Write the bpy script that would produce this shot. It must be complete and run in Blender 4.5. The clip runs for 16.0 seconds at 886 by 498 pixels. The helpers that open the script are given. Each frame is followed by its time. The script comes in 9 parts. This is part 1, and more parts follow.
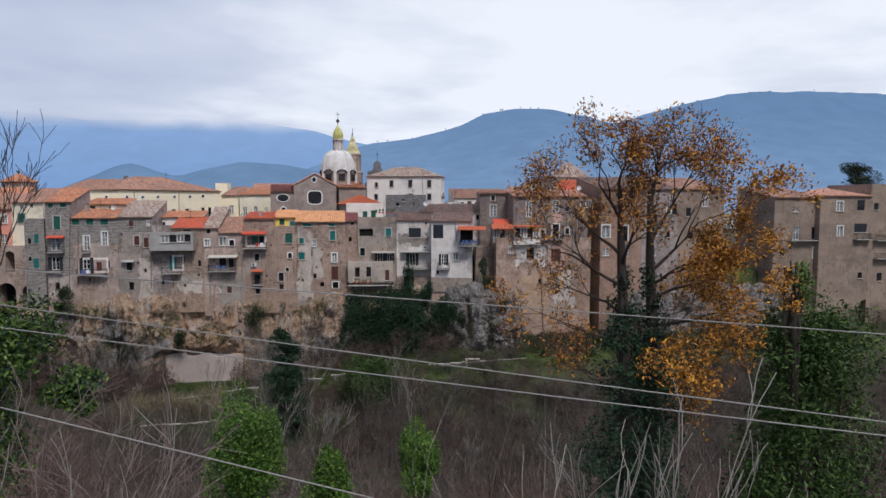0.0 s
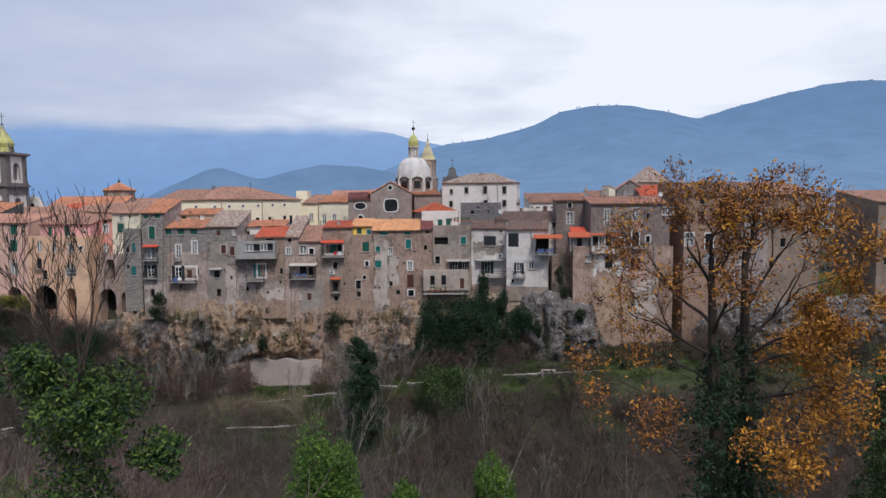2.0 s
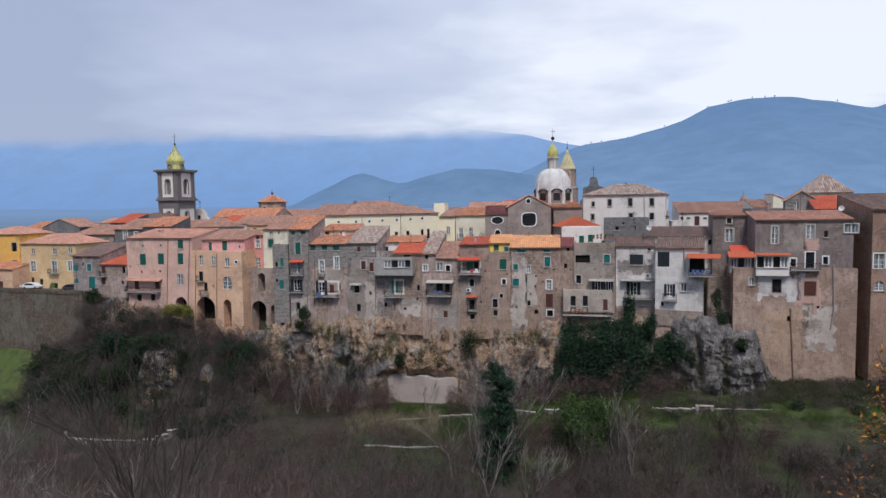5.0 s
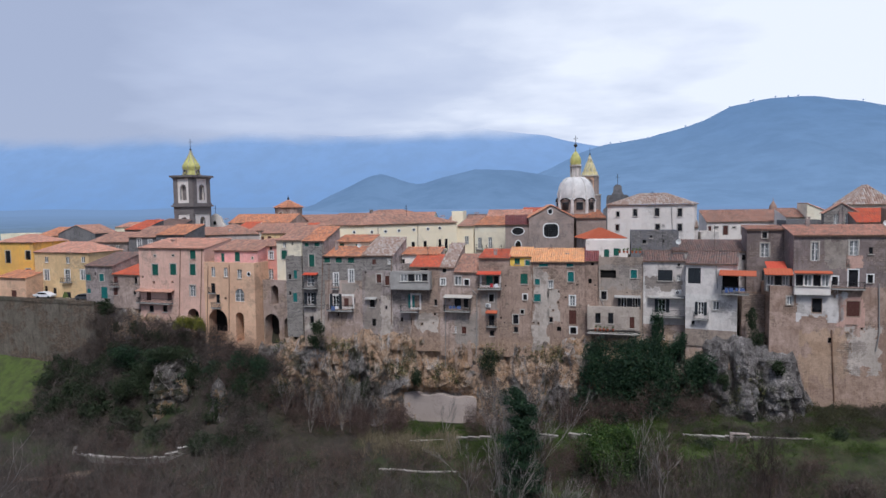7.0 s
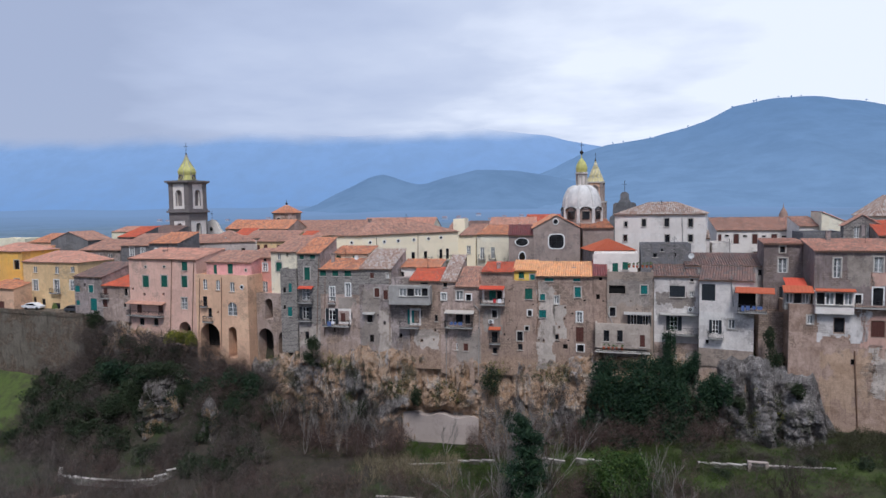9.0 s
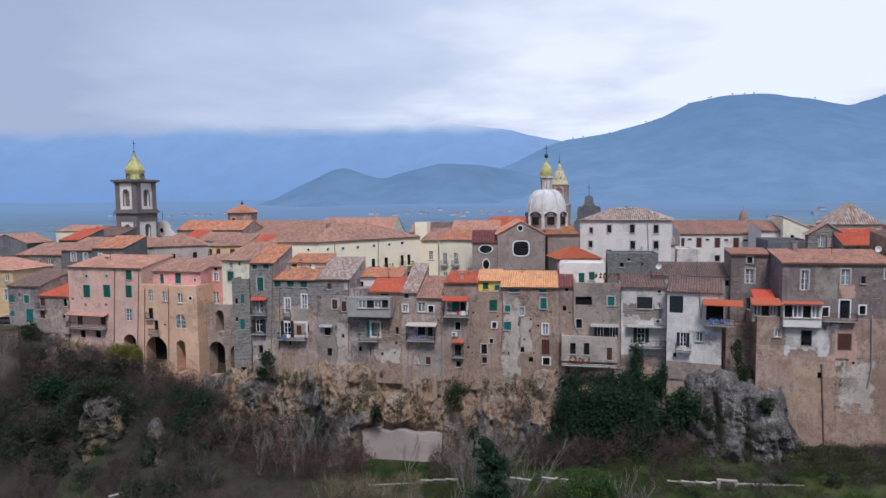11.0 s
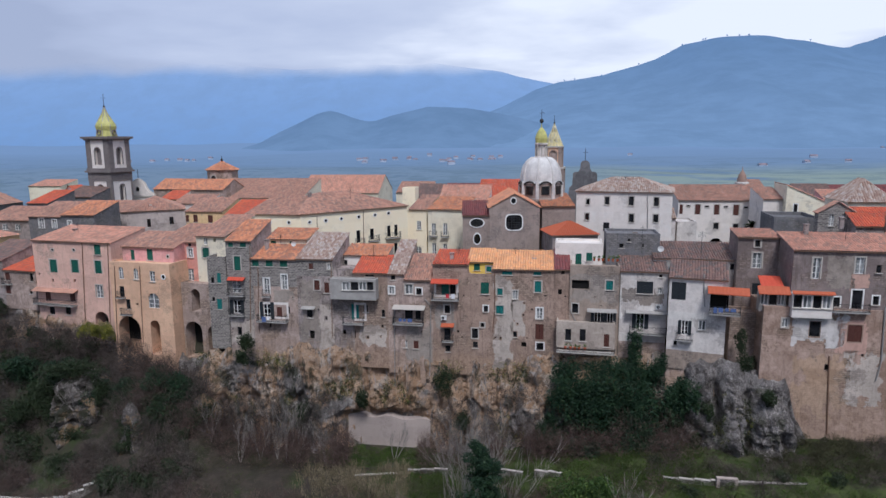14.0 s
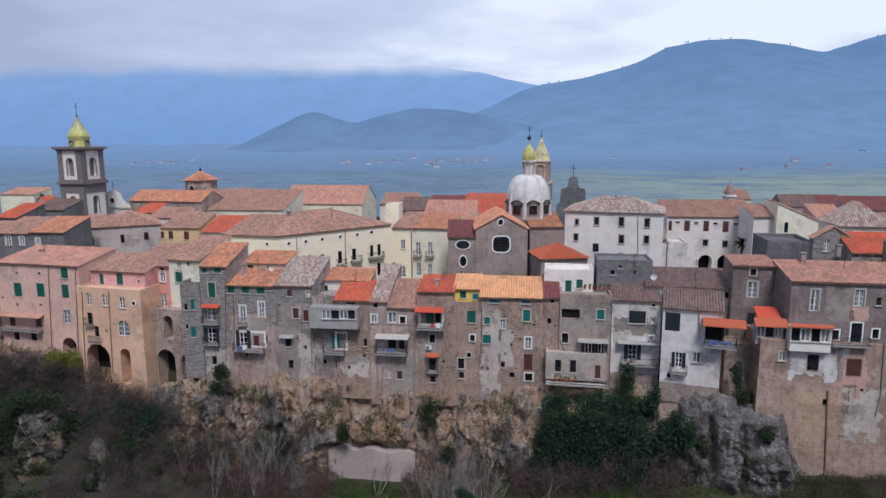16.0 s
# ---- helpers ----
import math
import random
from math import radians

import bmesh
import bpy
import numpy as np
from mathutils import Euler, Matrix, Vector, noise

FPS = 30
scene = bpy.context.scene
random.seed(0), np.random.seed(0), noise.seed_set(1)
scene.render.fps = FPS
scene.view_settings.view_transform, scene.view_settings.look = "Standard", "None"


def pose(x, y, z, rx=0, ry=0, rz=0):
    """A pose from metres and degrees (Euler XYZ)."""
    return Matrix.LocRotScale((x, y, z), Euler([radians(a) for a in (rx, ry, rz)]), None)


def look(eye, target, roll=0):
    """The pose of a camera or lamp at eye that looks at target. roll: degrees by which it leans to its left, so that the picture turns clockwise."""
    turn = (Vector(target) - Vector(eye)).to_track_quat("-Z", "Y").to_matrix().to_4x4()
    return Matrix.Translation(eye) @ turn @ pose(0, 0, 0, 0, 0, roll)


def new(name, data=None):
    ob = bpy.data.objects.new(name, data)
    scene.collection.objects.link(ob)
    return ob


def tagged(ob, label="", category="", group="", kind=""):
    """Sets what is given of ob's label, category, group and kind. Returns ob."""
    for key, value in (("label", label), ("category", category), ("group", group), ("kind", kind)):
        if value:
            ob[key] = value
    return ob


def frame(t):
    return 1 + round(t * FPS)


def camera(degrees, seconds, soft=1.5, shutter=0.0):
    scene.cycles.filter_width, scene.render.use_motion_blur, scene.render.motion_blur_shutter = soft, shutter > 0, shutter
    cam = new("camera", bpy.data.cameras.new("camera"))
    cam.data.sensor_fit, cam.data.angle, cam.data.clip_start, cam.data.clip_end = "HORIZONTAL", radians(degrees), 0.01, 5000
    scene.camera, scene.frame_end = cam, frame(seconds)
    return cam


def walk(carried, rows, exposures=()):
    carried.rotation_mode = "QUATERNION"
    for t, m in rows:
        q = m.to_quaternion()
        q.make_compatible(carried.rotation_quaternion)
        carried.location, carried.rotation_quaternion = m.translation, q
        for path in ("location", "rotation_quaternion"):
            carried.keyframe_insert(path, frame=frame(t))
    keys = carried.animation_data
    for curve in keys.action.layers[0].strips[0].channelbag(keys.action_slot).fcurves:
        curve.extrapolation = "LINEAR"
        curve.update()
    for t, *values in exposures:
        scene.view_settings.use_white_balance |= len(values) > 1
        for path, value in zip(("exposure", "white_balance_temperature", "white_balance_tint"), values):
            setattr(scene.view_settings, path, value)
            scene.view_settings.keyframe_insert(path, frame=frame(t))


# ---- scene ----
cam = camera(70.0, 16.0, soft=1.5)
PATH = [
    (0, (2.664, -107.957, 28.166), (3.152, -106.023, 28.021), 0.1),
    (0.5, (2.699, -107.855, 28.509), (3.16, -105.914, 28.364), -0.1),
    (1, (2.723, -107.764, 28.866), (3.127, -105.811, 28.721), -0.1),
    (1.5, (2.73, -107.65, 29.218), (3.061, -105.683, 29.073), -0.3),
    (2, (2.748, -107.462, 29.565), (3.004, -105.484, 29.42), -0.4),
    (2.5, (2.771, -107.182, 29.906), (2.951, -105.196, 29.763), -0.5),
    (3, (2.792, -106.748, 30.262), (2.897, -104.756, 30.12), -0.6),
    (3.5, (2.793, -106.156, 30.63), (2.823, -104.161, 30.488), -0.7),
    (4, (2.771, -105.453, 31.037), (2.726, -103.459, 30.896), -0.8),
    (4.5, (2.667, -104.561, 31.425), (2.547, -102.569, 31.289), -0.9),
    (7, (2.054, -99.466, 33.696), (1.829, -97.483, 33.564), -0.8),
    (7.5, (2.006, -98.275, 34.03), (1.775, -96.293, 33.897), -0.8),
    (8, (1.946, -97.301, 34.435), (1.714, -95.319, 34.303), -0.9),
    (8.5, (1.747, -96.134, 34.898), (1.516, -94.152, 34.767), -0.8),
    (9, (1.732, -94.873, 35.454), (1.501, -92.891, 35.322), -0.8),
    (9.5, (1.521, -93.897, 35.912), (1.312, -91.912, 35.782), -0.7),
    (12, (1.366, -88.561, 38.856), (1.288, -86.576, 38.625), -0.6),
    (12.5, (1.198, -87.566, 39.523), (1.122, -85.589, 39.229), -0.5),
    (13, (1.265, -86.433, 40.255), (1.186, -84.462, 39.922), -0.6),
    (13.5, (1.193, -85.38, 41.031), (1.114, -83.41, 40.7), -0.5),
    (14, (1.171, -84.365, 41.94), (1.093, -82.394, 41.609), -0.5),
    (14.5, (1.069, -83.331, 42.744), (1.0, -81.359, 42.413), -0.5),
    (15, (1.09, -82.311, 43.446), (1.033, -80.34, 43.115), -0.4),
    (15.5, (1.096, -81.203, 44.106), (1.053, -79.231, 43.775), -0.4),
    (16, (1.052, -80.265, 44.748), (1.022, -78.292, 44.419), -0.3),
]
walk(cam, [(t, look(eye, target, roll)) for t, eye, target, roll in PATH], [(0, -0.10, 6100, 11), (7, -0.08, 5860, 11), (16, -0.12, 5730, 12)])


# ---- light ----
world = bpy.data.worlds.new("sky")
scene.world = world
world.use_nodes = True
wt = world.node_tree
wt.nodes.clear()
w_out = wt.nodes.new("ShaderNodeOutputWorld")
w_bg = wt.nodes.new("ShaderNodeBackground")
w_sky = wt.nodes.new("ShaderNodeTexSky")
w_sky.sky_type = "NISHITA"
w_sky.sun_disc = False
w_sky.sun_elevation = radians(57)
w_sky.sun_rotation = radians(168)
w_bg.inputs["Strength"].default_value = 0.091
w_co = wt.nodes.new("ShaderNodeTexCoord")
w_sep = wt.nodes.new("ShaderNodeSeparateXYZ")
wt.links.new(w_co.outputs["Generated"], w_sep.inputs[0])


def w_math(op, a, b=None, clamp=False):
    n = wt.nodes.new("ShaderNodeMath")
    n.operation, n.use_clamp = op, clamp
    for k, v in enumerate((a, b)):
        if v is None:
            continue
        if isinstance(v, (int, float)):
            n.inputs[k].default_value = v
        else:
            wt.links.new(v, n.inputs[k])
    return n.outputs[0]


def w_ramp(value, stops):
    n = wt.nodes.new("ShaderNodeValToRGB")
    while len(n.color_ramp.elements) < len(stops):
        n.color_ramp.elements.new(0.5)
    for e, (p, c) in zip(n.color_ramp.elements, stops):
        e.position, e.color = p, (*c, 1)
    wt.links.new(value, n.inputs[0])
    return n.outputs[0]


def w_mix(fac, a, b):
    n = wt.nodes.new("ShaderNodeMix")
    n.data_type = "RGBA"
    for k, v in ((0, fac), (6, a), (7, b)):
        if isinstance(v, (int, float)):
            n.inputs[k].default_value = v
        elif isinstance(v, tuple):
            n.inputs[k].default_value = (*v, 1)
        else:
            wt.links.new(v, n.inputs[k])
    return n.outputs[2]


# a layer of cloud seen in perspective: the direction meets a plane overhead
w_low = w_math("ADD", w_math("MAXIMUM", w_sep.outputs[2], 0.0), 0.10)
w_u = w_math("DIVIDE", w_sep.outputs[0], w_low)
w_v = w_math("DIVIDE", w_sep.outputs[1], w_low)
w_vec = wt.nodes.new("ShaderNodeCombineXYZ")
wt.links.new(w_u, w_vec.inputs[0])
wt.links.new(w_v, w_vec.inputs[1])
w_n1 = wt.nodes.new("ShaderNodeTexNoise")
w_n1.inputs["Scale"].default_value, w_n1.inputs["Detail"].default_value = 0.9, 7
w_n1.inputs["Roughness"].default_value = 0.5
wt.links.new(w_vec.outputs[0], w_n1.inputs["Vector"])
w_n2 = wt.nodes.new("ShaderNodeTexNoise")
w_n2.inputs["Scale"].default_value, w_n2.inputs["Detail"].default_value = 0.33, 4
wt.links.new(w_vec.outputs[0], w_n2.inputs["Vector"])
w_cl = w_math("ADD", w_math("MULTIPLY", w_n1.outputs[0], 0.7), w_math("MULTIPLY", w_n2.outputs[0], 0.35))
# thin bright cloud towards the north-east, thicker grey elsewhere
w_dot = wt.nodes.new("ShaderNodeVectorMath")
w_dot.operation = "DOT_PRODUCT"
w_dot.inputs[1].default_value = (0.44, 0.86, 0.26)
wt.links.new(w_co.outputs["Generated"], w_dot.inputs[0])
w_thin = w_math("SUBTRACT", w_dot.outputs["Value"], 0.82)
w_tone = w_math("ADD", w_cl, w_math("MULTIPLY", w_thin, 1.05))
w_cloud = w_ramp(w_tone, [(0.20, (5.0, 5.5, 6.9)), (0.38, (6.3, 6.8, 8.2)), (0.54, (7.6, 8.0, 9.1)), (0.70, (10.9, 11.0, 11.3))])
w_col = w_mix(0.94, w_sky.outputs[0], w_cloud)
wt.links.new(w_col, w_bg.inputs["Color"])
wt.links.new(w_bg.outputs[0], w_out.inputs["Surface"])

sun_data = bpy.data.lights.new("sun", "SUN")
sun_data.energy, sun_data.angle, sun_data.color = 3.0, radians(16), (1.0, 0.94, 0.86)
sun = new("sun", sun_data)
sun.matrix_world = look((14, -64, 98), (0, 0, 0))

# ---- materials ----
MATS = {}


class Nodes:
    """A small node builder for one material."""

    def __init__(self, name, rough=0.85, metal=0.0):
        self.mat = bpy.data.materials.new(name)
        self.mat.use_nodes = True
        self.tree = self.mat.node_tree
        self.bsdf = self.tree.nodes["Principled BSDF"]
        self.bsdf.inputs["Roughness"].default_value = rough
        self.bsdf.inputs["Metallic"].default_value = metal
        self.bsdf.inputs["Specular IOR Level"].default_value = 0.25
        self.co = self.add("ShaderNodeTexCoord").outputs["Object"]
        MATS[name] = self.mat

    def add(self, kind):
        return self.tree.nodes.new(kind)

    def put(self, value, socket):
        if isinstance(value, (int, float)):
            socket.default_value = value
        elif isinstance(value, tuple):
            socket.default_value = (*value, 1) if len(socket.default_value) == 4 else value
        else:
            self.tree.links.new(value, socket)

    def scaled(self, sx, sy, sz, source=None):
        n = self.add("ShaderNodeMapping")
        n.inputs["Scale"].default_value = (sx, sy, sz)
        self.put(source or self.co, n.inputs["Vector"])
        return n.outputs[0]

    def noise(self, scale, detail=4, rough=0.55, vec=None, distort=0.0):
        n = self.add("ShaderNodeTexNoise")
        n.inputs["Scale"].default_value, n.inputs["Detail"].default_value = scale, detail
        n.inputs["Roughness"].default_value, n.inputs["Distortion"].default_value = rough, distort
        self.put(vec or self.co, n.inputs["Vector"])
        return n.outputs[0]

    def voronoi(self, scale, vec=None, feature="F1"):
        n = self.add("ShaderNodeTexVoronoi")
        n.feature = feature
        n.inputs["Scale"].default_value = scale
        self.put(vec or self.co, n.inputs["Vector"])
        return n.outputs

    def span(self, value, lo, hi, a=0.0, b=1.0):
        n = self.add("ShaderNodeMapRange")
        n.inputs[1].default_value, n.inputs[2].default_value = lo, hi
        n.inputs[3].default_value, n.inputs[4].default_value = a, b
        self.put(value, n.inputs[0])
        return n.outputs[0]

    def math(self, op, a, b):
        n = self.add("ShaderNodeMath")
        n.operation = op
        self.put(a, n.inputs[0])
        self.put(b, n.inputs[1])
        return n.outputs[0]

    def mix(self, fac, a, b, kind="MIX"):
        n = self.add("ShaderNodeMix")
        n.data_type, n.blend_type = "RGBA", kind
        self.put(fac, n.inputs[0])
        self.put(a, n.inputs[6])
        self.put(b, n.inputs[7])
        return n.outputs[2]

    def done(self, colour, bump=None, strength=0.3, distance=0.05):
        self.put(colour, self.bsdf.inputs["Base Color"])
        if bump is not None:
            n = self.add("ShaderNodeBump")
            n.inputs["Strength"].default_value, n.inputs["Distance"].default_value = strength, distance
            self.put(bump, n.inputs["Height"])
            self.put(n.outputs[0], self.bsdf.inputs["Normal"])
        return self.mat


def wall_plane(m):
    """Distance along a wall and height up it, slightly warped, so that courses run level but not ruled."""
    geo = m.add("ShaderNodeNewGeometry")
    sep = m.add("ShaderNodeSeparateXYZ")
    m.put(geo.outputs["Position"], sep.inputs[0])
    vec = m.add("ShaderNodeCombineXYZ")
    m.put(m.math("ADD", sep.outputs[0], m.math("MULTIPLY", sep.outputs[1], 0.8)), vec.inputs[0])
    m.put(sep.outputs[2], vec.inputs[1])
    n = m.add("ShaderNodeTexNoise")
    n.inputs["Scale"].default_value = 1.1
    m.put(vec.outputs[0], n.inputs["Vector"])
    sc = m.add("ShaderNodeVectorMath")
    sc.operation = "SCALE"
    sc.inputs["Scale"].default_value = 0.2
    m.put(n.outputs[1], sc.inputs[0])
    warp = m.add("ShaderNodeVectorMath")
    warp.operation = "ADD"
    m.put(vec.outputs[0], warp.inputs[0])
    m.put(sc.outputs[0], warp.inputs[1])
    return warp.outputs[0], sep.outputs[2]


def courses(m, vec, w, h, a, b, mortar, gap=0.03):
    br = m.add("ShaderNodeTexBrick")
    br.inputs["Scale"].default_value = 1.0
    br.inputs["Brick Width"].default_value, br.inputs["Row Height"].default_value = w, h
    br.inputs["Mortar Size"].default_value, br.inputs["Mortar Smooth"].default_value = gap, 0.35
    for k, c in (("Color1", a), ("Color2", b), ("Mortar", mortar)):
        m.put(c, br.inputs[k])
    m.put(vec, br.inputs["Vector"])
    return br.outputs[0], br.outputs[1]


def plaster(name, base, stain, patch=(0.30, 0.27, 0.23), worn=0.5, tuff=0.0):
    """Old lime plaster over rubble: repairs in squarish fields, broad tones, fine mottle, rain streaks, lime smears, and coursed stone where the coat has gone.
    tuff: how far bare warm tuff takes over in the oldest, lowest storey."""
    m = Nodes(name, 0.92)
    vec, up = wall_plane(m)
    zone = m.noise(0.22, 6, 0.6, None, 0.4)
    mid = m.noise(0.42, 10, 0.74, None, 0.3)
    mottle = m.noise(1.35, 9, 0.76, None, 0.4)
    fine = m.noise(4.2, 6, 0.78)
    streak = m.span(m.noise(1.0, 5, 0.65, m.scaled(2.1, 2.1, 0.24), 0.5), 0.54, 0.66)
    pale = tuple(min(c * 1.28 + 0.04 * worn, 0.86) for c in base)
    dark = tuple(c * 0.45 for c in stain)
    col = m.mix(m.span(zone, 0.44, 0.56, 0, min(0.45 + 0.6 * worn, 1.0)), base, stain)
    field, seam = courses(m, vec, 2.9, 1.9, (0.0, 0.0, 0.0), (1.0, 1.0, 1.0), (0.5, 0.5, 0.5), 0.0)
    ragged = m.math("ADD", field, m.math("MULTIPLY", m.math("SUBTRACT", mid, 0.5), 1.5))
    col = m.mix(m.span(ragged, 0.74, 0.80, 0, 0.1 + 0.5 * worn), col, pale)
    col = m.mix(m.span(ragged, 0.24, 0.18, 0, 0.1 + 0.5 * worn), col, tuple(c * 0.72 for c in stain))
    col = m.mix(m.span(mottle, 0.50, 0.58, 0, 0.02 + 0.62 * worn), col, tuple(c * 0.55 for c in stain))
    col = m.mix(m.span(mid, 0.56, 0.62, 0, 0.10 + 0.5 * worn), col, pale)
    stones, joint = courses(m, vec, 0.46, 0.25, tuple(c * 1.2 for c in patch), tuple(c * 0.6 for c in patch), tuple(c * 0.42 for c in patch))
    edge = m.math("ADD", m.noise(0.24, 9, 0.68, None, 0.3), m.math("MULTIPLY", mottle, 0.24))
    bare = m.span(edge, 0.70 - 0.10 * worn, 0.735 - 0.09 * worn, 0, min(0.95, 0.25 + 0.8 * worn))
    if tuff:
        low = m.math("ADD", up, m.math("MULTIPLY", mid, 11.0))
        bare = m.math("MAXIMUM", bare, m.span(low, 20.0, 17.0, 0, 0.8 * tuff))
        stones = m.mix(m.span(low, 20.5, 16.5, 0, tuff), stones, m.mix(m.span(mottle, 0.44, 0.58), (0.50, 0.345, 0.24), (0.28, 0.18, 0.12)))
    one = m.add("ShaderNodeObjectInfo").outputs["Random"]
    col = m.mix(m.span(one, 0.0, 1.0, 0, 0.5 * worn), col, tuple(c * 0.75 for c in stain))
    col = m.mix(m.span(m.math("FRACT", m.math("MULTIPLY", one, 7.13), 0), 0.0, 1.0, 0, 0.55 * worn), col, pale)
    col = m.mix(bare, col, stones)
    smear = m.span(m.noise(0.6, 10, 0.74, m.scaled(1.0, 1.0, 0.6), 0.4), 0.555, 0.60)
    col = m.mix(m.math("MULTIPLY", smear, 0.06 + 0.4 * worn), col, pale)
    col = m.mix(m.math("MULTIPLY", streak, 0.02 + 0.55 * worn), col, dark)
    col = m.mix(m.span(fine, 0.50, 0.60, 0.0, 0.01 + 0.55 * worn), col, tuple(c * 0.40 for c in base))
    col = m.mix(m.span(m.noise(3.1, 5, 0.7), 0.60, 0.68, 0.0, 0.35 * worn), col, pale)
    high = m.math("ADD", m.math("MULTIPLY", m.math("MULTIPLY", bare, joint), -0.8), m.math("ADD", m.math("MULTIPLY", bare, -0.5), m.math("ADD", m.math("MULTIPLY", fine, 0.6), m.math("MULTIPLY", mottle, 0.9 * worn))))
    return m.done(col, high, 0.35 + 0.5 * worn, 0.09)


def masonry(name, a, b, mortar, w=0.46, h=0.24):
    """Squared rubble in rough courses, pale mortar between dark stones."""
    m = Nodes(name, 0.92)
    vec, up = wall_plane(m)
    stones, joint = courses(m, vec, w, h, a, b, mortar, 0.034)
    streak = m.span(m.noise(1.0, 6, 0.7, m.scaled(1.6, 1.6, 0.12), 0.6), 0.50, 0.72)
    col = m.mix(m.span(m.noise(0.45, 8, 0.7), 0.52, 0.64, 0, 0.6), stones, tuple(c * 0.9 for c in mortar))
    col = m.mix(m.math("MULTIPLY", streak, 0.4), col, tuple(c * 0.5 for c in a))
    col = m.mix(m.span(m.noise(5, 6, 0.7), 0.35, 0.68, 0, 0.5), col, tuple(c * 0.5 for c in b))
    return m.done(col, m.math("SUBTRACT", m.noise(6, 4), joint), 0.6, 0.06)


def tiles(name, a, b, c):
    """Barrel tiles, one tone to a tile, with lichen over whole parts of a roof."""
    m = Nodes(name, 0.88)
    geo = m.add("ShaderNodeNewGeometry")
    one = geo.outputs["Random Per Island"]
    col = m.mix(m.span(one, 0.25, 0.75), a, b)
    col = m.mix(m.span(m.math("FRACT", m.math("MULTIPLY", one, 7.3), 0), 0.72, 0.82), col, c)
    patch = m.span(m.noise(0.5, 5, 0.6), 0.46, 0.66)
    col = m.mix(m.math("MULTIPLY", patch, 0.42), col, tuple(x * 0.6 for x in c))
    return m.done(m.mix(m.span(m.noise(10, 3), 0.35, 0.7, 0, 0.3), col, tuple(x * 0.6 for x in b)), m.noise(14, 3), 0.3, 0.02)


def plain(name, colour, rough=0.6, metal=0.0, vary=0.25, scale=3.0):
    m = Nodes(name, rough, metal)
    f = m.span(m.noise(scale, 5, 0.6), 0.3, 0.7, 0, vary)
    return m.done(m.mix(f, colour, tuple(c * 0.45 for c in colour)), m.noise(scale * 5, 3), 0.15, 0.01)


plaster("plaster_ash", (0.273, 0.218, 0.203), (0.167, 0.132, 0.122), (0.30, 0.235, 0.20), 0.6)
plaster("plaster_palace", (0.50, 0.43, 0.395), (0.42, 0.36, 0.33), (0.36, 0.31, 0.29), 0.3)
plaster("plaster_aged", (0.476, 0.404, 0.342), (0.365, 0.305, 0.258), (0.34, 0.29, 0.25), 0.4)
plaster("plaster_pink", (0.704, 0.448, 0.358), (0.616, 0.393, 0.319), (0.5, 0.38, 0.31), 0.3, 0.9)
plaster("plaster_pale", (0.75, 0.475, 0.315), (0.63, 0.395, 0.262), (0.50, 0.35, 0.25), 0.22, 0.1)
plaster("plaster_coral", (0.80, 0.34, 0.26), (0.62, 0.30, 0.25), (0.5, 0.3, 0.25), 0.25)
plaster("plaster_rose", (0.72, 0.36, 0.34), (0.58, 0.34, 0.32), (0.5, 0.36, 0.3), 0.3)
plaster("plaster_cream", (0.82, 0.74, 0.57), (0.72, 0.64, 0.49), (0.55, 0.49, 0.4), 0.15)
plaster("plaster_hall", (0.90, 0.79, 0.58), (0.88, 0.77, 0.575), (0.80, 0.70, 0.53), 0.02)
plaster("plaster_yellow", (0.74, 0.51, 0.27), (0.62, 0.43, 0.24), (0.5, 0.40, 0.28), 0.3)
plaster("plaster_orange", (0.82, 0.45, 0.10), (0.72, 0.42, 0.14), (0.55, 0.36, 0.2), 0.2)
plaster("plaster_gold", (0.84, 0.58, 0.12), (0.74, 0.5, 0.14), (0.55, 0.42, 0.2), 0.2)
plaster("plaster_grey", (0.395, 0.332, 0.309), (0.213, 0.179, 0.168), (0.32, 0.265, 0.23), 0.8, 0.8)
plaster("plaster_dark", (0.18, 0.175, 0.18), (0.125, 0.122, 0.126), (0.24, 0.225, 0.215), 0.6)
plaster("plaster_taupe", (0.34, 0.27, 0.235), (0.265, 0.21, 0.183), (0.28, 0.24, 0.22), 0.35)
plaster("plaster_brown", (0.381, 0.271, 0.211), (0.231, 0.16, 0.126), (0.40, 0.30, 0.235), 0.75, 0.9)
plaster("plaster_tan", (0.462, 0.355, 0.301), (0.281, 0.211, 0.181), (0.40, 0.30, 0.235), 0.75, 0.9)
plaster("plaster_white", (0.73, 0.665, 0.62), (0.52, 0.465, 0.43), (0.36, 0.31, 0.28), 0.33)
plaster("plaster_clean", (0.783, 0.715, 0.654), (0.68, 0.619, 0.559), (0.5, 0.46, 0.43), 0.12)
plaster("plaster_blush", (0.351, 0.23, 0.172), (0.209, 0.124, 0.0857), (0.29, 0.20, 0.145), 0.6, 0.5)
plaster("plaster_stucco", (0.375, 0.298, 0.243), (0.264, 0.207, 0.168), (0.27, 0.225, 0.19), 0.5)
plaster("plaster_dusk", (0.302, 0.230, 0.181), (0.224, 0.168, 0.133), (0.24, 0.19, 0.155), 0.4)
plaster("coat_cream", (0.52, 0.45, 0.39), (0.40, 0.34, 0.29), (0.34, 0.28, 0.24), 0.45)
plaster("coat_cement", (0.356, 0.304, 0.261), (0.257, 0.217, 0.187), (0.30, 0.26, 0.235), 0.45)
plaster("coat_white", (0.64, 0.60, 0.57), (0.50, 0.46, 0.43), (0.40, 0.35, 0.31), 0.3)
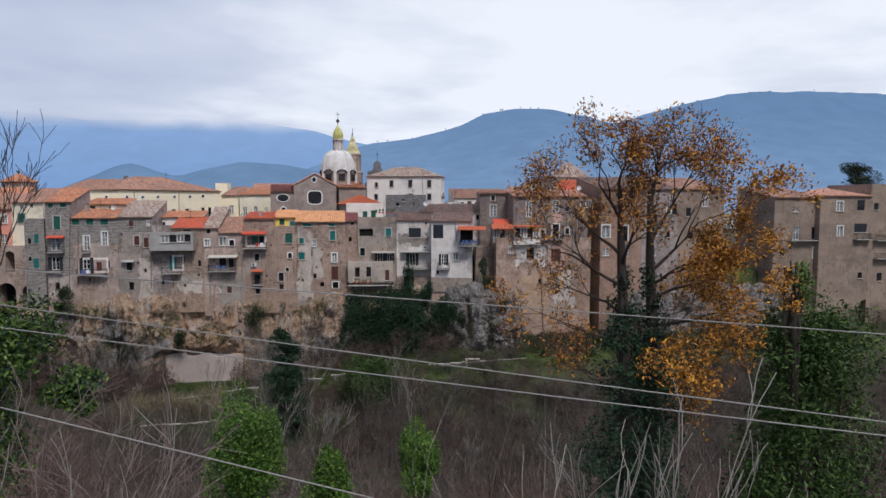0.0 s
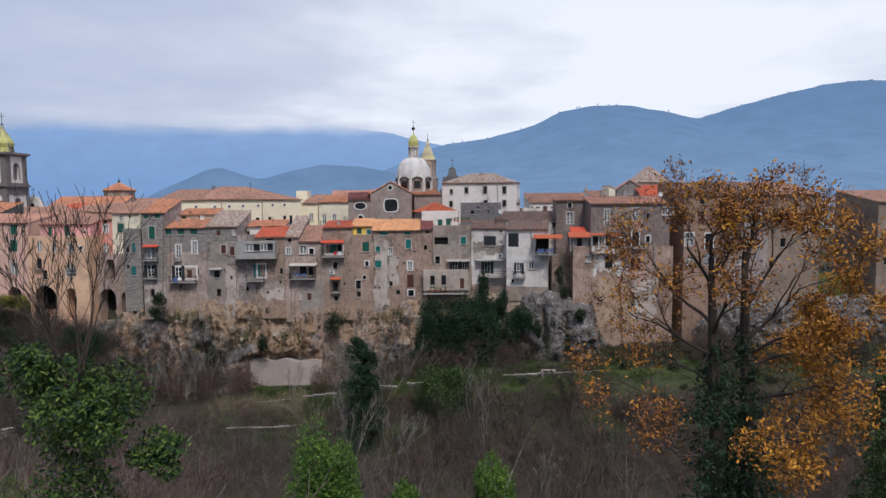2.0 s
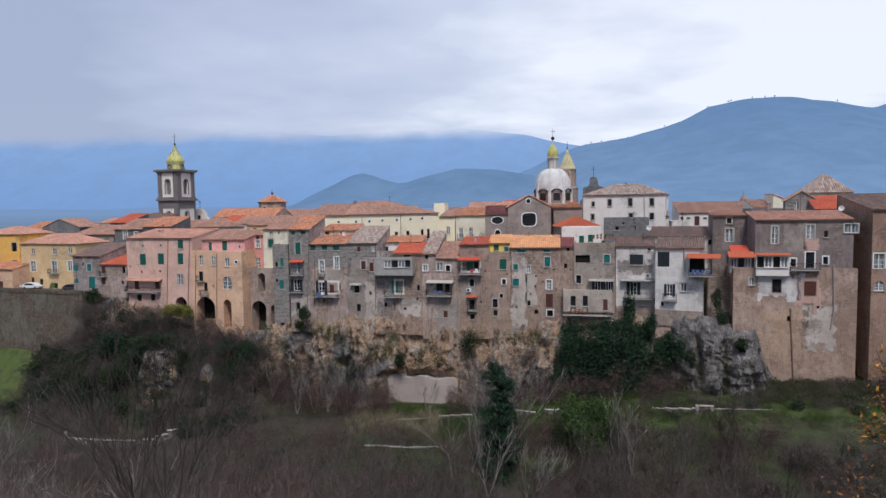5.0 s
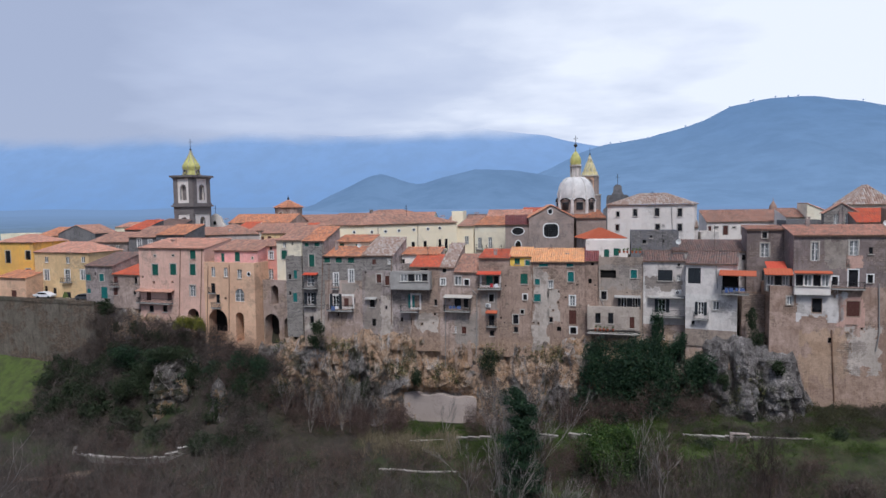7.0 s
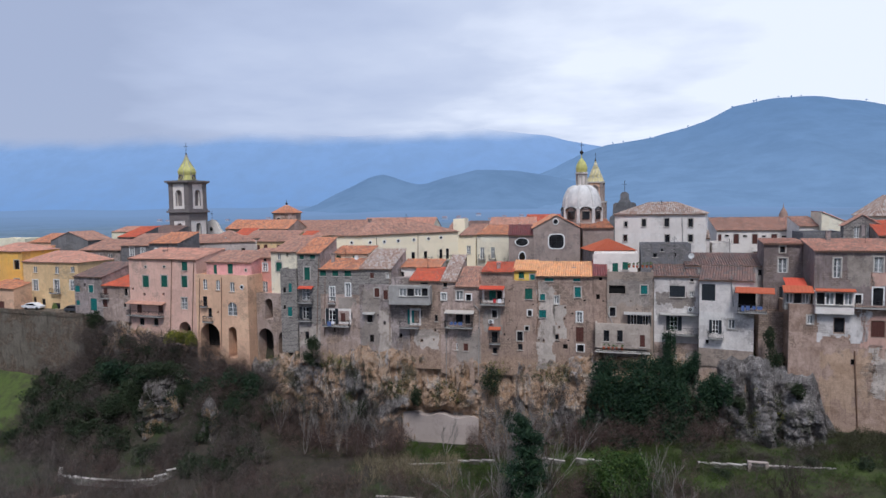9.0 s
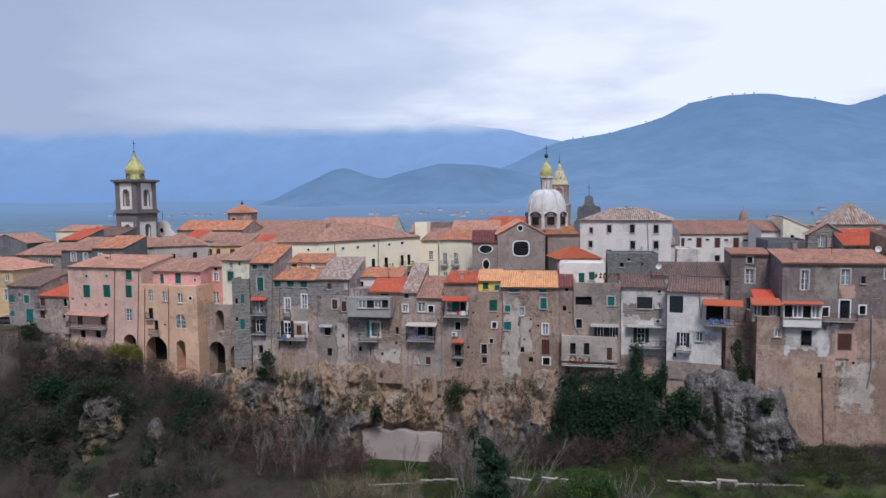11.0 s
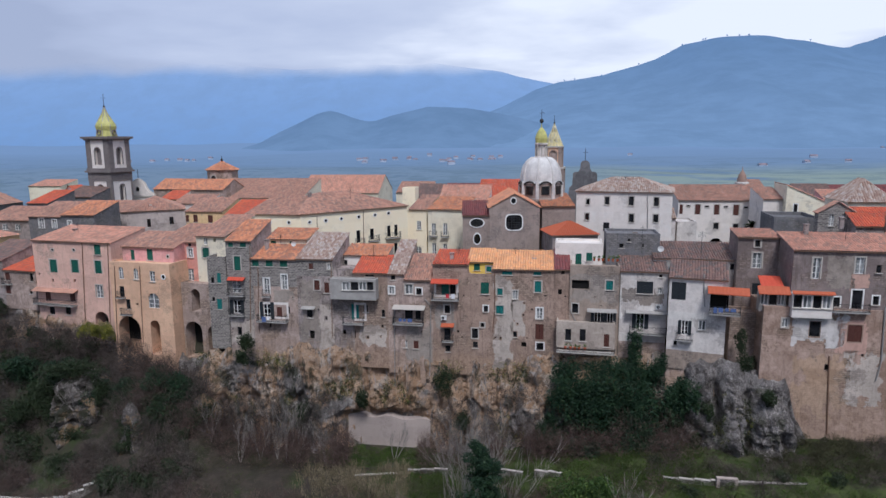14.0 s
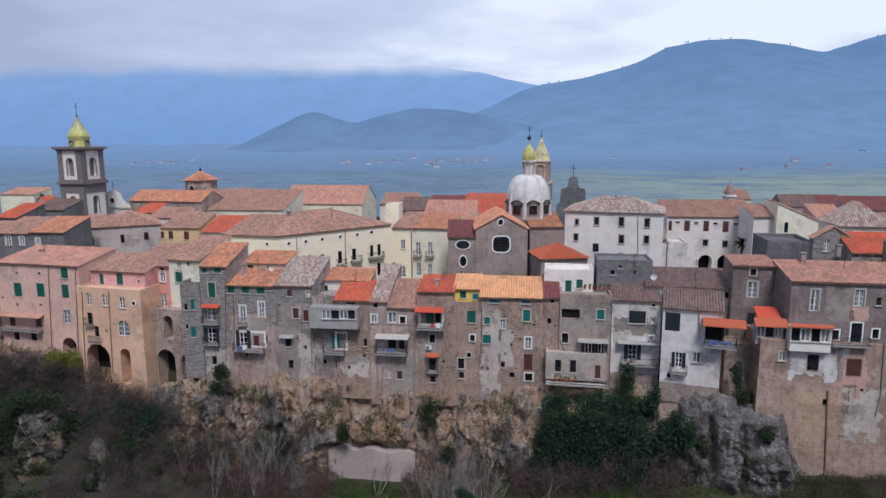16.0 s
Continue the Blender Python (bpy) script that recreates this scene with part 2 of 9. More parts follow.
plaster("coat_rose", (0.56, 0.36, 0.29), (0.46, 0.29, 0.235), (0.40, 0.28, 0.23), 0.3)
plaster("coat_tan", (0.49, 0.345, 0.245), (0.36, 0.235, 0.15), (0.42, 0.33, 0.26), 0.6, 0.3)
plaster("plaster_wash", (0.45, 0.325, 0.262), (0.27, 0.175, 0.127), (0.37, 0.265, 0.20), 0.62, 0.6)
masonry("stone_grey", (0.33, 0.30, 0.28), (0.13, 0.12, 0.112), (0.50, 0.45, 0.40))
masonry("stone_dark", (0.25, 0.215, 0.205), (0.17, 0.15, 0.145), (0.28, 0.25, 0.235), 0.6, 0.3)
tiles("tile_orange", (0.70, 0.32, 0.17), (0.56, 0.23, 0.13), (0.38, 0.21, 0.15))
tiles("tile_bright", (0.86, 0.47, 0.23), (0.80, 0.40, 0.19), (0.72, 0.40, 0.22))
tiles("tile_brown", (0.54, 0.30, 0.215), (0.42, 0.225, 0.165), (0.30, 0.205, 0.165))
tiles("tile_dark", (0.30, 0.185, 0.15), (0.22, 0.14, 0.12), (0.16, 0.135, 0.125))
tiles("tile_red", (0.66, 0.16, 0.08), (0.56, 0.12, 0.07), (0.46, 0.14, 0.09))
tiles("tile_maroon", (0.30, 0.10, 0.09), (0.24, 0.08, 0.08), (0.2, 0.09, 0.09))
tiles("tile_mixed", (0.46, 0.355, 0.295), (0.32, 0.21, 0.165), (0.52, 0.455, 0.405))
tiles("tile_salmon", (0.66, 0.35, 0.25), (0.56, 0.28, 0.20), (0.42, 0.26, 0.20))
tiles("tile_gold", (0.74, 0.66, 0.40), (0.66, 0.58, 0.30), (0.50, 0.46, 0.34))
plain("awning_red", (0.56, 0.09, 0.05), 0.7)
plain("awning_orange", (0.46, 0.115, 0.055), 0.7)
plain("shutter_green", (0.020, 0.115, 0.085), 0.5)
plain("shutter_teal", (0.020, 0.17, 0.16), 0.5)
plain("shutter_brown", (0.11, 0.045, 0.035), 0.5)
plain("shutter_dark", (0.030, 0.036, 0.042), 0.5)
plain("frame_white", (0.78, 0.77, 0.74), 0.5, 0, 0.12)
plain("frame_stone", (0.50, 0.46, 0.41), 0.8)
plain("frame_dark", (0.05, 0.045, 0.04), 0.6)
plain("concrete", (0.40, 0.38, 0.355), 0.9, 0, 0.5, 1.2)
plain("metal_rail", (0.05, 0.05, 0.055), 0.5, 0.6)
plain("pipe_metal", (0.42, 0.40, 0.38), 0.5, 0.5)
plain("pipe_copper", (0.26, 0.16, 0.11), 0.6, 0.3)
plain("cloth_blue", (0.10, 0.15, 0.32), 0.9)
plain("cloth_white", (0.8, 0.8, 0.82), 0.9)
plain("cloth_red", (0.55, 0.05, 0.06), 0.9)
plain("plastic_white", (0.72, 0.72, 0.70), 0.5)
plain("lead_grey", (0.70, 0.675, 0.645), 0.6, 0.0, 0.6, 0.9)
plain("cable_grey", (0.27, 0.255, 0.24), 0.7, 0.0)
plain("gilt_green", (0.58, 0.56, 0.19), 0.35, 0.0, 0.7, 1.5)
plain("iron", (0.05, 0.05, 0.05), 0.6, 0.5)
# near-black that stands for the shade inside bare openings
plain("shade_black", (0.012, 0.011, 0.010), 0.95)
glass = Nodes("glass_dark", 0.15)
glass.bsdf.inputs["Specular IOR Level"].default_value = 0.5
glass.done(glass.mix(glass.span(glass.noise(0.8), 0.4, 0.6), (0.006, 0.007, 0.009), (0.022, 0.023, 0.027)))
curtain = Nodes("glass_curtain", 0.2)
curtain.bsdf.inputs["Specular IOR Level"].default_value = 0.5
curtain.done(curtain.mix(curtain.span(curtain.noise(2.0, 3, 0.5, curtain.scaled(3, 3, 0.3)), 0.4, 0.6), (0.08, 0.085, 0.09), (0.30, 0.31, 0.31)))

rock = Nodes("rock", 0.95)
r_sep = rock.add("ShaderNodeSeparateXYZ")
rock.put(rock.co, r_sep.inputs[0])
# the eastern buttress is grey lava, the rest tuff
r_east = rock.span(rock.math("ADD", r_sep.outputs[0], rock.math("MULTIPLY", rock.noise(0.2, 5), 8.0)), 26.0, 31.0)
r_grey = rock.math("MAXIMUM", rock.span(rock.noise(0.11, 6, 0.62, None, 0.4), 0.52, 0.58), r_east)
r_mid = rock.noise(0.50, 9, 0.74, None, 0.6)
r_str = rock.noise(0.9, 9, 0.72, rock.scaled(1.0, 1.0, 0.32), 0.6)
r_col = rock.mix(rock.span(r_mid, 0.46, 0.56), (0.56, 0.395, 0.275), (0.42, 0.265, 0.16))
r_col = rock.mix(rock.span(rock.noise(0.33, 8, 0.72, None, 0.5), 0.545, 0.60, 0, 0.85), r_col, (0.60, 0.50, 0.41))
r_col = rock.mix(r_grey, r_col, rock.mix(rock.span(r_mid, 0.45, 0.56), (0.29, 0.265, 0.25), (0.155, 0.138, 0.13)))
r_col = rock.mix(rock.span(rock.noise(1.2, 9, 0.72, rock.scaled(1, 1, 0.20), 0.5), 0.555, 0.60, 0, 0.85), r_col, (0.46, 0.42, 0.395))
r_col = rock.mix(rock.span(r_str, 0.545, 0.60, 0, 0.75), r_col, (0.075, 0.062, 0.054))
r_col = rock.mix(rock.span(rock.noise(0.26, 9, 0.72), 0.55, 0.60, 0, 0.7), r_col, (0.045, 0.050, 0.026))
r_col = rock.mix(rock.span(rock.noise(2.6, 7, 0.76), 0.54, 0.62, 0, 0.45), r_col, (0.050, 0.043, 0.038))
r_col = rock.mix(rock.span(rock.noise(2.1, 7, 0.76), 0.58, 0.63, 0, 0.6), r_col, (0.46, 0.40, 0.345))
rock.done(r_col, rock.math("ADD", rock.math("MULTIPLY", r_mid, 1.4), r_str), 1.0, 0.9)

# grey lava with white lime runs, ochre only where it has freshly broken
lava = Nodes("rock_lava", 0.95)
l_mid = lava.noise(0.6, 9, 0.74, None, 0.6)
l_run = lava.noise(1.3, 8, 0.70, lava.scaled(1.0, 1.0, 0.16), 0.5)
l_col = lava.mix(lava.span(l_mid, 0.44, 0.57), (0.17, 0.15, 0.138), (0.075, 0.064, 0.056))
l_col = lava.mix(lava.span(lava.noise(0.22, 6, 0.66), 0.52, 0.57, 0, 0.8), l_col, (0.33, 0.22, 0.12))
l_col = lava.mix(lava.span(l_run, 0.55, 0.61, 0, 0.8), l_col, (0.36, 0.33, 0.30))
l_col = lava.mix(lava.span(lava.noise(0.45, 8, 0.72), 0.49, 0.56, 0, 0.9), l_col, (0.036, 0.038, 0.022))
lava.done(l_col, lava.math("ADD", lava.math("MULTIPLY", l_mid, 1.4), l_run), 1.0, 0.9)

soil = Nodes("ground", 0.97)
s_a = soil.noise(0.06, 5, 0.6)
s_b = soil.noise(0.5, 8, 0.70)
s_col = soil.mix(soil.span(s_a, 0.40, 0.60), (0.040, 0.033, 0.026), (0.028, 0.032, 0.016))
s_col = soil.mix(soil.span(s_b, 0.45, 0.62), s_col, (0.058, 0.046, 0.036))
s_col = soil.mix(soil.span(soil.noise(0.16, 6, 0.66), 0.52, 0.62), s_col, (0.034, 0.048, 0.016))
s_sep = soil.add("ShaderNodeSeparateXYZ")
soil.put(soil.co, s_sep.inputs[0])
# the terraces under the eastern cliff are kept as grass
s_lawn = soil.math("MULTIPLY", soil.span(s_sep.outputs[0], -14, 6), soil.math("MULTIPLY", soil.span(s_sep.outputs[1], -30, -22), soil.span(s_sep.outputs[1], 4, -4)))
s_turf = soil.math("MULTIPLY", soil.span(s_b, 0.40, 0.56, 0.1, 0.9), soil.span(soil.noise(0.10, 7, 0.68), 0.42, 0.54, 0.25, 1.0))
s_col = soil.mix(soil.math("MULTIPLY", s_lawn, s_turf), s_col, (0.066, 0.098, 0.022))
s_col = soil.mix(soil.math("MULTIPLY", s_lawn, soil.span(soil.noise(1.4, 8, 0.75), 0.54, 0.62, 0, 0.7)), s_col, (0.070, 0.060, 0.034))
s_west = soil.math("MULTIPLY", soil.span(s_sep.outputs[0], -84, -90), soil.span(s_sep.outputs[1], 2, 8))
s_col = soil.mix(soil.math("MULTIPLY", s_west, soil.span(s_b, 0.38, 0.56, 0.35, 0.95)), s_col, (0.075, 0.105, 0.026))
soil.done(s_col, s_b, 0.8, 0.4)

# ---- helpers ----
def part(name, bm, material, parent, label="", kind=""):
    """Links a bmesh, in world places, as one mesh object under a thing or part."""
    me = bpy.data.meshes.new(name)
    bm.to_mesh(me)
    bm.free()
    return link(name, me, material, parent, label, kind)


def link(name, me, material, parent, label="", kind=""):
    if material:
        me.materials.append(MATS[material])
    ob = new(name, me)
    if parent is not None:
        ob.parent = parent
        ob.matrix_parent_inverse = Matrix.Translation(-Vector(ORIGIN.get(parent.name, (0, 0, 0))))
    return tagged(ob, label, "", "", kind)


ORIGIN = {}


def thing(name, at, label, category, group="", kind=""):
    """An Empty at the base of a thing, to carry its parts."""
    ob = new(name)
    ob.location = at
    ORIGIN[ob.name] = tuple(at)
    return tagged(ob, label, category, group, kind)


def raw(name, verts, faces, material, parent, label="", kind=""):
    me = bpy.data.meshes.new(name)
    me.from_pydata(verts, [], faces)
    me.update()
    return link(name, me, material, parent, label, kind)


class Frame:
    """A local frame on a wall: u along it, v into the house, z up."""

    def __init__(self, a, b, z=0.0):
        self.o = Vector((a[0], a[1], z))
        d = Vector((b[0] - a[0], b[1] - a[1], 0))
        self.w = d.length
        self.u = d.normalized()
        self.v = Vector((-self.u.y, self.u.x, 0))

    def at(self, u, v, z):
        p = self.o + self.u * u + self.v * v
        return Vector((p.x, p.y, self.o.z + z))


def box(bm, fr, u0, u1, v0, v1, z0, z1):
    c = [bm.verts.new(fr.at(u, v, z)) for z in (z0, z1) for u, v in ((u0, v0), (u1, v0), (u1, v1), (u0, v1))]
    for q in ((3, 2, 1, 0), (4, 5, 6, 7), (0, 1, 5, 4), (1, 2, 6, 5), (2, 3, 7, 6), (3, 0, 4, 7)):
        bm.faces.new([c[k] for k in q])


def tube(bm, points, radii, sides=5):
    """A tapered tube along points."""
    rings = []
    for k, p in enumerate(points):
        p = Vector(p)
        a, b = Vector(points[max(k - 1, 0)]), Vector(points[min(k + 1, len(points) - 1)])
        d = (b - a).normalized()
        s = d.orthogonal().normalized()
        t = d.cross(s)
        r = radii[k] if isinstance(radii, (list, tuple)) else radii
        rings.append([bm.verts.new(p + (s * math.cos(g) + t * math.sin(g)) * r) for g in (2 * math.pi * j / sides for j in range(sides))])
    for r0, r1 in zip(rings, rings[1:]):
        for j in range(sides):
            bm.faces.new((r0[j], r0[(j + 1) % sides], r1[(j + 1) % sides], r1[j]))
    if sides > 2:
        bm.faces.new(rings[0][::-1])
        bm.faces.new(rings[-1])


def turned(bm, centre, profile, sides=24, phase=0.0, bulge=0.0):
    """A turned form: profile rows of (radius, height) round a vertical axis."""
    x, y, z = centre
    rings = []
    for r, h in profile:
        ring = []
        for j in range(sides):
            g = phase + 2 * math.pi * j / sides
            q = r * (1 + bulge * math.cos(8 * (g - phase)))
            ring.append(bm.verts.new((x + q * math.cos(g), y + q * math.sin(g), z + h)))
        rings.append(ring)
    for r0, r1 in zip(rings, rings[1:]):
        for j in range(sides):
            bm.faces.new((r0[j], r0[(j + 1) % sides], r1[(j + 1) % sides], r1[j]))
    bm.faces.new(rings[0][::-1])
    bm.faces.new(rings[-1])


TILE_W, TILE_L = 0.33, 0.55


def tiled(name, a, b, c, d, material, parent, rng, size=1.0, label=""):
    """Barrel tiles over a roof plane: a, b the ends of the eave, d, c those of the ridge (d over a). Tiles lie in columns up the slope."""
    a, b, c, d = (Vector(p) for p in (a, b, c, d))
    eu = b - a
    w = eu.length
    eu.normalize()
    up = (d - a) - eu * (d - a).dot(eu)
    if up.length < 0.05:
        up = (c - b) - eu * (c - b).dot(eu)
    run = up.length
    up.normalize()
    nrm = eu.cross(up).normalized()
    if nrm.z < 0:
        nrm = -nrm
    ud, uc = (d - a).dot(eu), (c - a).dot(eu)
    tw, tl = TILE_W * size, TILE_L * size
    verts, faces = [], []
    cols = max(2, int(w / tw))
    tw = w / cols
    lift = (-0.03, 0.075 * size, 0.105 * size, 0.075 * size, -0.03)

    def reach(u):
        top = run
        if ud > 0.02 and u < ud:
            top = min(top, run * u / ud)
        if uc < w - 0.02 and u > uc:
            top = min(top, run * (w - u) / max(w - uc, 1e-3))
        return top

    for k in range(cols):
        top = reach((k + 0.5) * tw)
        v, n = 0.0, 0
        jig = rng.uniform(-0.06, 0.06)
        while v < top - 0.05:
            v1 = min(v + tl, top)
            i = len(verts)
            lo, hi = 0.05 * size + rng.uniform(-0.008, 0.012), 0.012
            sh = rng.uniform(-0.015, 0.015)
            for vv, l in ((v - 0.06 + (jig if n else 0), lo), (v1 + 0.05, hi)):
                for j, f in enumerate((0, 0.22, 0.5, 0.78, 1.0)):
                    verts.append(a + eu * ((k + f) * tw + sh) + up * min(max(vv, -0.08), top + 0.03) + nrm * (lift[j] + l))
            faces += [(i + j, i + j + 1, i + j + 6, i + j + 5) for j in range(4)]
            v, n = v1, n + 1
    return raw(name, verts, faces, material, parent, label)


def cut_wall(bm, fr, v, z0, z1, u0, u1, holes, deep=0.28):
    """A wall face with real openings and their reveals; holes are (ua, ub, za, zb)."""
    us = sorted({u0, u1, *(min(max(q, u0), u1) for h in holes for q in h[:2])})
    zs = sorted({z0, z1, *(min(max(q, z0), z1) for h in holes for q in h[2:4])})
    grid = {}

    def vert(i, j):
        if (i, j) not in grid:
            grid[i, j] = bm.verts.new(fr.at(us[i], v, zs[j]))
        return grid[i, j]

    for i in range(len(us) - 1):
        for j in range(len(zs) - 1):
            um, zm = (us[i] + us[i + 1]) / 2, (zs[j] + zs[j + 1]) / 2
            if any(h[0] < um < h[1] and h[2] < zm < h[3] for h in holes):
                continue
            bm.faces.new((vert(i, j), vert(i + 1, j), vert(i + 1, j + 1), vert(i, j + 1)))
    if not deep:
        return
    for ua, ub, za, zb, *own in holes:
        deep_ = own[0] if own else deep
        f = [bm.verts.new(fr.at(u, v, z)) for u, z in ((ua, za), (ub, za), (ub, zb), (ua, zb))]
        g = [bm.verts.new(fr.at(u, v + deep_, z)) for u, z in ((ua, za), (ub, za), (ub, zb), (ua, zb))]
        for k in range(4):
            bm.faces.new((f[k], g[k], g[(k + 1) % 4], f[(k + 1) % 4]))
        bm.faces.new(g[::-1])


def blunt(q, power):
    """Squares off a circle as the power falls under one."""
    return math.copysign(abs(q) ** power, q)


def disc_ring(bm, fr, u, z, v0, v1, r0, r1, squash=1.0, n=20, power=1.0):
    """A ring round an opening, standing on a wall."""
    rows = []
    for r, v in ((r0, v1), (r0, v0), (r1, v0), (r1, v1)):
        rows.append([bm.verts.new(fr.at(u + r * blunt(math.cos(g), power), v, z + r * squash * blunt(math.sin(g), power))) for g in (2 * math.pi * k / n for k in range(n))])
    for a, b in zip(rows, rows[1:]):
        for k in range(n):
            bm.faces.new((a[k], a[(k + 1) % n], b[(k + 1) % n], b[k]))


def arch_fill(bm, fr, ua, ub, zb, v0, v1, rise, n=8):
    """The two spandrels that turn the head of a square opening into an arch."""
    mid, half = (ua + ub) / 2, (ub - ua) / 2
    for s in (-1, 1):
        pts = [(mid + s * half, zb)] + [(mid + s * half * math.cos(g), zb - rise + rise * math.sin(g)) for g in (math.pi / 2 * k / n for k in range(n + 1))]
        f = [bm.verts.new(fr.at(u, v0, z)) for u, z in pts]
        b = [bm.verts.new(fr.at(u, v1, z)) for u, z in pts]
        for k in range(len(pts)):
            k2 = (k + 1) % len(pts)
            bm.faces.new((f[k], f[k2], b[k2], b[k]))
        bm.faces.new(f)
        bm.faces.new(b[::-1])


SHUT = {"g": "shutter_green", "t": "shutter_teal", "b": "shutter_brown", "d": "shutter_dark"}


def opening(house, fr, kind, u, z, w, h, wall):
    """Fills one opening. kind: g, t, b, d closed shutters; G, T, B, D the same folded open beside glass; w white-framed
    panes;
    p dark pane; v bare hole, its shade a black box; c curtained pane; r round; a arched hole, black at the back for
    shade; A arched white window. A trailing s adds a stone surround, f a white one."""
    trim, k = kind[1:], kind[0]
    ua, ub, za, zb = u - w / 2, u + w / 2, z - h / 2, z + h / 2
    tall = h > 1.75
    if k in "ra":
        bm = bmesh.new()
        if k == "r":
            power = 0.55 if w > 2.4 else 1.0
            disc_ring(bm, fr, u, z, -0.09, 0.06, w / 2, w / 2 + (0.14 if w < 1.2 else 0.2), h / w, 28, power)
            win = part("window", bm, "frame_stone" if "f" not in trim else "frame_white", house)
            bm = bmesh.new()
            n = 28
            c = bm.verts.new(fr.at(u, -0.02, z))
            ring = [bm.verts.new(fr.at(u + w / 2 * blunt(math.cos(2 * math.pi * j / n), power), -0.02, z + h / 2 * blunt(math.sin(2 * math.pi * j / n), power))) for j in range(n)]
            for j in range(n):
                bm.faces.new((c, ring[j], ring[(j + 1) % n]))
            part("pane", bm, "glass_dark", win)
            if w > 1.2:
                bm = bmesh.new()
                for q in range(1, 6):
                    o = -w / 2 + w * q / 6
                    e = math.sqrt(max(w * w / 4 - o * o, 0.01))
                    box(bm, fr, u + o - 0.03, u + o + 0.03, -0.07, -0.022, z - e * h / w, z + e * h / w)
                    box(bm, fr, u - e, u + e, -0.06, -0.022, z + o * h / w - 0.03, z + o * h / w + 0.03)
                part("grille", bm, "iron", win)
        else:
            arch_fill(bm, fr, ua, ub, zb, 0.0, 0.6, min(w / 2, h * 0.5))
            win = part("arch", bm, wall, house)
            bm = bmesh.new()
            # a black slab at the back paints in the arch's inner shade
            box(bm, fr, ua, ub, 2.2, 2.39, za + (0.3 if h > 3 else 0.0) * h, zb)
            part("hollow", bm, "shade_black", win)
        return
    if k == "v":
        bm = bmesh.new()
        # the dark of the hole is a black box set in it
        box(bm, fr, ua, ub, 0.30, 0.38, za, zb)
        part("hollow", bm, "shade_black", house)
        return
    bm = bmesh.new()
    e = 0.07
    box(bm, fr, ua, ub, 0.10, 0.17, za, za + e)
    box(bm, fr, ua, ub, 0.10, 0.17, zb - e, zb)
    box(bm, fr, ua, ua + e, 0.10, 0.17, za + e, zb - e)
    box(bm, fr, ub - e, ub, 0.10, 0.17, za + e, zb - e)
    if k in "wGTBDcA":
        box(bm, fr, u - 0.05, u + 0.05, 0.09, 0.17, za + e, zb - e)
        if k in "wA" or tall:
            box(bm, fr, ua + e, ub - e, 0.10, 0.16, z + h * 0.08, z + h * 0.08 + 0.05)
            box(bm, fr, ua + e, ub - e, 0.10, 0.16, z - h * 0.22, z - h * 0.22 + 0.05)
    win = part("window", bm, "frame_white" if k in "wGTBDcA" else "frame_dark", house)
    if k == "A":
        bm = bmesh.new()
        arch_fill(bm, fr, ua, ub, zb, 0.0, 0.2, w / 2)
        part("arch", bm, wall, win)
    bm = bmesh.new()
    box(bm, fr, ua, ub, 0.14, 0.16, za, zb)
    part("pane", bm, "glass_curtain" if k in "cwA" else "glass_dark", win)
    if k in "gtbd":
        for s in (0, 1):
            bm = bmesh.new()
            a, b = (ua + 0.02, u - 0.01) if s == 0 else (u + 0.01, ub - 0.02)
            box(bm, fr, a, b, 0.05, 0.08, za + 0.03, zb - 0.03)
            for c, d, y0, y1 in ((a, b, za + 0.03, za + 0.11), (a, b, zb - 0.11, zb - 0.03), (a, a + 0.07, za, zb), (b - 0.07, b, za, zb), (a, b, z - 0.04, z + 0.04)):
                box(bm, fr, c, d, 0.03, 0.052, y0, y1)
            n = max(3, int((h - 0.3) / 0.14))
            for q in range(n):
                zz = za + 0.14 + (h - 0.28) * (q + 0.5) / n
                box(bm, fr, a + 0.07, b - 0.07, 0.036, 0.052, zz - 0.025, zz + 0.025)
            part("shutter", bm, SHUT[k], win)
    if k in "GTBD":
        for s in (-1, 1):
            bm = bmesh.new()
            a, b = (ua - w * 0.5, ua - 0.03) if s < 0 else (ub + 0.03, ub + w * 0.5)
            box(bm, fr, a, b, -0.06, -0.02, za, zb)
            for c, d, y0, y1 in ((a, b, za, za + 0.08), (a, b, zb - 0.08, zb), (a, a + 0.06, za, zb), (b - 0.06, b, za, zb), (a, b, z - 0.04, z + 0.04)):
                box(bm, fr, c, d, -0.085, -0.058, y0, y1)
            part("shutter", bm, SHUT[k.lower()], win)
    if trim:
        bm = bmesh.new()
        q = 0.16
        for c, d, y0, y1 in ((ua - q, ub + q, zb, zb + q), (ua - q, ua, za, zb), (ub, ub + q, za, zb)):
            box(bm, fr, c, d, -0.05, 0.03, y0, y1)
        part("surround", bm, "frame_white" if "f" in trim else "frame_stone", win)
    if not tall:
        bm = bmesh.new()
        box(bm, fr, ua - 0.14, ub + 0.14, -0.14, 0.05, za - 0.10, za - 0.012)
        part("sill", bm, "frame_stone", win)


HOLES = {}


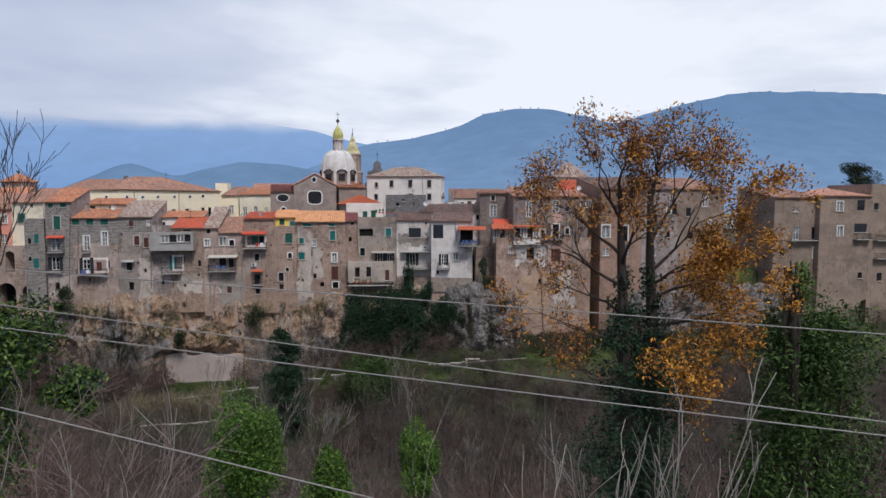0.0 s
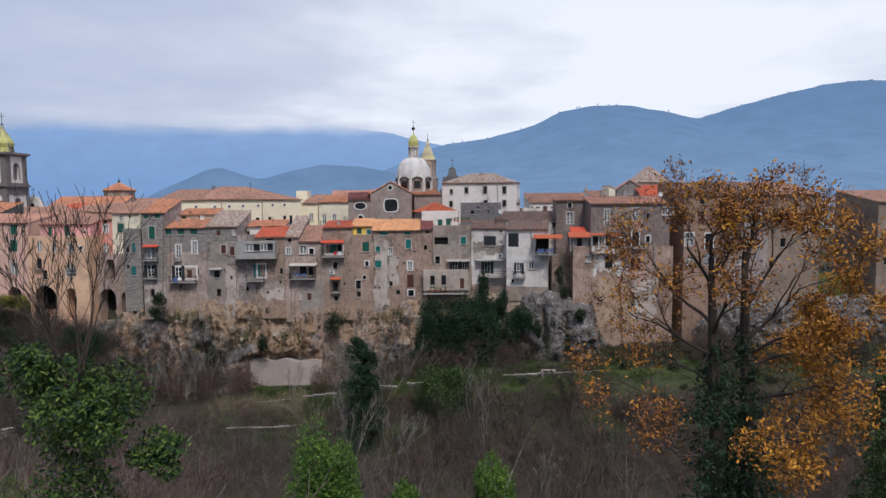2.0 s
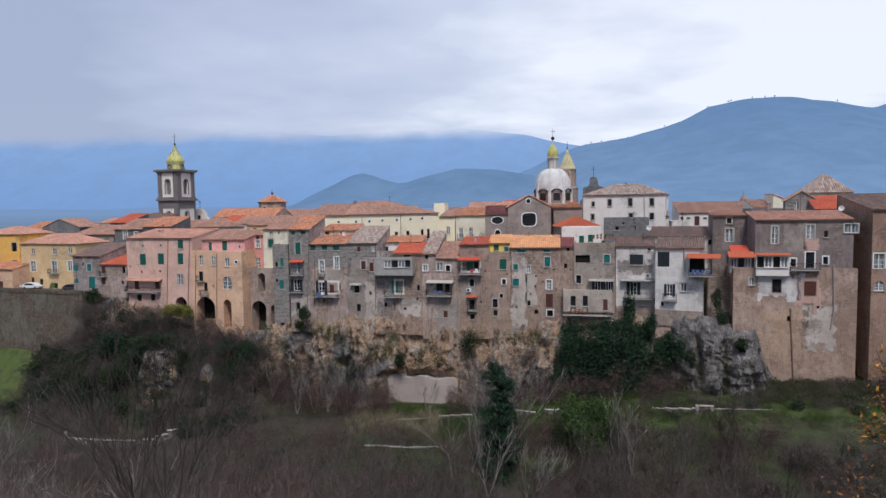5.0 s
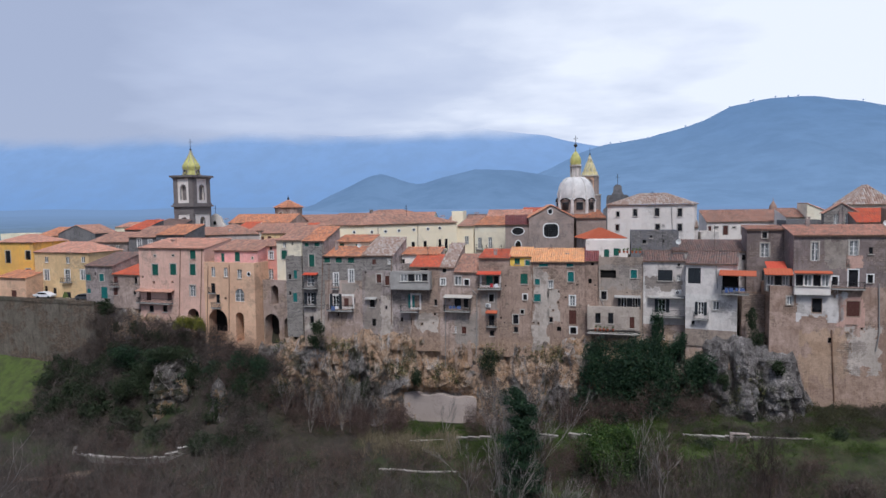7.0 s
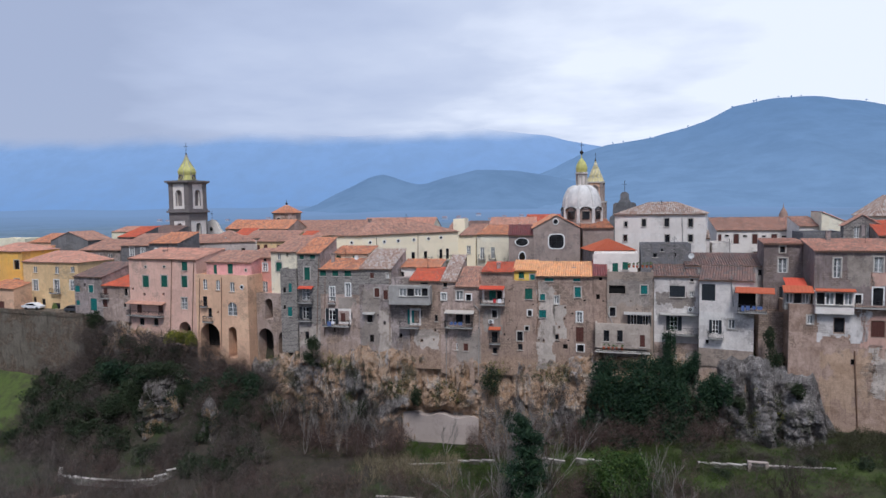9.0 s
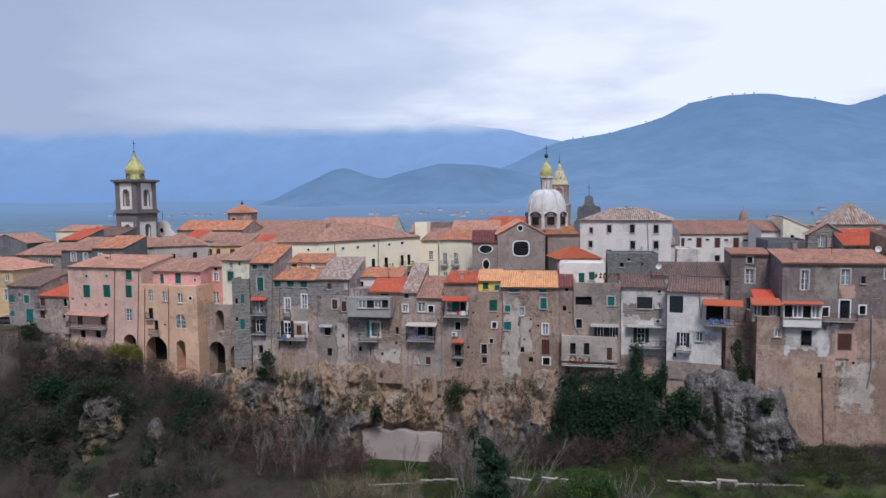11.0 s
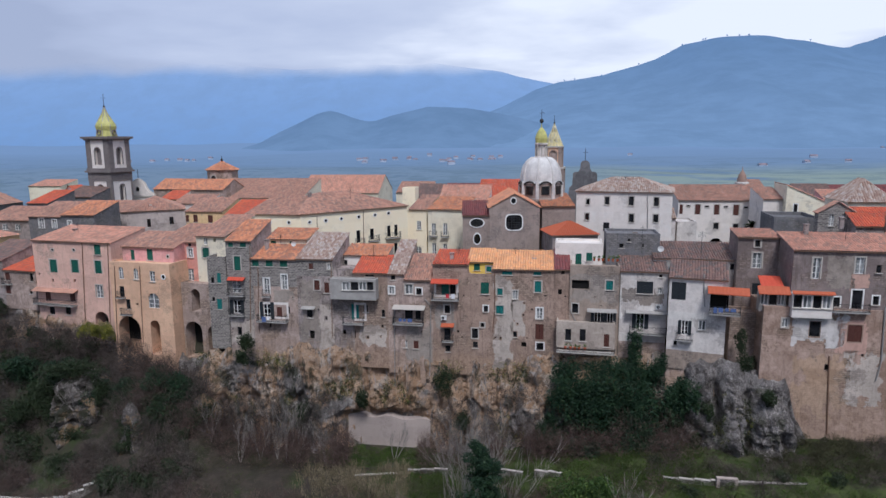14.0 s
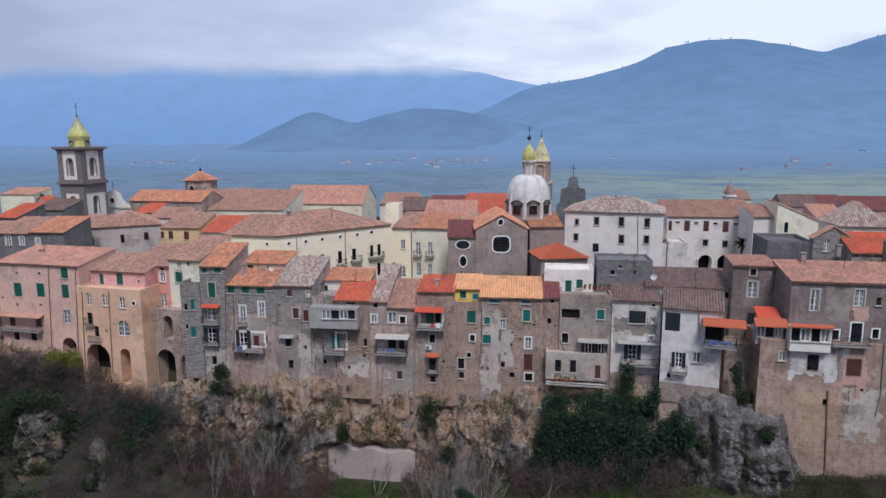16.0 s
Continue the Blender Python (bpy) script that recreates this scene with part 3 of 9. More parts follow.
def coat(ob, fr, u0, u1, z0, z1, material, seed, ragged=0.6):
    """A ragged coat of another plaster on a front, clear of its openings."""
    step = 0.13
    verts, faces, grid = [], [], {}

    def vert(i, j):
        if (i, j) not in grid:
            grid[i, j] = len(verts)
            verts.append(fr.at(u0 + i * step, -0.014, z0 + j * step))
        return grid[i, j]

    for i in range(int((u1 - u0) / step)):
        for j in range(int((z1 - z0) / step)):
            u, z = u0 + (i + 0.5) * step, z0 + (j + 0.5) * step
            edge = min(u - u0, u1 - u, (z - z0) * 0.7, (z1 - z) * 0.7)
            if edge + ragged * noise.fractal(Vector((u * 0.7, z * 0.5, seed)), 0.8, 2.0, 5) < 0.25 * ragged or not 0.02 < u < fr.w - 0.02:
                continue
            if any(h[0] - 0.02 < u + step * q < h[1] + 0.02 and h[2] - 0.02 < z + step * r < h[3] + 0.02 for h in HOLES[ob.name] for q in (-0.5, 0.5) for r in (-0.5, 0.5)):
                continue
            faces.append((vert(i, j), vert(i + 1, j), vert(i + 1, j + 1), vert(i, j + 1)))
    return raw("plaster_coat", verts, faces, material, ob)


def house(name, label, a, b, z0, z1, depth, wall, roof=None, wins=(), category="house", over=0.2, stone=None, group="", base=None):
    """A house: its front runs from a to b (plan), from z0 to the eave z1; roof is (form, rise, tile); wins are
    (kind, along, height of centre over z0, width, height). stone: an upper band (z, material); base: a lower one."""
    rng = random.Random(name + label + str(a))
    fr = Frame(a, b, z0)
    w, h = fr.w, z1 - z0
    ob = thing(name, (a[0], a[1], z0), label, category, group)
    holes = []
    for k, u, z, ww, hh in wins:
        if k[0] != "r":
            holes.append((u - ww / 2, u + ww / 2, max(z - hh / 2, 0.05), min(z + hh / 2, h - 0.05), 2.4 if k[0] == "a" else 0.4))
    HOLES[ob.name] = holes
    form, rise, tile = roof or ("flat", 0.5, "concrete")
    bm = bmesh.new()
    cut_wall(bm, fr, 0, 0, h, 0, w, holes, 0.4)
    at = lambda u, v, z: bm.verts.new(fr.at(u, v, z))
    tops = {"shed": (h, h + rise), "gable": (h, h), "front": (h, h), "hip": (h, h), "flat": (h, h), "left": (h, h), "right": (h, h)}[form]
    for u in (0, w):
        f = [at(u, 0, 0), at(u, depth, 0), at(u, depth, tops[1]), at(u, 0, tops[0])]
        if form == "gable":
            f.insert(3, at(u, depth / 2, h + rise))
        bm.faces.new(f if u else f[::-1])
    back = [at(w, depth, 0), at(0, depth, 0), at(0, depth, tops[1]), at(w, depth, tops[1])]
    bm.faces.new(back)
    if form in ("front", "left", "right"):
        peak = {"front": w / 2, "left": w, "right": 0}[form]
        for v in (0, depth):
            bm.faces.new([at(0, v, h), at(w, v, h), at(peak, v, h + rise)])
        if form != "front":
            bm.faces.new([at(peak, 0, h), at(peak, depth, h), at(peak, depth, h + rise), at(peak, 0, h + rise)])
    bm.faces.new([at(0, 0, h), at(w, 0, h), at(w, depth, tops[1]), at(0, depth, tops[1])])
    body = part("wall", bm, wall, ob)
    if stone:
        bm = bmesh.new()
        sh = [(q[0], q[1], max(q[2], stone[0]), q[3]) for q in holes if q[3] > stone[0] + 0.1]
        cut_wall(bm, fr, -0.02, stone[0], h, 0.0, w, sh, 0.0)
        part("wall_upper", bm, stone[1], ob)
    if base:
        bm = bmesh.new()
        sh = [(q[0], q[1], q[2], min(q[3], base[0])) for q in holes if q[2] < base[0] - 0.1]
        cut_wall(bm, fr, -0.02, 0.0, base[0], 0.0, w, sh, 0.0)
        part("wall_foot", bm, base[1], ob)
    e = over
    R = lambda u, v, z: fr.at(u, v, h + z)
    s = rise / max(depth, 0.1)
    if form == "shed":
        tiled("roof", R(-0.1, -e, -e * s + 0.06), R(w + 0.1, -e, -e * s + 0.06), R(w + 0.1, depth + 0.1, rise + 0.06), R(-0.1, depth + 0.1, rise + 0.06), tile, ob, rng)
    elif form == "gable":
        s = rise / (depth / 2)
        tiled("roof", R(-0.15, -e, -e * s + 0.06), R(w + 0.15, -e, -e * s + 0.06), R(w + 0.15, depth / 2, rise + 0.06), R(-0.15, depth / 2, rise + 0.06), tile, ob, rng)
        tiled("roof", R(w + 0.15, depth + e, -e * s + 0.06), R(-0.15, depth + e, -e * s + 0.06), R(-0.15, depth / 2, rise + 0.06), R(w + 0.15, depth / 2, rise + 0.06), tile, ob, rng)
    elif form in ("front", "left", "right"):
        m = {"front": w / 2, "left": w, "right": 0}[form]
        if m > 0:
            s = rise / m
            tiled("roof", R(-e, depth + 0.1, -e * s + 0.06), R(-e, -e, -e * s + 0.06), R(m, -e, rise + 0.06), R(m, depth + 0.1, rise + 0.06), tile, ob, rng)
        if m < w:
            s = rise / (w - m)
            tiled("roof", R(w + e, -e, -e * s + 0.06), R(w + e, depth + 0.1, -e * s + 0.06), R(m, depth + 0.1, rise + 0.06), R(m, -e, rise + 0.06), tile, ob, rng)
    elif form == "hip":
        m = min(depth, w) / 2
        s = rise / m
        zz = -e * s + 0.06
        c = [R(-e, -e, zz), R(w + e, -e, zz), R(w + e, depth + e, zz), R(-e, depth + e, zz)]
        p, q = (R(m, depth / 2, rise + 0.06), R(w - m, depth / 2, rise + 0.06)) if w >= depth else (R(w / 2, m, rise + 0.06), R(w / 2, depth - m, rise + 0.06))
        if w >= depth:
            tiled("roof", c[0], c[1], q, p, tile, ob, rng)
            tiled("roof", c[2], c[3], p, q, tile, ob, rng)
            tiled("roof", c[1], c[2], q, q, tile, ob, rng)
            tiled("roof", c[3], c[0], p, p, tile, ob, rng)
        else:
            tiled("roof", c[0], c[1], p, p, tile, ob, rng)
            tiled("roof", c[2], c[3], q, q, tile, ob, rng)
            tiled("roof", c[1], c[2], q, p, tile, ob, rng)
            tiled("roof", c[3], c[0], p, q, tile, ob, rng)
    else:
        bm = bmesh.new()
        t = 0.22
        box(bm, fr, 0, w, 0, t, h, h + rise)
        box(bm, fr, 0, w, depth - t, depth, h, h + rise)
        box(bm, fr, 0, t, t, depth - t, h, h + rise)
        box(bm, fr, w - t, w, t, depth - t, h, h + rise)
        part("parapet", bm, wall, ob)
    if form in ("shed", "gable", "hip"):
        bm = bmesh.new()
        box(bm, fr, -0.1, w + 0.1, -e - 0.08, -e + 0.04, h - e * s - 0.05, h - e * s + 0.05)
        part("gutter", bm, "pipe_copper", ob)
    for k, u, z, ww, hh in wins:
        opening(ob, fr, k, u, z, ww, hh, wall)
    return ob, fr


def balcony(ob, fr, u, z, w, out=0.9, rail=0.95, slab="concrete", solid=False):
    """A slab with a railing of thin bars, or a solid front."""
    bm = bmesh.new()
    box(bm, fr, u - w / 2, u + w / 2, -out, 0, z - 0.16, z)
    top = part("balcony", bm, slab, ob)
    bm = bmesh.new()
    if solid:
        box(bm, fr, u - w / 2, u + w / 2, -out, -out + 0.12, z, z + rail)
        box(bm, fr, u - w / 2, u - w / 2 + 0.12, -out + 0.12, 0, z, z + rail)
        box(bm, fr, u + w / 2 - 0.12, u + w / 2, -out + 0.12, 0, z, z + rail)
        part("parapet", bm, slab, top)
    else:
        for s in (z + 0.08, z + rail):
            box(bm, fr, u - w / 2, u + w / 2, -out + 0.02, -out + 0.06, s - 0.025, s + 0.025)
            for q in (u - w / 2 + 0.02, u + w / 2 - 0.06):
                box(bm, fr, q, q + 0.04, -out + 0.06, 0, s - 0.025, s + 0.025)
        n = max(3, int(w / 0.14))
        for j in range(n + 1):
            q = u - w / 2 + 0.03 + (w - 0.06) * j / n
            box(bm, fr, q - 0.01, q + 0.01, -out + 0.03, -out + 0.05, z, z + rail)
        for j in range(1, max(2, int(out / 0.16))):
            for q in (u - w / 2 + 0.03, u + w / 2 - 0.05):
                box(bm, fr, q, q + 0.02, -out + 0.16 * j, -out + 0.16 * j + 0.02, z, z + rail)
        part("railing", bm, "metal_rail", top)
    return top


def awning(ob, fr, u, z, w, out, drop, material, wave=True):
    """A sloping sheet roof over a terrace or door, with ribs."""
    bm = bmesh.new()
    n = max(4, int(w / 0.2))
    rows = []
    for v, q in ((0.0, 0.0), (-out, -drop)):
        rows.append([bm.verts.new(fr.at(u - w / 2 + w * j / n, v, z + q + (0.03 if wave and j % 2 else 0.0))) for j in range(n + 1)])
        rows.append([bm.verts.new(fr.at(u - w / 2 + w * j / n, v, z + q - 0.09)) for j in range(n + 1)])
    t0, b0, t1, b1 = rows
    for j in range(n):
        bm.faces.new((t0[j], t1[j], t1[j + 1], t0[j + 1]))
        bm.faces.new((b0[j], b0[j + 1], b1[j + 1], b1[j]))
        bm.faces.new((t1[j], b1[j], b1[j + 1], t1[j + 1]))
    bm.faces.new((t0[0], b0[0], b1[0], t1[0]))
    bm.faces.new((t0[n], t1[n], b1[n], b0[n]))
    return part("awning", bm, material, ob)


def pipe(ob, fr, pts, r=0.06, material="pipe_copper"):
    bm = bmesh.new()
    tube(bm, [fr.at(u, -0.12, z) for u, z in pts], r, 6)
    return part("drainpipe", bm, material, ob)


def chimney(ob, fr, u, v, z, w=0.6, h=1.2, wall="plaster_grey"):
    bm = bmesh.new()
    box(bm, fr, u - w / 2, u + w / 2, v - w / 2, v + w / 2, z, z + h)
    box(bm, fr, u - w * 0.65, u + w * 0.65, v - w * 0.65, v + w * 0.65, z + h + 0.2, z + h + 0.3)
    for s, t in ((-1, -1), (1, -1), (1, 1), (-1, 1)):
        box(bm, fr, u + s * w * 0.4 - 0.06, u + s * w * 0.4 + 0.06, v + t * w * 0.4 - 0.06, v + t * w * 0.4 + 0.06, z + h, z + h + 0.2)
    return part("chimney", bm, wall, ob)


def dish(ob, fr, u, v, z, r=0.4):
    """A satellite dish on a short mast."""
    bm = bmesh.new()
    tube(bm, [fr.at(u, v, z), fr.at(u, v, z + 0.6)], 0.03, 5)
    mast = part("mast", bm, "pipe_metal", ob)
    bm = bmesh.new()
    c = fr.at(u, v - 0.1, z + 0.75)
    n = 14
    mid = bm.verts.new(c + fr.v * 0.1)
    rim = [bm.verts.new(c + fr.u * r * math.cos(g) + Vector((0, 0, 1)) * r * math.sin(g) - fr.v * 0.03) for g in (2 * math.pi * j / n for j in range(n))]
    for j in range(n):
        bm.faces.new((mid, rim[j], rim[(j + 1) % n]))
    part("dish", bm, "plastic_white", mast)


def panel(ob, fr, u, z, w, h, material):
    """A stretch of wall in another paint, a coat proud of the rest, behind its windows' frames."""
    bm = bmesh.new()
    box(bm, fr, max(u - w / 2, 0.02), min(u + w / 2, fr.w - 0.02), -0.025, -0.003, z - h / 2, z - h / 2 + 0.35)
    box(bm, fr, max(u - w / 2, 0.02), min(u + w / 2, fr.w - 0.02), -0.025, -0.003, z + h / 2 - 0.35, z + h / 2)
    box(bm, fr, max(u - w / 2, 0.02), max(u - w / 2, 0.02) + 0.3, -0.025, -0.003, z - h / 2 + 0.35, z + h / 2 - 0.35)
    box(bm, fr, min(u + w / 2, fr.w - 0.02) - 0.3, min(u + w / 2, fr.w - 0.02), -0.025, -0.003, z - h / 2 + 0.35, z + h / 2 - 0.35)
    return part("painted_band", bm, material, ob)

# ---- land ----
FACE = [(-160, 40), (-130, 32), (-100, 25), (-68, 16.6), (-54, 13.2), (-48, 9.5), (-42, 8), (-33, 5), (-20, 2.6), (-3, 1.0), (5, 0.3), (12.6, -0.8),
        (20, -2.4), (25, -3.6), (30, -7.4), (33.4, -9.0), (38, -9.8), (44, -11), (60, -13), (90, -14), (140, -12)]
FOOT = [(-160, -4), (-90, -5), (-70, -5.5), (-50, -4.5), (-35, -2.5), (-16, -1.2), (0, -0.6), (12, 2.0), (24, 4.5), (37, 4.9), (60, 5), (140, 5)]
TALUS = [(-160, 8), (-92, 9), (-84, 10.5), (-78, 13), (-66, 14), (-52, 13.8), (-44, 11.5), (-38, 6), (-34, 2.0), (-30, 0), (37, 0), (41, 1.5), (60, 1.8), (140, 2)]
BASE = [(-160, 13.6), (-95, 13.6), (-79, 13.4), (-74, 14.5), (-68, 13.2), (-54, 12.4), (-50, 8.6), (-42, 8.4), (-36, 10), (-30, 12), (-8, 11.2), (3, 12), (13, 12.6), (25, 13.2), (28, 13.6), (33, 14.0), (36.4, 13.0), (39.4, 12.4), (40.6, 8.5), (42, 5.0), (53, 4.6), (56, 9), (60, 12.6), (140, 13)]


def along(x, table):
    return float(np.interp(x, [p[0] for p in table], [p[1] for p in table]))


def height(x, y):
    """The ground: the town's tableland, the gorge before it, the near bank, and the plain behind."""
    d = along(x, FACE) - y
    foot = along(x, FOOT)
    n = noise.noise(Vector((x * 0.05, y * 0.05, 3.0))) * 1.3 + noise.noise(Vector((x * 0.16, y * 0.16, 7.0))) * 0.5
    if d < -4:
        far = float(np.interp(y, [60, 170, 300, 900, 4600], [16.5, 15.0, 8.0, 6.0, 60.0]))
        return far + (n * 0.8 if y > 200 else 0)
    if d < -2:
        return foot + (16.5 - foot) * (-2 - d) / 2
    z = float(np.interp(d, [-2, 1, 9, 16, 28, 45, 58, 70, 80, 90, 107, 130, 400], [0, -0.4, -0.5, -1.2, -4.6, -5.6, -1, 6.5, 11, 15, 21.5, 24, 36])) + foot * float(np.interp(d, [0, 20, 40], [1, 0.9, 0]))
    z += along(x, TALUS) * float(np.interp(d, [0, 3, 8, 15], [1, 0.92, 0.5, 0]))
    return z + n * float(np.interp(d, [0, 8, 30], [0.1, 0.5, 1.0]))


def spread(lo, fine_lo, fine_hi, hi, step):
    out, v, s = [], fine_lo, step
    side = []
    while v > lo:
        s *= 1.35
        v -= s
        side.append(max(v, lo))
    out = side[::-1] + list(np.arange(fine_lo, fine_hi, step))
    v, s = fine_hi, step
    while v < hi:
        out.append(v)
        s *= 1.35
        v += s
    return out + [hi]


gx, gy = spread(-4200, -140, 140, 4200, 2.0), spread(-1500, -130, 60, 4600, 2.0)
gv = [(x, y, height(x, y)) for y in gy for x in gx]
nx = len(gx)
gf = [(j * nx + i, j * nx + i + 1, (j + 1) * nx + i + 1, (j + 1) * nx + i) for j in range(len(gy) - 1) for i in range(nx - 1)]
ground = raw("ground", gv, gf, "ground", None)
tagged(ground, "grassy and brushy ground of a gorge and plain", "ground", "", "structure")
for p in ground.data.polygons:
    p.use_smooth = True


HOLLOWS = [(-13.6, 7.6, 0.7, 2.6, 1.6), (8.3, 12.4, 0.5, 0.8, 1.4), (9.6, 8.6, 0.9, 1.8, 0.9), (-24.0, 5.0, 1.6, 1.4, 1.3), (-17.0, 9.5, 1.1, 0.9, 0.8), (14.5, 3.5, 0.7, 1.8, 1.5), (-36.0, 3.0, 0.9, 0.8, 1.4), (-2.5, 5.5, 1.0, 1.6, 1.2), (32.0, 8.5, 0.4, 3.6, 1.3), (35.2, 7.5, 0.5, 4.5, 1.6), (5.0, 5.0, 0.8, 1.4, 1.0)]
BUTTRESSES = [(28.6, 1.0, 0.8), (30.4, 0.9, 1.3), (33.4, 1.0, 1.2), (38.0, 1.5, 1.9), (19, 2.5, 0.8), (-38, 2.2, 1.3), (-20.5, 1.2, 0.9), (2.2, 1.0, 0.9), (10.8, 0.9, 1.0)]


def rough_rock(x, z):
    """How far broken rock stands out or falls back: ribs, ledges, cracks and small facets."""
    rib = (0.32 - abs(noise.noise(Vector((x * 0.30, z * 0.16, 5.1))))) * 2.0
    rib += (0.30 - abs(noise.noise(Vector((x * 0.85, z * 0.13, 8.3))))) * 1.7
    ledge = noise.noise(Vector((x * 0.14, z * 0.42, 9.4))) * 0.6
    fine = noise.fractal(Vector((x * 0.7, z * 0.6, 2.2)), 0.65, 2.1, 6) * 0.75
    crack = max(0.0, 1 - abs(noise.noise(Vector((x * 0.38 + z * 0.06, z * 0.10, 6.6)))) / 0.055) * 0.9
    return rib + ledge + fine - crack


def cliff(x0, x1, name, label):
    """The tuff cliff under the houses: ledges, hollows and buttresses."""
    xs = list(np.arange(x0, -78, 1.0)) + list(np.arange(-78, 64, 0.3)) + list(np.arange(64, x1, 1.0))
    rows = 62
    verts, faces = [], []
    for x in (float(q) for q in xs):
        zb = along(x, FOOT) - 2.0
        zt = along(x, BASE) + 1.1 + 0.9 * noise.noise(Vector((x * 0.33, 0.0, 4.2))) + 0.8 * noise.noise(Vector((x * 1.1, 3.0, 4.2)))
        steep = float(np.interp(x, [22, 28], [1.0, 0.5]))
        face = along(x, FACE)
        for j in range(rows + 1):
            v = j / rows
            z = zb + (zt - zb) * v
            big = noise.noise(Vector((x * 0.10, z * 0.06, 1.7))) * 2.0
            lip = float(np.interp(v, [0, 0.25, 0.55, 0.78, 0.92, 1.0], [2.6, 1.6, 0.85, 0.25, 0.05, -0.5]))
            lip = lip * steep if lip > 0 else lip
            amp = float(np.interp(v, [0, 0.5, 0.75, 0.92, 1.0], [1, 0.95, 0.65, 0.35, 0.15]))
            for bx, bw, bo in BUTTRESSES:
                big += bo * math.exp(-((x - bx - 0.06 * (z - 6)) / bw) ** 2)
            for hx, hz, rx, rz, deep in HOLLOWS:
                q = ((x - hx) / rx) ** 2 + ((z - hz) / rz) ** 2
                if q < 4:
                    big -= deep * math.exp(-q * q)
            cave = max(0.0, 1 - abs(x + 10) / 7.5) ** 0.5 * float(np.interp(z, [-2, 3.2, 4.6], [1, 1, 0]))
            lip, amp = lip - 2.4 * cave, amp * (1 - 0.9 * cave)
            verts.append((x, face - lip - (big + rough_rock(x, z)) * amp, z))
    for i in range(len(xs) - 1):
        for j in range(rows):
            a = i * (rows + 1) + j
            faces.append((a, a + rows + 1, a + rows + 2, a + 1))
    ob = raw(name, verts, faces, "rock", None)
    return tagged(ob, label, "cliff", "", "structure")


cliff(-158, 138, "cliff", "weathered ochre and grey tuff cliff below houses")


def outcrop(label, centre, size, seed):
    """A free crag of broken rock that stands out of a slope."""
    ob = thing("rock_outcrop", (centre[0], centre[1], centre[2] - size[2]), label, "rock")
    nu, nv = 72, 44
    verts, faces = [], []
    for j in range(nv + 1):
        t = j / nv
        w = float(np.interp(t, [0, 0.35, 0.7, 0.9, 1.0], [1.15, 1.0, 0.8, 0.5, 0.02]))
        for i in range(nu):
            g = 2 * math.pi * i / nu
            d = Vector((math.cos(g), math.sin(g), 0))
            p = Vector((d.x * size[0] * w, d.y * size[1] * w, size[2] * (2 * t - 1)))
            k = 0.55 * noise.fractal(p * 0.30 + Vector((seed, 0, 0)), 0.7, 2.1, 6) + 0.30 * (0.3 - abs(noise.noise(Vector((p.x * 0.8, p.y * 0.8, p.z * 0.22 + seed)))))
            verts.append(Vector(centre) + p + d * k * min(size[0], size[1]) * 0.9 * min(1.0, 3 * (1 - t) + 0.1))
    for j in range(nv):
        for i in range(nu):
            a, b = j * nu + i, j * nu + (i + 1) % nu
            faces.append((a, b, b + nu, a + nu))
    raw("rock", verts, faces, "rock_lava", ob)
    return ob


outcrop("craggy grey and ochre rock among dark shrubs", (-59.0, 7.4, 2.2), (5.6, 3.6, 6.0), 3.0)
outcrop("pale rock pinnacle streaked with creeper", (-47.2, -0.5, -0.4), (1.7, 1.4, 6.4), 8.0)
outcrop("grey rock face half covered in ivy", (-37.6, 2.4, 1.6), (2.6, 1.5, 4.4), 12.0)


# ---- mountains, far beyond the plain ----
# Blue of far air is put into the colour and glows from the slopes.
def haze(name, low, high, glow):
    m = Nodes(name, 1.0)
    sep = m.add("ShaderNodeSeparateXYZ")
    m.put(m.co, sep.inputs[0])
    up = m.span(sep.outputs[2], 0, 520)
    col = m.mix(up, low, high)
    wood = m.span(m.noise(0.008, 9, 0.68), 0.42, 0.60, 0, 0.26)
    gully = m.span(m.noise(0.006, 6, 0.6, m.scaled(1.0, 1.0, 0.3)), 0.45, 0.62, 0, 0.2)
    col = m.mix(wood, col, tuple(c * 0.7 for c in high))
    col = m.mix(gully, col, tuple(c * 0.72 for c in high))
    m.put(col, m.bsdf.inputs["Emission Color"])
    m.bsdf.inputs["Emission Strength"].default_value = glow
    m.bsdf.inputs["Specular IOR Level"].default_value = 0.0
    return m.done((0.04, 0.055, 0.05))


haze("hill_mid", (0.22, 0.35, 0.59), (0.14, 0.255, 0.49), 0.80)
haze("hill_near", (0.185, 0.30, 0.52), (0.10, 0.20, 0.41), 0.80)


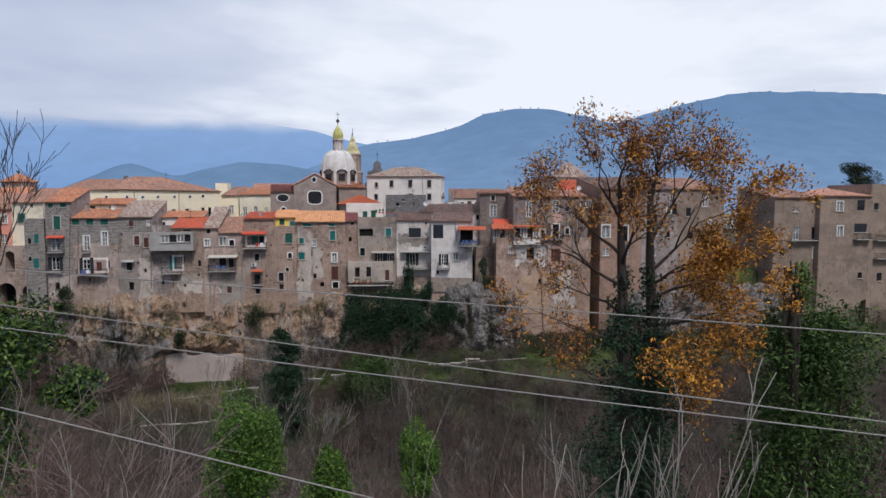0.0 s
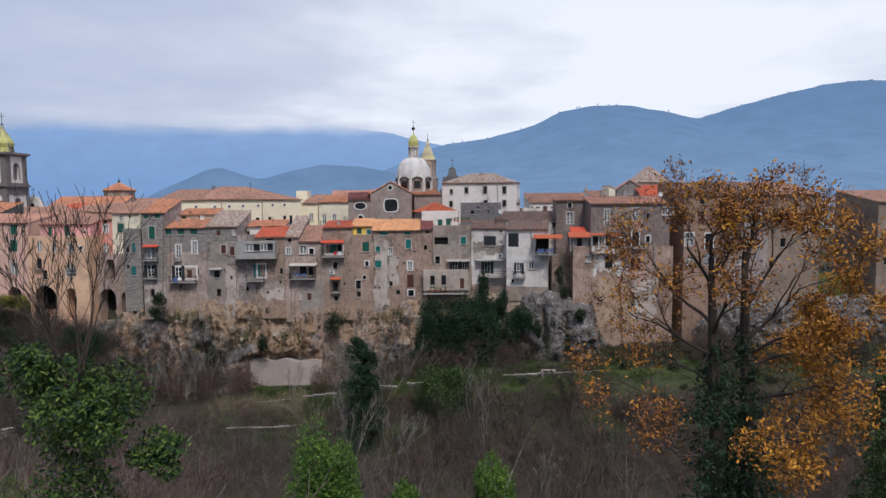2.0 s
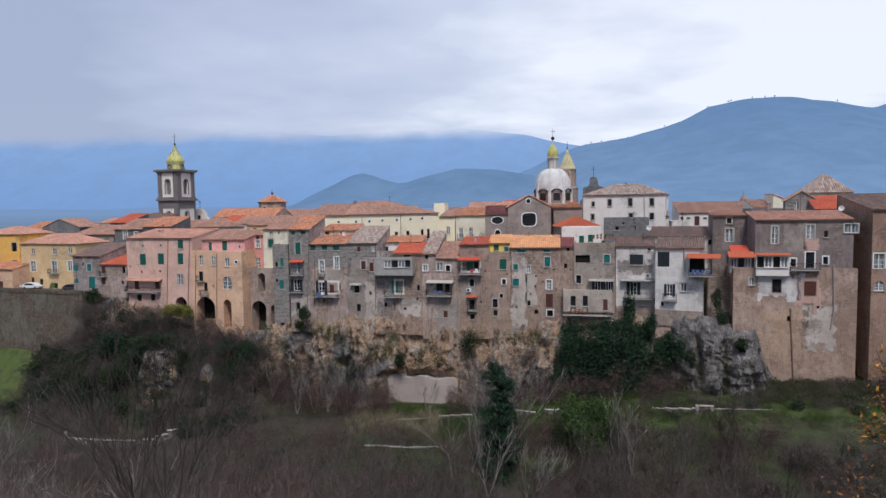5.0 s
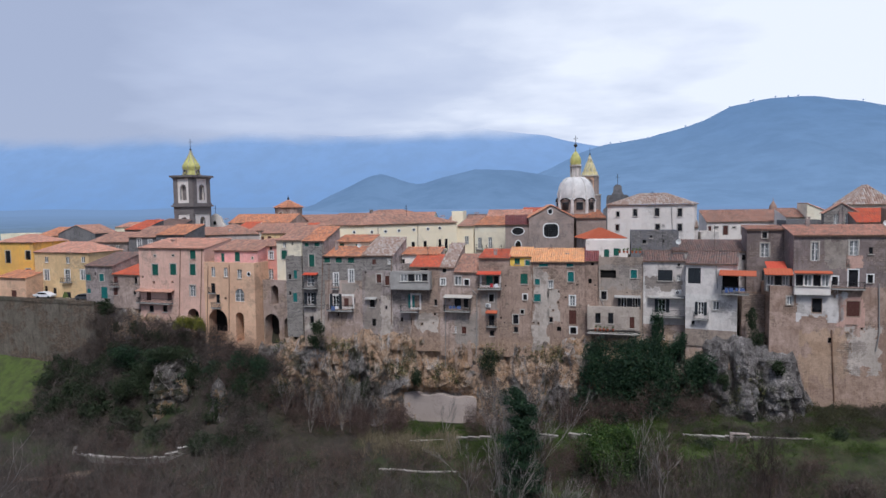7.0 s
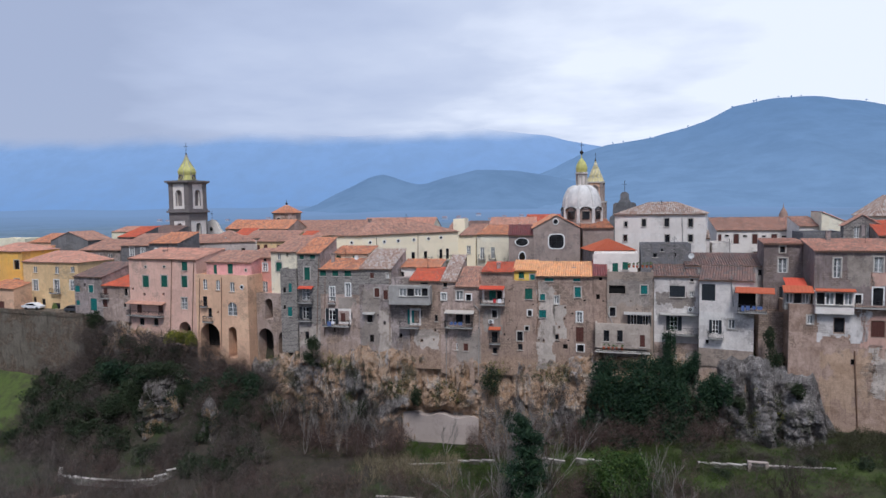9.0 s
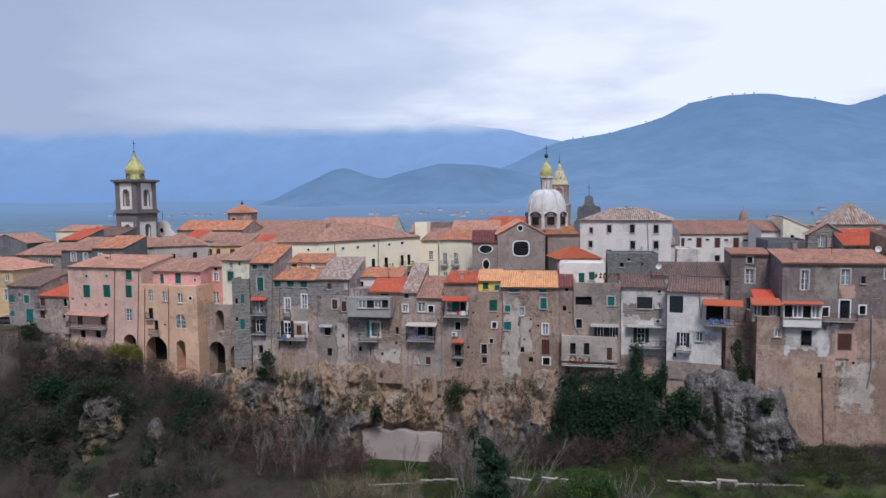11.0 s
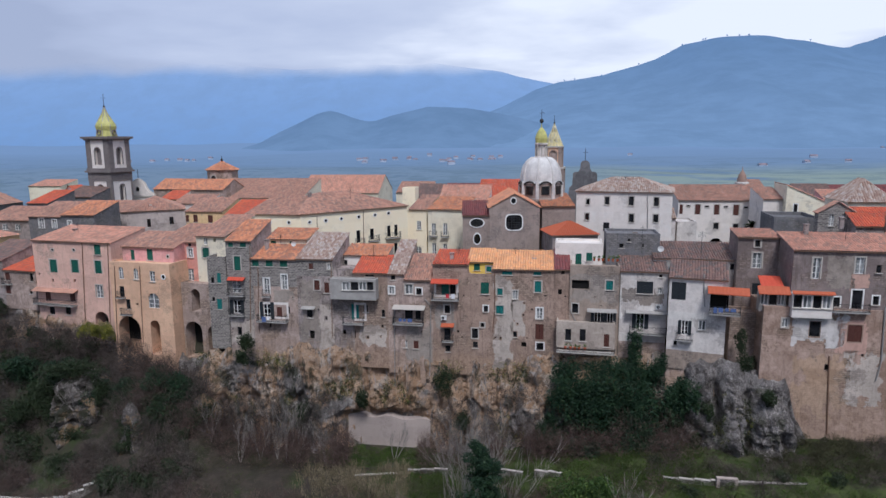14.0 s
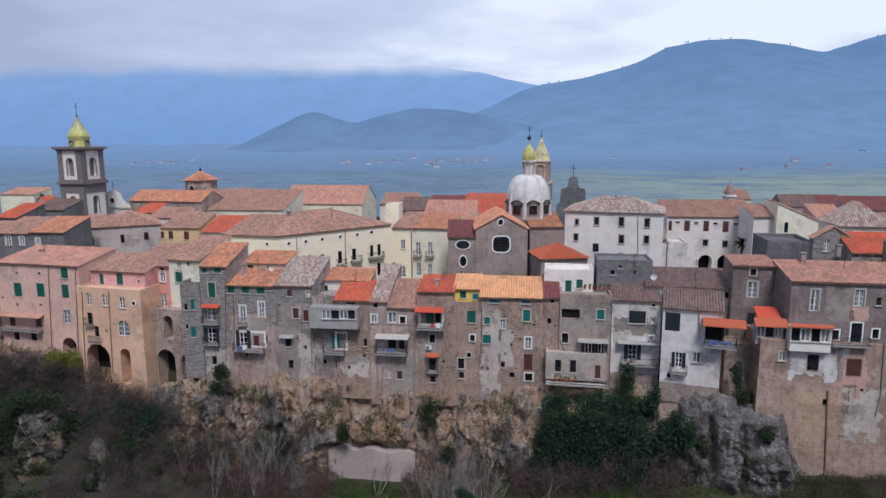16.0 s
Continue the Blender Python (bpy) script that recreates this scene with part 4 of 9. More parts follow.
def clouded(name, low, high, glow, z0, z1):
    """As haze(), but the upper slopes are lost in cloud."""
    mat = haze(name, low, high, glow)
    t = mat.node_tree
    co = t.nodes.new("ShaderNodeTexCoord")
    sep = t.nodes.new("ShaderNodeSeparateXYZ")
    t.links.new(co.outputs["Object"], sep.inputs[0])
    ns = t.nodes.new("ShaderNodeTexNoise")
    ns.inputs["Scale"].default_value, ns.inputs["Detail"].default_value = 0.0022, 5
    t.links.new(co.outputs["Object"], ns.inputs["Vector"])
    ad = t.nodes.new("ShaderNodeMath")
    ad.operation = "MULTIPLY_ADD"
    ad.inputs[1].default_value = 130.0
    t.links.new(ns.outputs[0], ad.inputs[0])
    t.links.new(sep.outputs[2], ad.inputs[2])
    mr = t.nodes.new("ShaderNodeMapRange")
    mr.interpolation_type = "SMOOTHSTEP"
    for k, v in ((1, z0 + 65), (2, z1 + 65), (3, 1.0), (4, 0.0)):
        mr.inputs[k].default_value = v
    t.links.new(ad.outputs[0], mr.inputs[0])
    t.links.new(mr.outputs[0], t.nodes["Principled BSDF"].inputs["Alpha"])
    return mat


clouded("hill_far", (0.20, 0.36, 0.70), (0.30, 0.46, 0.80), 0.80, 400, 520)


def mountain(name, label, crest, y, spread_y, material, rough, seed):
    """A range: its crest line falls towards the plain in spurs and gullies."""
    xs = np.arange(crest[0][0], crest[-1][0] + 1, 26.0)
    rows = 40
    verts, faces = [], []
    for x in xs:
        top = along(float(x), crest)
        top += noise.fractal(Vector((x * 0.004, seed, 0)), 1.0, 2.0, 5) * rough * 0.25
        for j in range(rows + 1):
            v = j / rows
            spur = noise.fractal(Vector((x * 0.0035, v * 1.4, seed + 4)), 1.0, 2.0, 5)
            fall = 1 - v ** 0.85
            z = top * fall + spur * rough * v * (1 - v) * 3.0
            verts.append((float(x) + spur * 60 * v, y - spread_y * v, max(z, -3 + 8 * (1 - v)) if j < rows else -6))
    for i in range(len(xs) - 1):
        for j in range(rows):
            a = i * (rows + 1) + j
            faces.append((a, a + 1, a + rows + 2, a + rows + 1))
    ob = raw(name, verts, faces, material, None)
    for p in ob.data.polygons:
        p.use_smooth = True
    return tagged(ob, label, "mountain", "", "structure")


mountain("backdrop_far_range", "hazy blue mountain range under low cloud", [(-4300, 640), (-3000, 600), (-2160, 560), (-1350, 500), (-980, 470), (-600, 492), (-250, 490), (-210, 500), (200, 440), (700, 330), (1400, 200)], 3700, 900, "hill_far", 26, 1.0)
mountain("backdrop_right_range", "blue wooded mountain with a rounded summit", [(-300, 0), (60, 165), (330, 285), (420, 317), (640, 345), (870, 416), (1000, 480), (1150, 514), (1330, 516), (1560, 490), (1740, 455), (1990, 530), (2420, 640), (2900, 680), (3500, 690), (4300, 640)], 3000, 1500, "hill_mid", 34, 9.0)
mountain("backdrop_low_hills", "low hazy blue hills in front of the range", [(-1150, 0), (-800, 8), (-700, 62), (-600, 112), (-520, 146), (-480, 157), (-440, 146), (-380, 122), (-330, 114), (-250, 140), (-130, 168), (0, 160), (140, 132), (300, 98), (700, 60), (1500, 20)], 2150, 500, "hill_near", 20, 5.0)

fields = Nodes("hazy_fields", 1.0)
f_sep = fields.add("ShaderNodeSeparateXYZ")
fields.put(fields.co, f_sep.inputs[0])
# haze mixed into the field colours: bluer with distance, and given off as glow
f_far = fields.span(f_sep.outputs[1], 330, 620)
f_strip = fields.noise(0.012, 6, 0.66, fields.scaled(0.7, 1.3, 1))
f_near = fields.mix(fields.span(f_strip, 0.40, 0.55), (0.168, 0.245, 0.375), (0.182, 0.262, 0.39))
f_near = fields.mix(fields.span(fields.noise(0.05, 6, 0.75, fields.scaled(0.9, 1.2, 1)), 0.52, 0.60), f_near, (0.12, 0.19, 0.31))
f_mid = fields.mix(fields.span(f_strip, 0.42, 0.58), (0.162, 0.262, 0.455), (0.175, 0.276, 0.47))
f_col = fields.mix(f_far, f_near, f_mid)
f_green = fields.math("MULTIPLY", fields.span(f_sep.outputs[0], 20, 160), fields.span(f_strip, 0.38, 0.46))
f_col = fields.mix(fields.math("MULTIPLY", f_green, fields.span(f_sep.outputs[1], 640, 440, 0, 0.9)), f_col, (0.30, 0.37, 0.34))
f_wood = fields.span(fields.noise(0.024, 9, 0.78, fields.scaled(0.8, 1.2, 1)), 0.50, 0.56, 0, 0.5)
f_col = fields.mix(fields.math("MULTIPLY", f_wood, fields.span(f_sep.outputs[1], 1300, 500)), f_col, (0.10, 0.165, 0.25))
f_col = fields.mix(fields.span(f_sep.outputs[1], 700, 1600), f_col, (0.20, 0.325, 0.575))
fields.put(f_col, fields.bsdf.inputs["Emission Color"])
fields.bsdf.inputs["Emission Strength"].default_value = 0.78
fields.bsdf.inputs["Specular IOR Level"].default_value = 0.0
fields.done((0.05, 0.06, 0.05))
def plain_z(x, y):
    """The level of the plain behind the town."""
    return height(x, y) + 0.5 + 9.0 * min(max((y - 200) / 190, 0), 1) + 9 * noise.noise(Vector((x * 0.003, y * 0.003, 2))) * min(max((y - 200) / 190, 0), 1)


px_, py_ = list(np.arange(-3600, 3601, 90.0)), [180.0, 210.0, 240.0, 270.0, 300.0] + list(np.arange(330, 3000, 60.0))
pv = [(x, y, plain_z(x, y)) for y in py_ for x in px_]
pn = len(px_)
plain_ = raw("backdrop_plain", pv, [(j * pn + i, j * pn + i + 1, (j + 1) * pn + i + 1, (j + 1) * pn + i) for j in range(len(py_) - 1) for i in range(pn - 1)], "hazy_fields", None)
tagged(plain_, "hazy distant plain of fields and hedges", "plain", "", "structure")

# ---- houses ----
# the terrace of houses along the cliff, from west to east
house("orange_house", "bright orange plastered house under a tiled roof", (-117.37, 34.37), (-105.61, 31.43), 13.6, 27.01, 9, "plaster_orange", ('hip', 1.6, 'tile_salmon'),
      [("ps", 3.83, 10.05, 1.67, 2.84), ("ps", 10.37, 10.53, 1.62, 2.03), ("ps", 10.17, 6.59, 1.62, 1.79)])
yel, yel_f = house("yellow_house", "long ochre yellow house with white window surrounds", (-104.36, 30.09), (-88.61, 26.15), 14.42, 25, 9, "plaster_yellow", ('hip', 2.0, 'tile_salmon'),
      [("wf", 3.53, 5.5, 1.56, 2.37), ("wf", 9.86, 5.49, 1.51, 2.69), ("wf", 14.42, 5.79, 1.31, 2.18), ("c", 3.68, 8.92, 1.21, 1.24), ("c", 10.11, 8.91, 1.17, 1.46), ("c", 14.66, 9.11, 1.15, 1.2), ("p", 3.15, 2.19, 0.87, 1.63), ("p", 5.76, 2.04, 1.03, 1.37), ("p", 9.54, 1.31, 2.03, 1.23)])
balcony(yel, yel_f, 9.73, 4.1, 2.86, 0.7, 0.95)
house("apricot_house", "small apricot house with a low tiled roof", (-112.03, 27.88), (-103.11, 25.65), 12.25, 19.54, 6, "plaster_pale", ('shed', 1.4, 'tile_orange'),
      [("b", 5.4, 3.76, 1.59, 1.73)])
house("grey_house", "narrow grey plastered house with blue-green shutters", (-85.64, 20.88), (-78.56, 19.17), 12.01, 22.73, 8, "plaster_grey", ('shed', 2.2, 'tile_dark'),
      [("t", 0.76, 8.3, 1.24, 1.27), ("ts", 4.42, 8.4, 1.21, 1.48), ("t", 4.94, 5.32, 1.66, 2.4), ("t", 0.79, 5.51, 0.93, 0.92), ("v", 2.8, 9.1, 0.46, 0.69)])
bei, bei_f = house("beige_house", "beige house with a bright red tiled roof", (-78.53, 19.16), (-71.86, 17.54), 14.34, 21.09, 7, "plaster_tan", ('shed', 1.5, 'tile_red'),
      [("b", 0.82, 5.67, 1.04, 1.36), ("b", 0.67, 3.4, 1.04, 1.59), ("p", 6.07, 5.71, 0.72, 1.34), ("p", 5.64, 3.24, 0.58, 0.78)])
balcony(bei, bei_f, 0.89, 4.4, 1.78, 0.6, 0.95)
pink, pink_f = house("pink_palazzo", "pink plastered palazzo with dark green shutters", (-71.66, 17.49), (-56.16, 13.72), 10.5, 26.48, 8, "plaster_pink", ('shed', 1.5, 'tile_salmon'),
      [("r", 4.16, 14.53, 0.49, 0.39), ("r", 8.61, 14.65, 0.48, 0.39), ("gs", 4.01, 11.77, 1.46, 2.17), ("gs", 8.47, 11.92, 1.43, 2.15), ("g", 13.32, 14.87, 1.28, 1.63), ("gs", 13.18, 11.99, 1.28, 2.12), ("ws", 12.95, 7.92, 1.29, 2.14), ("v", 0.73, 10.27, 0.5, 0.4), ("v", 3.52, 9.28, 0.49, 0.5), ("v", 8.13, 9.47, 0.48, 0.49), ("b", 2.15, 6.64, 1.12, 1.91), ("b", 7.29, 6.88, 1.09, 1.88), ("p", 2.66, 4.03, 1.13, 1.33), ("p", 6.09, 4.18, 1.11, 1.32), ("a", 12.88, 2.88, 2.67, 3.24)])
balcony(pink, pink_f, 3.96, 5.32, 8.36, 1.0, 0.95)
awning(pink, pink_f, 4.22, 7.98, 8.81, 1.2, 0.35, "tile_brown")
pipe(pink, pink_f, [(10.49, 15.85), (9.48, 2.05)], 0.06, "pipe_copper")
pipe(pink, pink_f, [(15.59, 15.98), (14.57, 2.35)], 0.06, "pipe_copper")
pale, pale_f = house("pale_palazzo", "pale apricot house standing on tall arches", (-54.17, 9.51), (-43.55, 7.03), 7.31, 24.07, 9, "plaster_pale", ('flat', 0.3, ''),
      [("A", 2.1, 15.31, 0.89, 1.88), ("A", 4.82, 15.29, 0.88, 1.7), ("w", 7.76, 15.04, 0.96, 1.6), ("rf", 9.77, 15.06, 0.57, 0.59), ("A", 7.65, 11.23, 1.94, 2.31), ("p", 1.95, 12.35, 0.9, 1.73), ("p", 2.91, 10.43, 0.8, 1.56), ("v", 4.61, 10.54, 0.4, 0.35), ("a", 2.75, 5.34, 4.13, 6.2), ("a", 7.51, 5.42, 1.72, 5.43)])
balcony(pale, pale_f, 1.9, 11.49, 1.4, 0.6, 0.95)
balcony(pale, pale_f, 2.64, 8.84, 1.9, 0.6, 0.95)
pipe(pale, pale_f, [(1.08, 16.36), (0.29, 3.81)], 0.06, "pipe_copper")
pipe(pale, pale_f, [(5.71, 16.6), (5.15, 4.22)], 0.06, "pipe_copper")
house("rose_attic", "rose-red attic storey with a tiled roof", (-53.25, 11.96), (-43.97, 9.8), 23.61, 26.28, 6, "plaster_rose", ('shed', 1.6, 'tile_brown'),
      [("g", 1.88, 1.42, 0.71, 1.56), ("g", 5.1, 1.57, 1.09, 1.72), ("r", 8.41, 1.39, 0.39, 0.43)])
house("coral_house", "narrow coral red house squeezed between others", (-42.85, 11.24), (-40.73, 10.65), 20.08, 27.05, 7, "plaster_coral", ('shed', 2.0, 'tile_brown'),
      [("wf", 0.95, 5.31, 0.91, 1.38), ("p", 0.92, 6.59, 0.6, 0.51), ("w", 0.77, 1.85, 1.12, 1.92)])
house("cream_house", "cream house with green shutters above old arches", (-40.74, 10.65), (-35.65, 9.24), 16.14, 28.13, 8, "plaster_cream", ('shed', 2.4, 'tile_brown'),
      [("gs", 1.65, 9.41, 1.19, 1.54), ("c", 1.71, 11.19, 0.69, 1.02), ("v", 3.4, 11.44, 0.39, 0.59)])
house("arched_wall", "old tuff wall with blind arches and buttresses", (-42.9, 8.97), (-34.81, 6.72), 8.8, 20.96, 4, "plaster_tan", ('flat', 0.2, ''),
      [("a", 2.57, 9.66, 1.58, 3.61), ("a", 1.79, 3.37, 3.12, 5.83), ("a", 5.83, 3.42, 2.94, 5.23)])
house("lean_house", "small grey stone house with a roof terrace", (-37.74, 7.01), (-34.76, 6.64), 11.34, 25.03, 5, "stone_grey", ('flat', 0.5, ''),
      [("t", 1.77, 10.98, 0.6, 1.49), ("p", 0.71, 10.61, 0.52, 0.92), ("t", 1.6, 6.96, 0.78, 1.6), ("p", 0.66, 7.69, 0.44, 0.67)])
st1, st1_f = house("stone_house", "tall narrow rough stone house with a balcony", (-33.94, 4.92), (-29.99, 4.42), 10.18, 28.22, 7, "plaster_grey", ('shed', 2.2, 'tile_orange'),
      [("g", 0.79, 17.46, 0.75, 0.64), ("g", 2.7, 17.5, 0.91, 0.63), ("gs", 1.68, 14.76, 1, 2.09), ("w", 1.35, 11.45, 1.34, 2.2), ("D", 1.23, 8.25, 1.1, 1.98), ("p", 1.39, 4.54, 0.68, 1.25), ("v", 0.36, 4.93, 0.2, 0.24), ("v", 3.06, 12.71, 0.15, 0.18)], stone=(6.5, "stone_grey"))
awning(st1, st1_f, 1.5, 12.71, 2.6, 0.8, 0.3, "awning_red")
balcony(st1, st1_f, 1.44, 10.1, 2.53, 0.8, 0.95)
balcony(st1, st1_f, 1.27, 7.06, 2.29, 0.7, 0.95)
pipe(st1, st1_f, [(3.85, 17.45), (3.16, 4.45)], 0.06, "pipe_copper")
st2, st2_f = house("stone_house", "grey stone house with three small green windows", (-30.17, 4.44), (-23.35, 3.58), 10.45, 25.65, 7, "plaster_tan", ('shed', 1.9, 'tile_orange'),
      [("g", 0.67, 14.57, 1.07, 0.88), ("g", 2.8, 14.59, 1.07, 0.88), ("g", 4.97, 14.57, 1.14, 0.87), ("wf", 2.23, 11.25, 0.83, 2.26), ("wf", 4.98, 11.9, 0.82, 2.17), ("D", 2.09, 7.59, 1.08, 2.54), ("b", 3.98, 7.26, 0.83, 1.8), ("v", 5.33, 7.72, 0.58, 1.14), ("v", 2.45, 5.31, 0.33, 0.66), ("v", 4.9, 6.29, 0.24, 0.33), ("v", 6.03, 9.63, 0.18, 0.25), ("v", 0.22, 2.77, 0.23, 0.32)], stone=(11.2, "stone_grey"))
panel(st2, st2_f, 3.12, 7.62, 4.57, 2.5, "plaster_clean")
balcony(st2, st2_f, 2.18, 9.77, 1.25, 0.5, 0.95)
balcony(st2, st2_f, 3.04, 6.14, 4.58, 1.0, 0.95)
pipe(st2, st2_f, [(1.08, 14.02), (0.71, 4.24)], 0.06, "pipe_copper")
house("attic_storey", "cream attic storey set back under a tiled roof", (-29.57, 9.41), (-22.93, 8.56), 26.35, 27.77, 5, "plaster_cream", ('shed', 1.0, 'tile_orange'),
      [("g", 1.35, 0.83, 0.86, 0.75), ("g", 4.36, 0.77, 0.86, 0.75)])
st3, st3_f = house("plaster_house", "grey house with crumbling plaster and brown shutters", (-23.35, 3.58), (-17.94, 2.89), 10.75, 25.81, 8, "plaster_grey", ('shed', 2.6, 'tile_mixed'),
      [("b", 2.21, 14.02, 0.64, 0.87), ("bs", 3.01, 11.28, 0.81, 1.43), ("b", 4.44, 10.96, 0.72, 1.51), ("ws", 4.93, 14.02, 0.56, 0.79), ("p", 1.72, 7.21, 0.9, 1.54), ("v", 1.97, 3.88, 0.74, 1.23), ("v", 4.2, 6.42, 0.32, 0.57), ("v", 0, 2.76, 0.2, 0.22), ("v", 3.06, 7.66, 0.23, 0.32), ("v", 0.72, 12.29, 0.24, 0.32)], stone=(12.6, "stone_grey"))
awning(st3, st3_f, 1.64, 8.14, 2.04, 0.7, 0.25, "concrete")
pipe(st3, st3_f, [(5.28, 14.81), (5.05, 3.61)], 0.06, "pipe_copper")
house("terrace_house", "grey house with a flat roof terrace", (-18.04, 3.01), (-15.04, 2.63), 10.92, 24.17, 8, "plaster_grey", ('flat', 0.3, ''),
      [("v", 1.49, 4.31, 0.48, 0.73), ("v", 2.26, 6.6, 0.18, 0.19)])
st4, st4_f = house("veranda_house", "grey plastered house with a red tiled roof", (-15.03, 2.52), (-10.06, 1.89), 10.17, 24, 5, "plaster_brown", ('shed', 1.6, 'tile_red'),
      [("p", 2.42, 13.44, 1.25, 0.31), ("t", 0.16, 8.14, 1.12, 2.32), ("p", 1.72, 8.68, 0.63, 1.04), ("v", -0.16, 4.74, 0.64, 1.14), ("p", 4.29, 8.06, 0.47, 1.04), ("v", 4.1, 6.14, 0.32, 0.48), ("v", 1.91, 4.43, 0.32, 0.41), ("v", 0.65, 10.17, 0.22, 0.33), ("v", 3.83, 4.67, 0.17, 0.21)])
panel(st4, st4_f, 0.75, 8.16, 2.2, 2.7, "plaster_clean")
balcony(st4, st4_f, -0.02, 6.54, 3.04, 0.9, 0.95)
house("glazed_veranda", "glazed balcony room with a concrete parapet", (-18.1, 1.4), (-11.55, 0.57), 20.44, 23.24, 1.7, "concrete", ('flat', 0.12, ''),
      [("c", 2.31, 1.92, 1.17, 1.17), ("p", 3.56, 1.96, 1.09, 1.16), ("c", 4.72, 1.99, 1.08, 1.16), ("p", 5.81, 2.03, 0.93, 1.16)])
house("white_attic", "white plastered attic with an orange tiled roof", (-17.22, 7.64), (-10.65, 6.81), 22.66, 25.62, 4, "plaster_clean", ('shed', 1.0, 'tile_orange'),
      [("p", 0.24, 1.4, 0.5, 1.66), ("p", 4.54, 2.1, 0.74, 0.33)])
house("narrow_house", "narrow tan house with a striped tiled roof", (-10.06, 1.89), (-7.69, 1.59), 9.55, 23.95, 9, "plaster_tan", ('shed', 3.4, 'tile_mixed'),
      [("p", 0.8, 13.93, 0.62, 0.7), ("cf", 0.56, 12.05, 0.78, 1.1), ("v", 0.98, 6.43, 0.2, 0.22)])
st5, st5_f = house("drain_house", "grey-brown house with drainpipes and a covered balcony", (-7.7, 1.6), (-3.67, 1.09), 7.11, 23.2, 7, "plaster_tan", ('shed', 2.4, 'tile_brown'),
      [("cs", 0.67, 14.73, 1.08, 1.4), ("pf", 2.09, 14.46, 0.77, 0.94), ("p", 0.52, 11.19, 1.24, 1.58), ("p", 1.91, 11.09, 0.77, 1.42), ("w", 0.04, 6.74, 0.55, 1.05), ("b", 1.56, 6.71, 0.7, 1.13), ("a", 1.23, 2.74, 1.75, 2.8), ("v", 3.11, 12.93, 0.17, 0.2), ("v", 2.39, 8.68, 0.19, 0.18), ("v", 3.55, 9.79, 0.16, 0.19)])
balcony(st5, st5_f, 0.6, 9.91, 4.29, 1.1, 0.95)
awning(st5, st5_f, 0.73, 12.45, 4.57, 1.3, 0.3, "frame_stone")
pipe(st5, st5_f, [(2.95, 13.4), (3.78, 12.49), (3.49, 2.26)], 0.07, "pipe_metal")
pipe(st5, st5_f, [(-1.42, 11.67), (-1.64, -1.33)], 0.06, "pipe_metal")
st6, st6_f = house("balcony_house", "brown house with red awnings and a crowded balcony", (-3.65, 1.08), (1.2, 0.47), 9.79, 25.48, 6, "plaster_brown", ('shed', 1.0, 'tile_red'),
      [("g", 1.71, 12.22, 1.06, 1.93), ("p", 2.77, 12.26, 0.76, 1.39), ("ps", 1.99, 9.35, 0.76, 1.17), ("p", 1.96, 5.73, 0.92, 1.67), ("p", 2.02, 3.67, 0.69, 0.88), ("v", 3.49, 6.2, 0.31, 0.39), ("v", 4.27, 11.36, 0.24, 0.31), ("v", 4.03, 5.39, 0.23, 0.23)])
panel(st6, st6_f, 1.86, 12.15, 3.4, 2.2, "plaster_clean")
awning(st6, st6_f, 1.72, 13.63, 3.78, 1.2, 0.35, "awning_red")
balcony(st6, st6_f, 1.81, 10.92, 3.72, 1.1, 0.95)
awning(st6, st6_f, 2.05, 7.36, 1.84, 0.8, 0.3, "awning_orange")
balcony(st6, st6_f, 2.06, 4.83, 1.61, 0.6, 0.95)
house("yellow_loggia", "small yellow painted storey with green shutters", (1.2, 1.84), (4.64, 1.45), 23.41, 25.65, 4, "plaster_gold", ('shed', 1.2, 'tile_bright'),
      [("g", 1.25, 1.53, 0.83, 0.92), ("ts", 2.91, 1.27, 0.68, 0.77)])
house("tan_house", "tall tan house with patched plaster", (1.2, 0.53), (4.59, 0.15), 9.97, 23.75, 6, "plaster_brown", ('flat', 0.5, ''),
      [("g", 2.31, 12.31, 1.12, 1.61), ("pf", 2.46, 9.42, 0.6, 0.85), ("ps", 2.01, 7.07, 0.53, 0.63), ("ps", 0.96, 5.85, 0.83, 1.42), ("p", 1.01, 4.2, 0.68, 0.87), ("v", 2.96, 10.69, 0.23, 0.25), ("v", 0.44, 7.15, 0.14, 0.16)])
st7, st7_f = house("orange_roof_house", "tall patched house under a bright orange tiled roof", (4.59, 0.15), (12.84, -0.78), 9.29, 24.97, 5.2, "plaster_brown", ('shed', 1.7, 'tile_bright'),
      [("t", 1.92, 15.16, 1.32, 0.45), ("t", 5.97, 15.19, 1.01, 0.45), ("ts", 6.1, 13.39, 0.87, 1.51), ("ts", 0.97, 12.55, 0.74, 0.92), ("ts", 0.96, 10.03, 1.04, 1.16), ("cs", 3.03, 12.15, 0.66, 1.22), ("wf", 6.35, 9.66, 0.81, 1.54), ("b", 6.39, 7.07, 1.1, 2.17), ("pf", 6.49, 5.01, 0.96, 1.02), ("p", 3.08, 6.59, 0.52, 0.78), ("v", 4.3, 5.16, 0.67, 0.71), ("v", 5.35, 10.16, 0.22, 0.31), ("v", 4.18, 9.35, 0.22, 0.31), ("v", 7.07, 12.13, 0.36, 0.23), ("v", 1.1, 5.98, 0.22, 0.35), ("v", 4.72, 6.1, 0.18, 0.27), ("v", 3.39, 8.12, 0.18, 0.26), ("v", 0.37, 6.03, 0.22, 0.24), ("v", 4.26, 11.05, 0.21, 0.27)])
pipe(st7, st7_f, [(0.22, 15.35), (0.32, 9.99), (-0.04, 6.86)], 0.06, "pipe_copper")
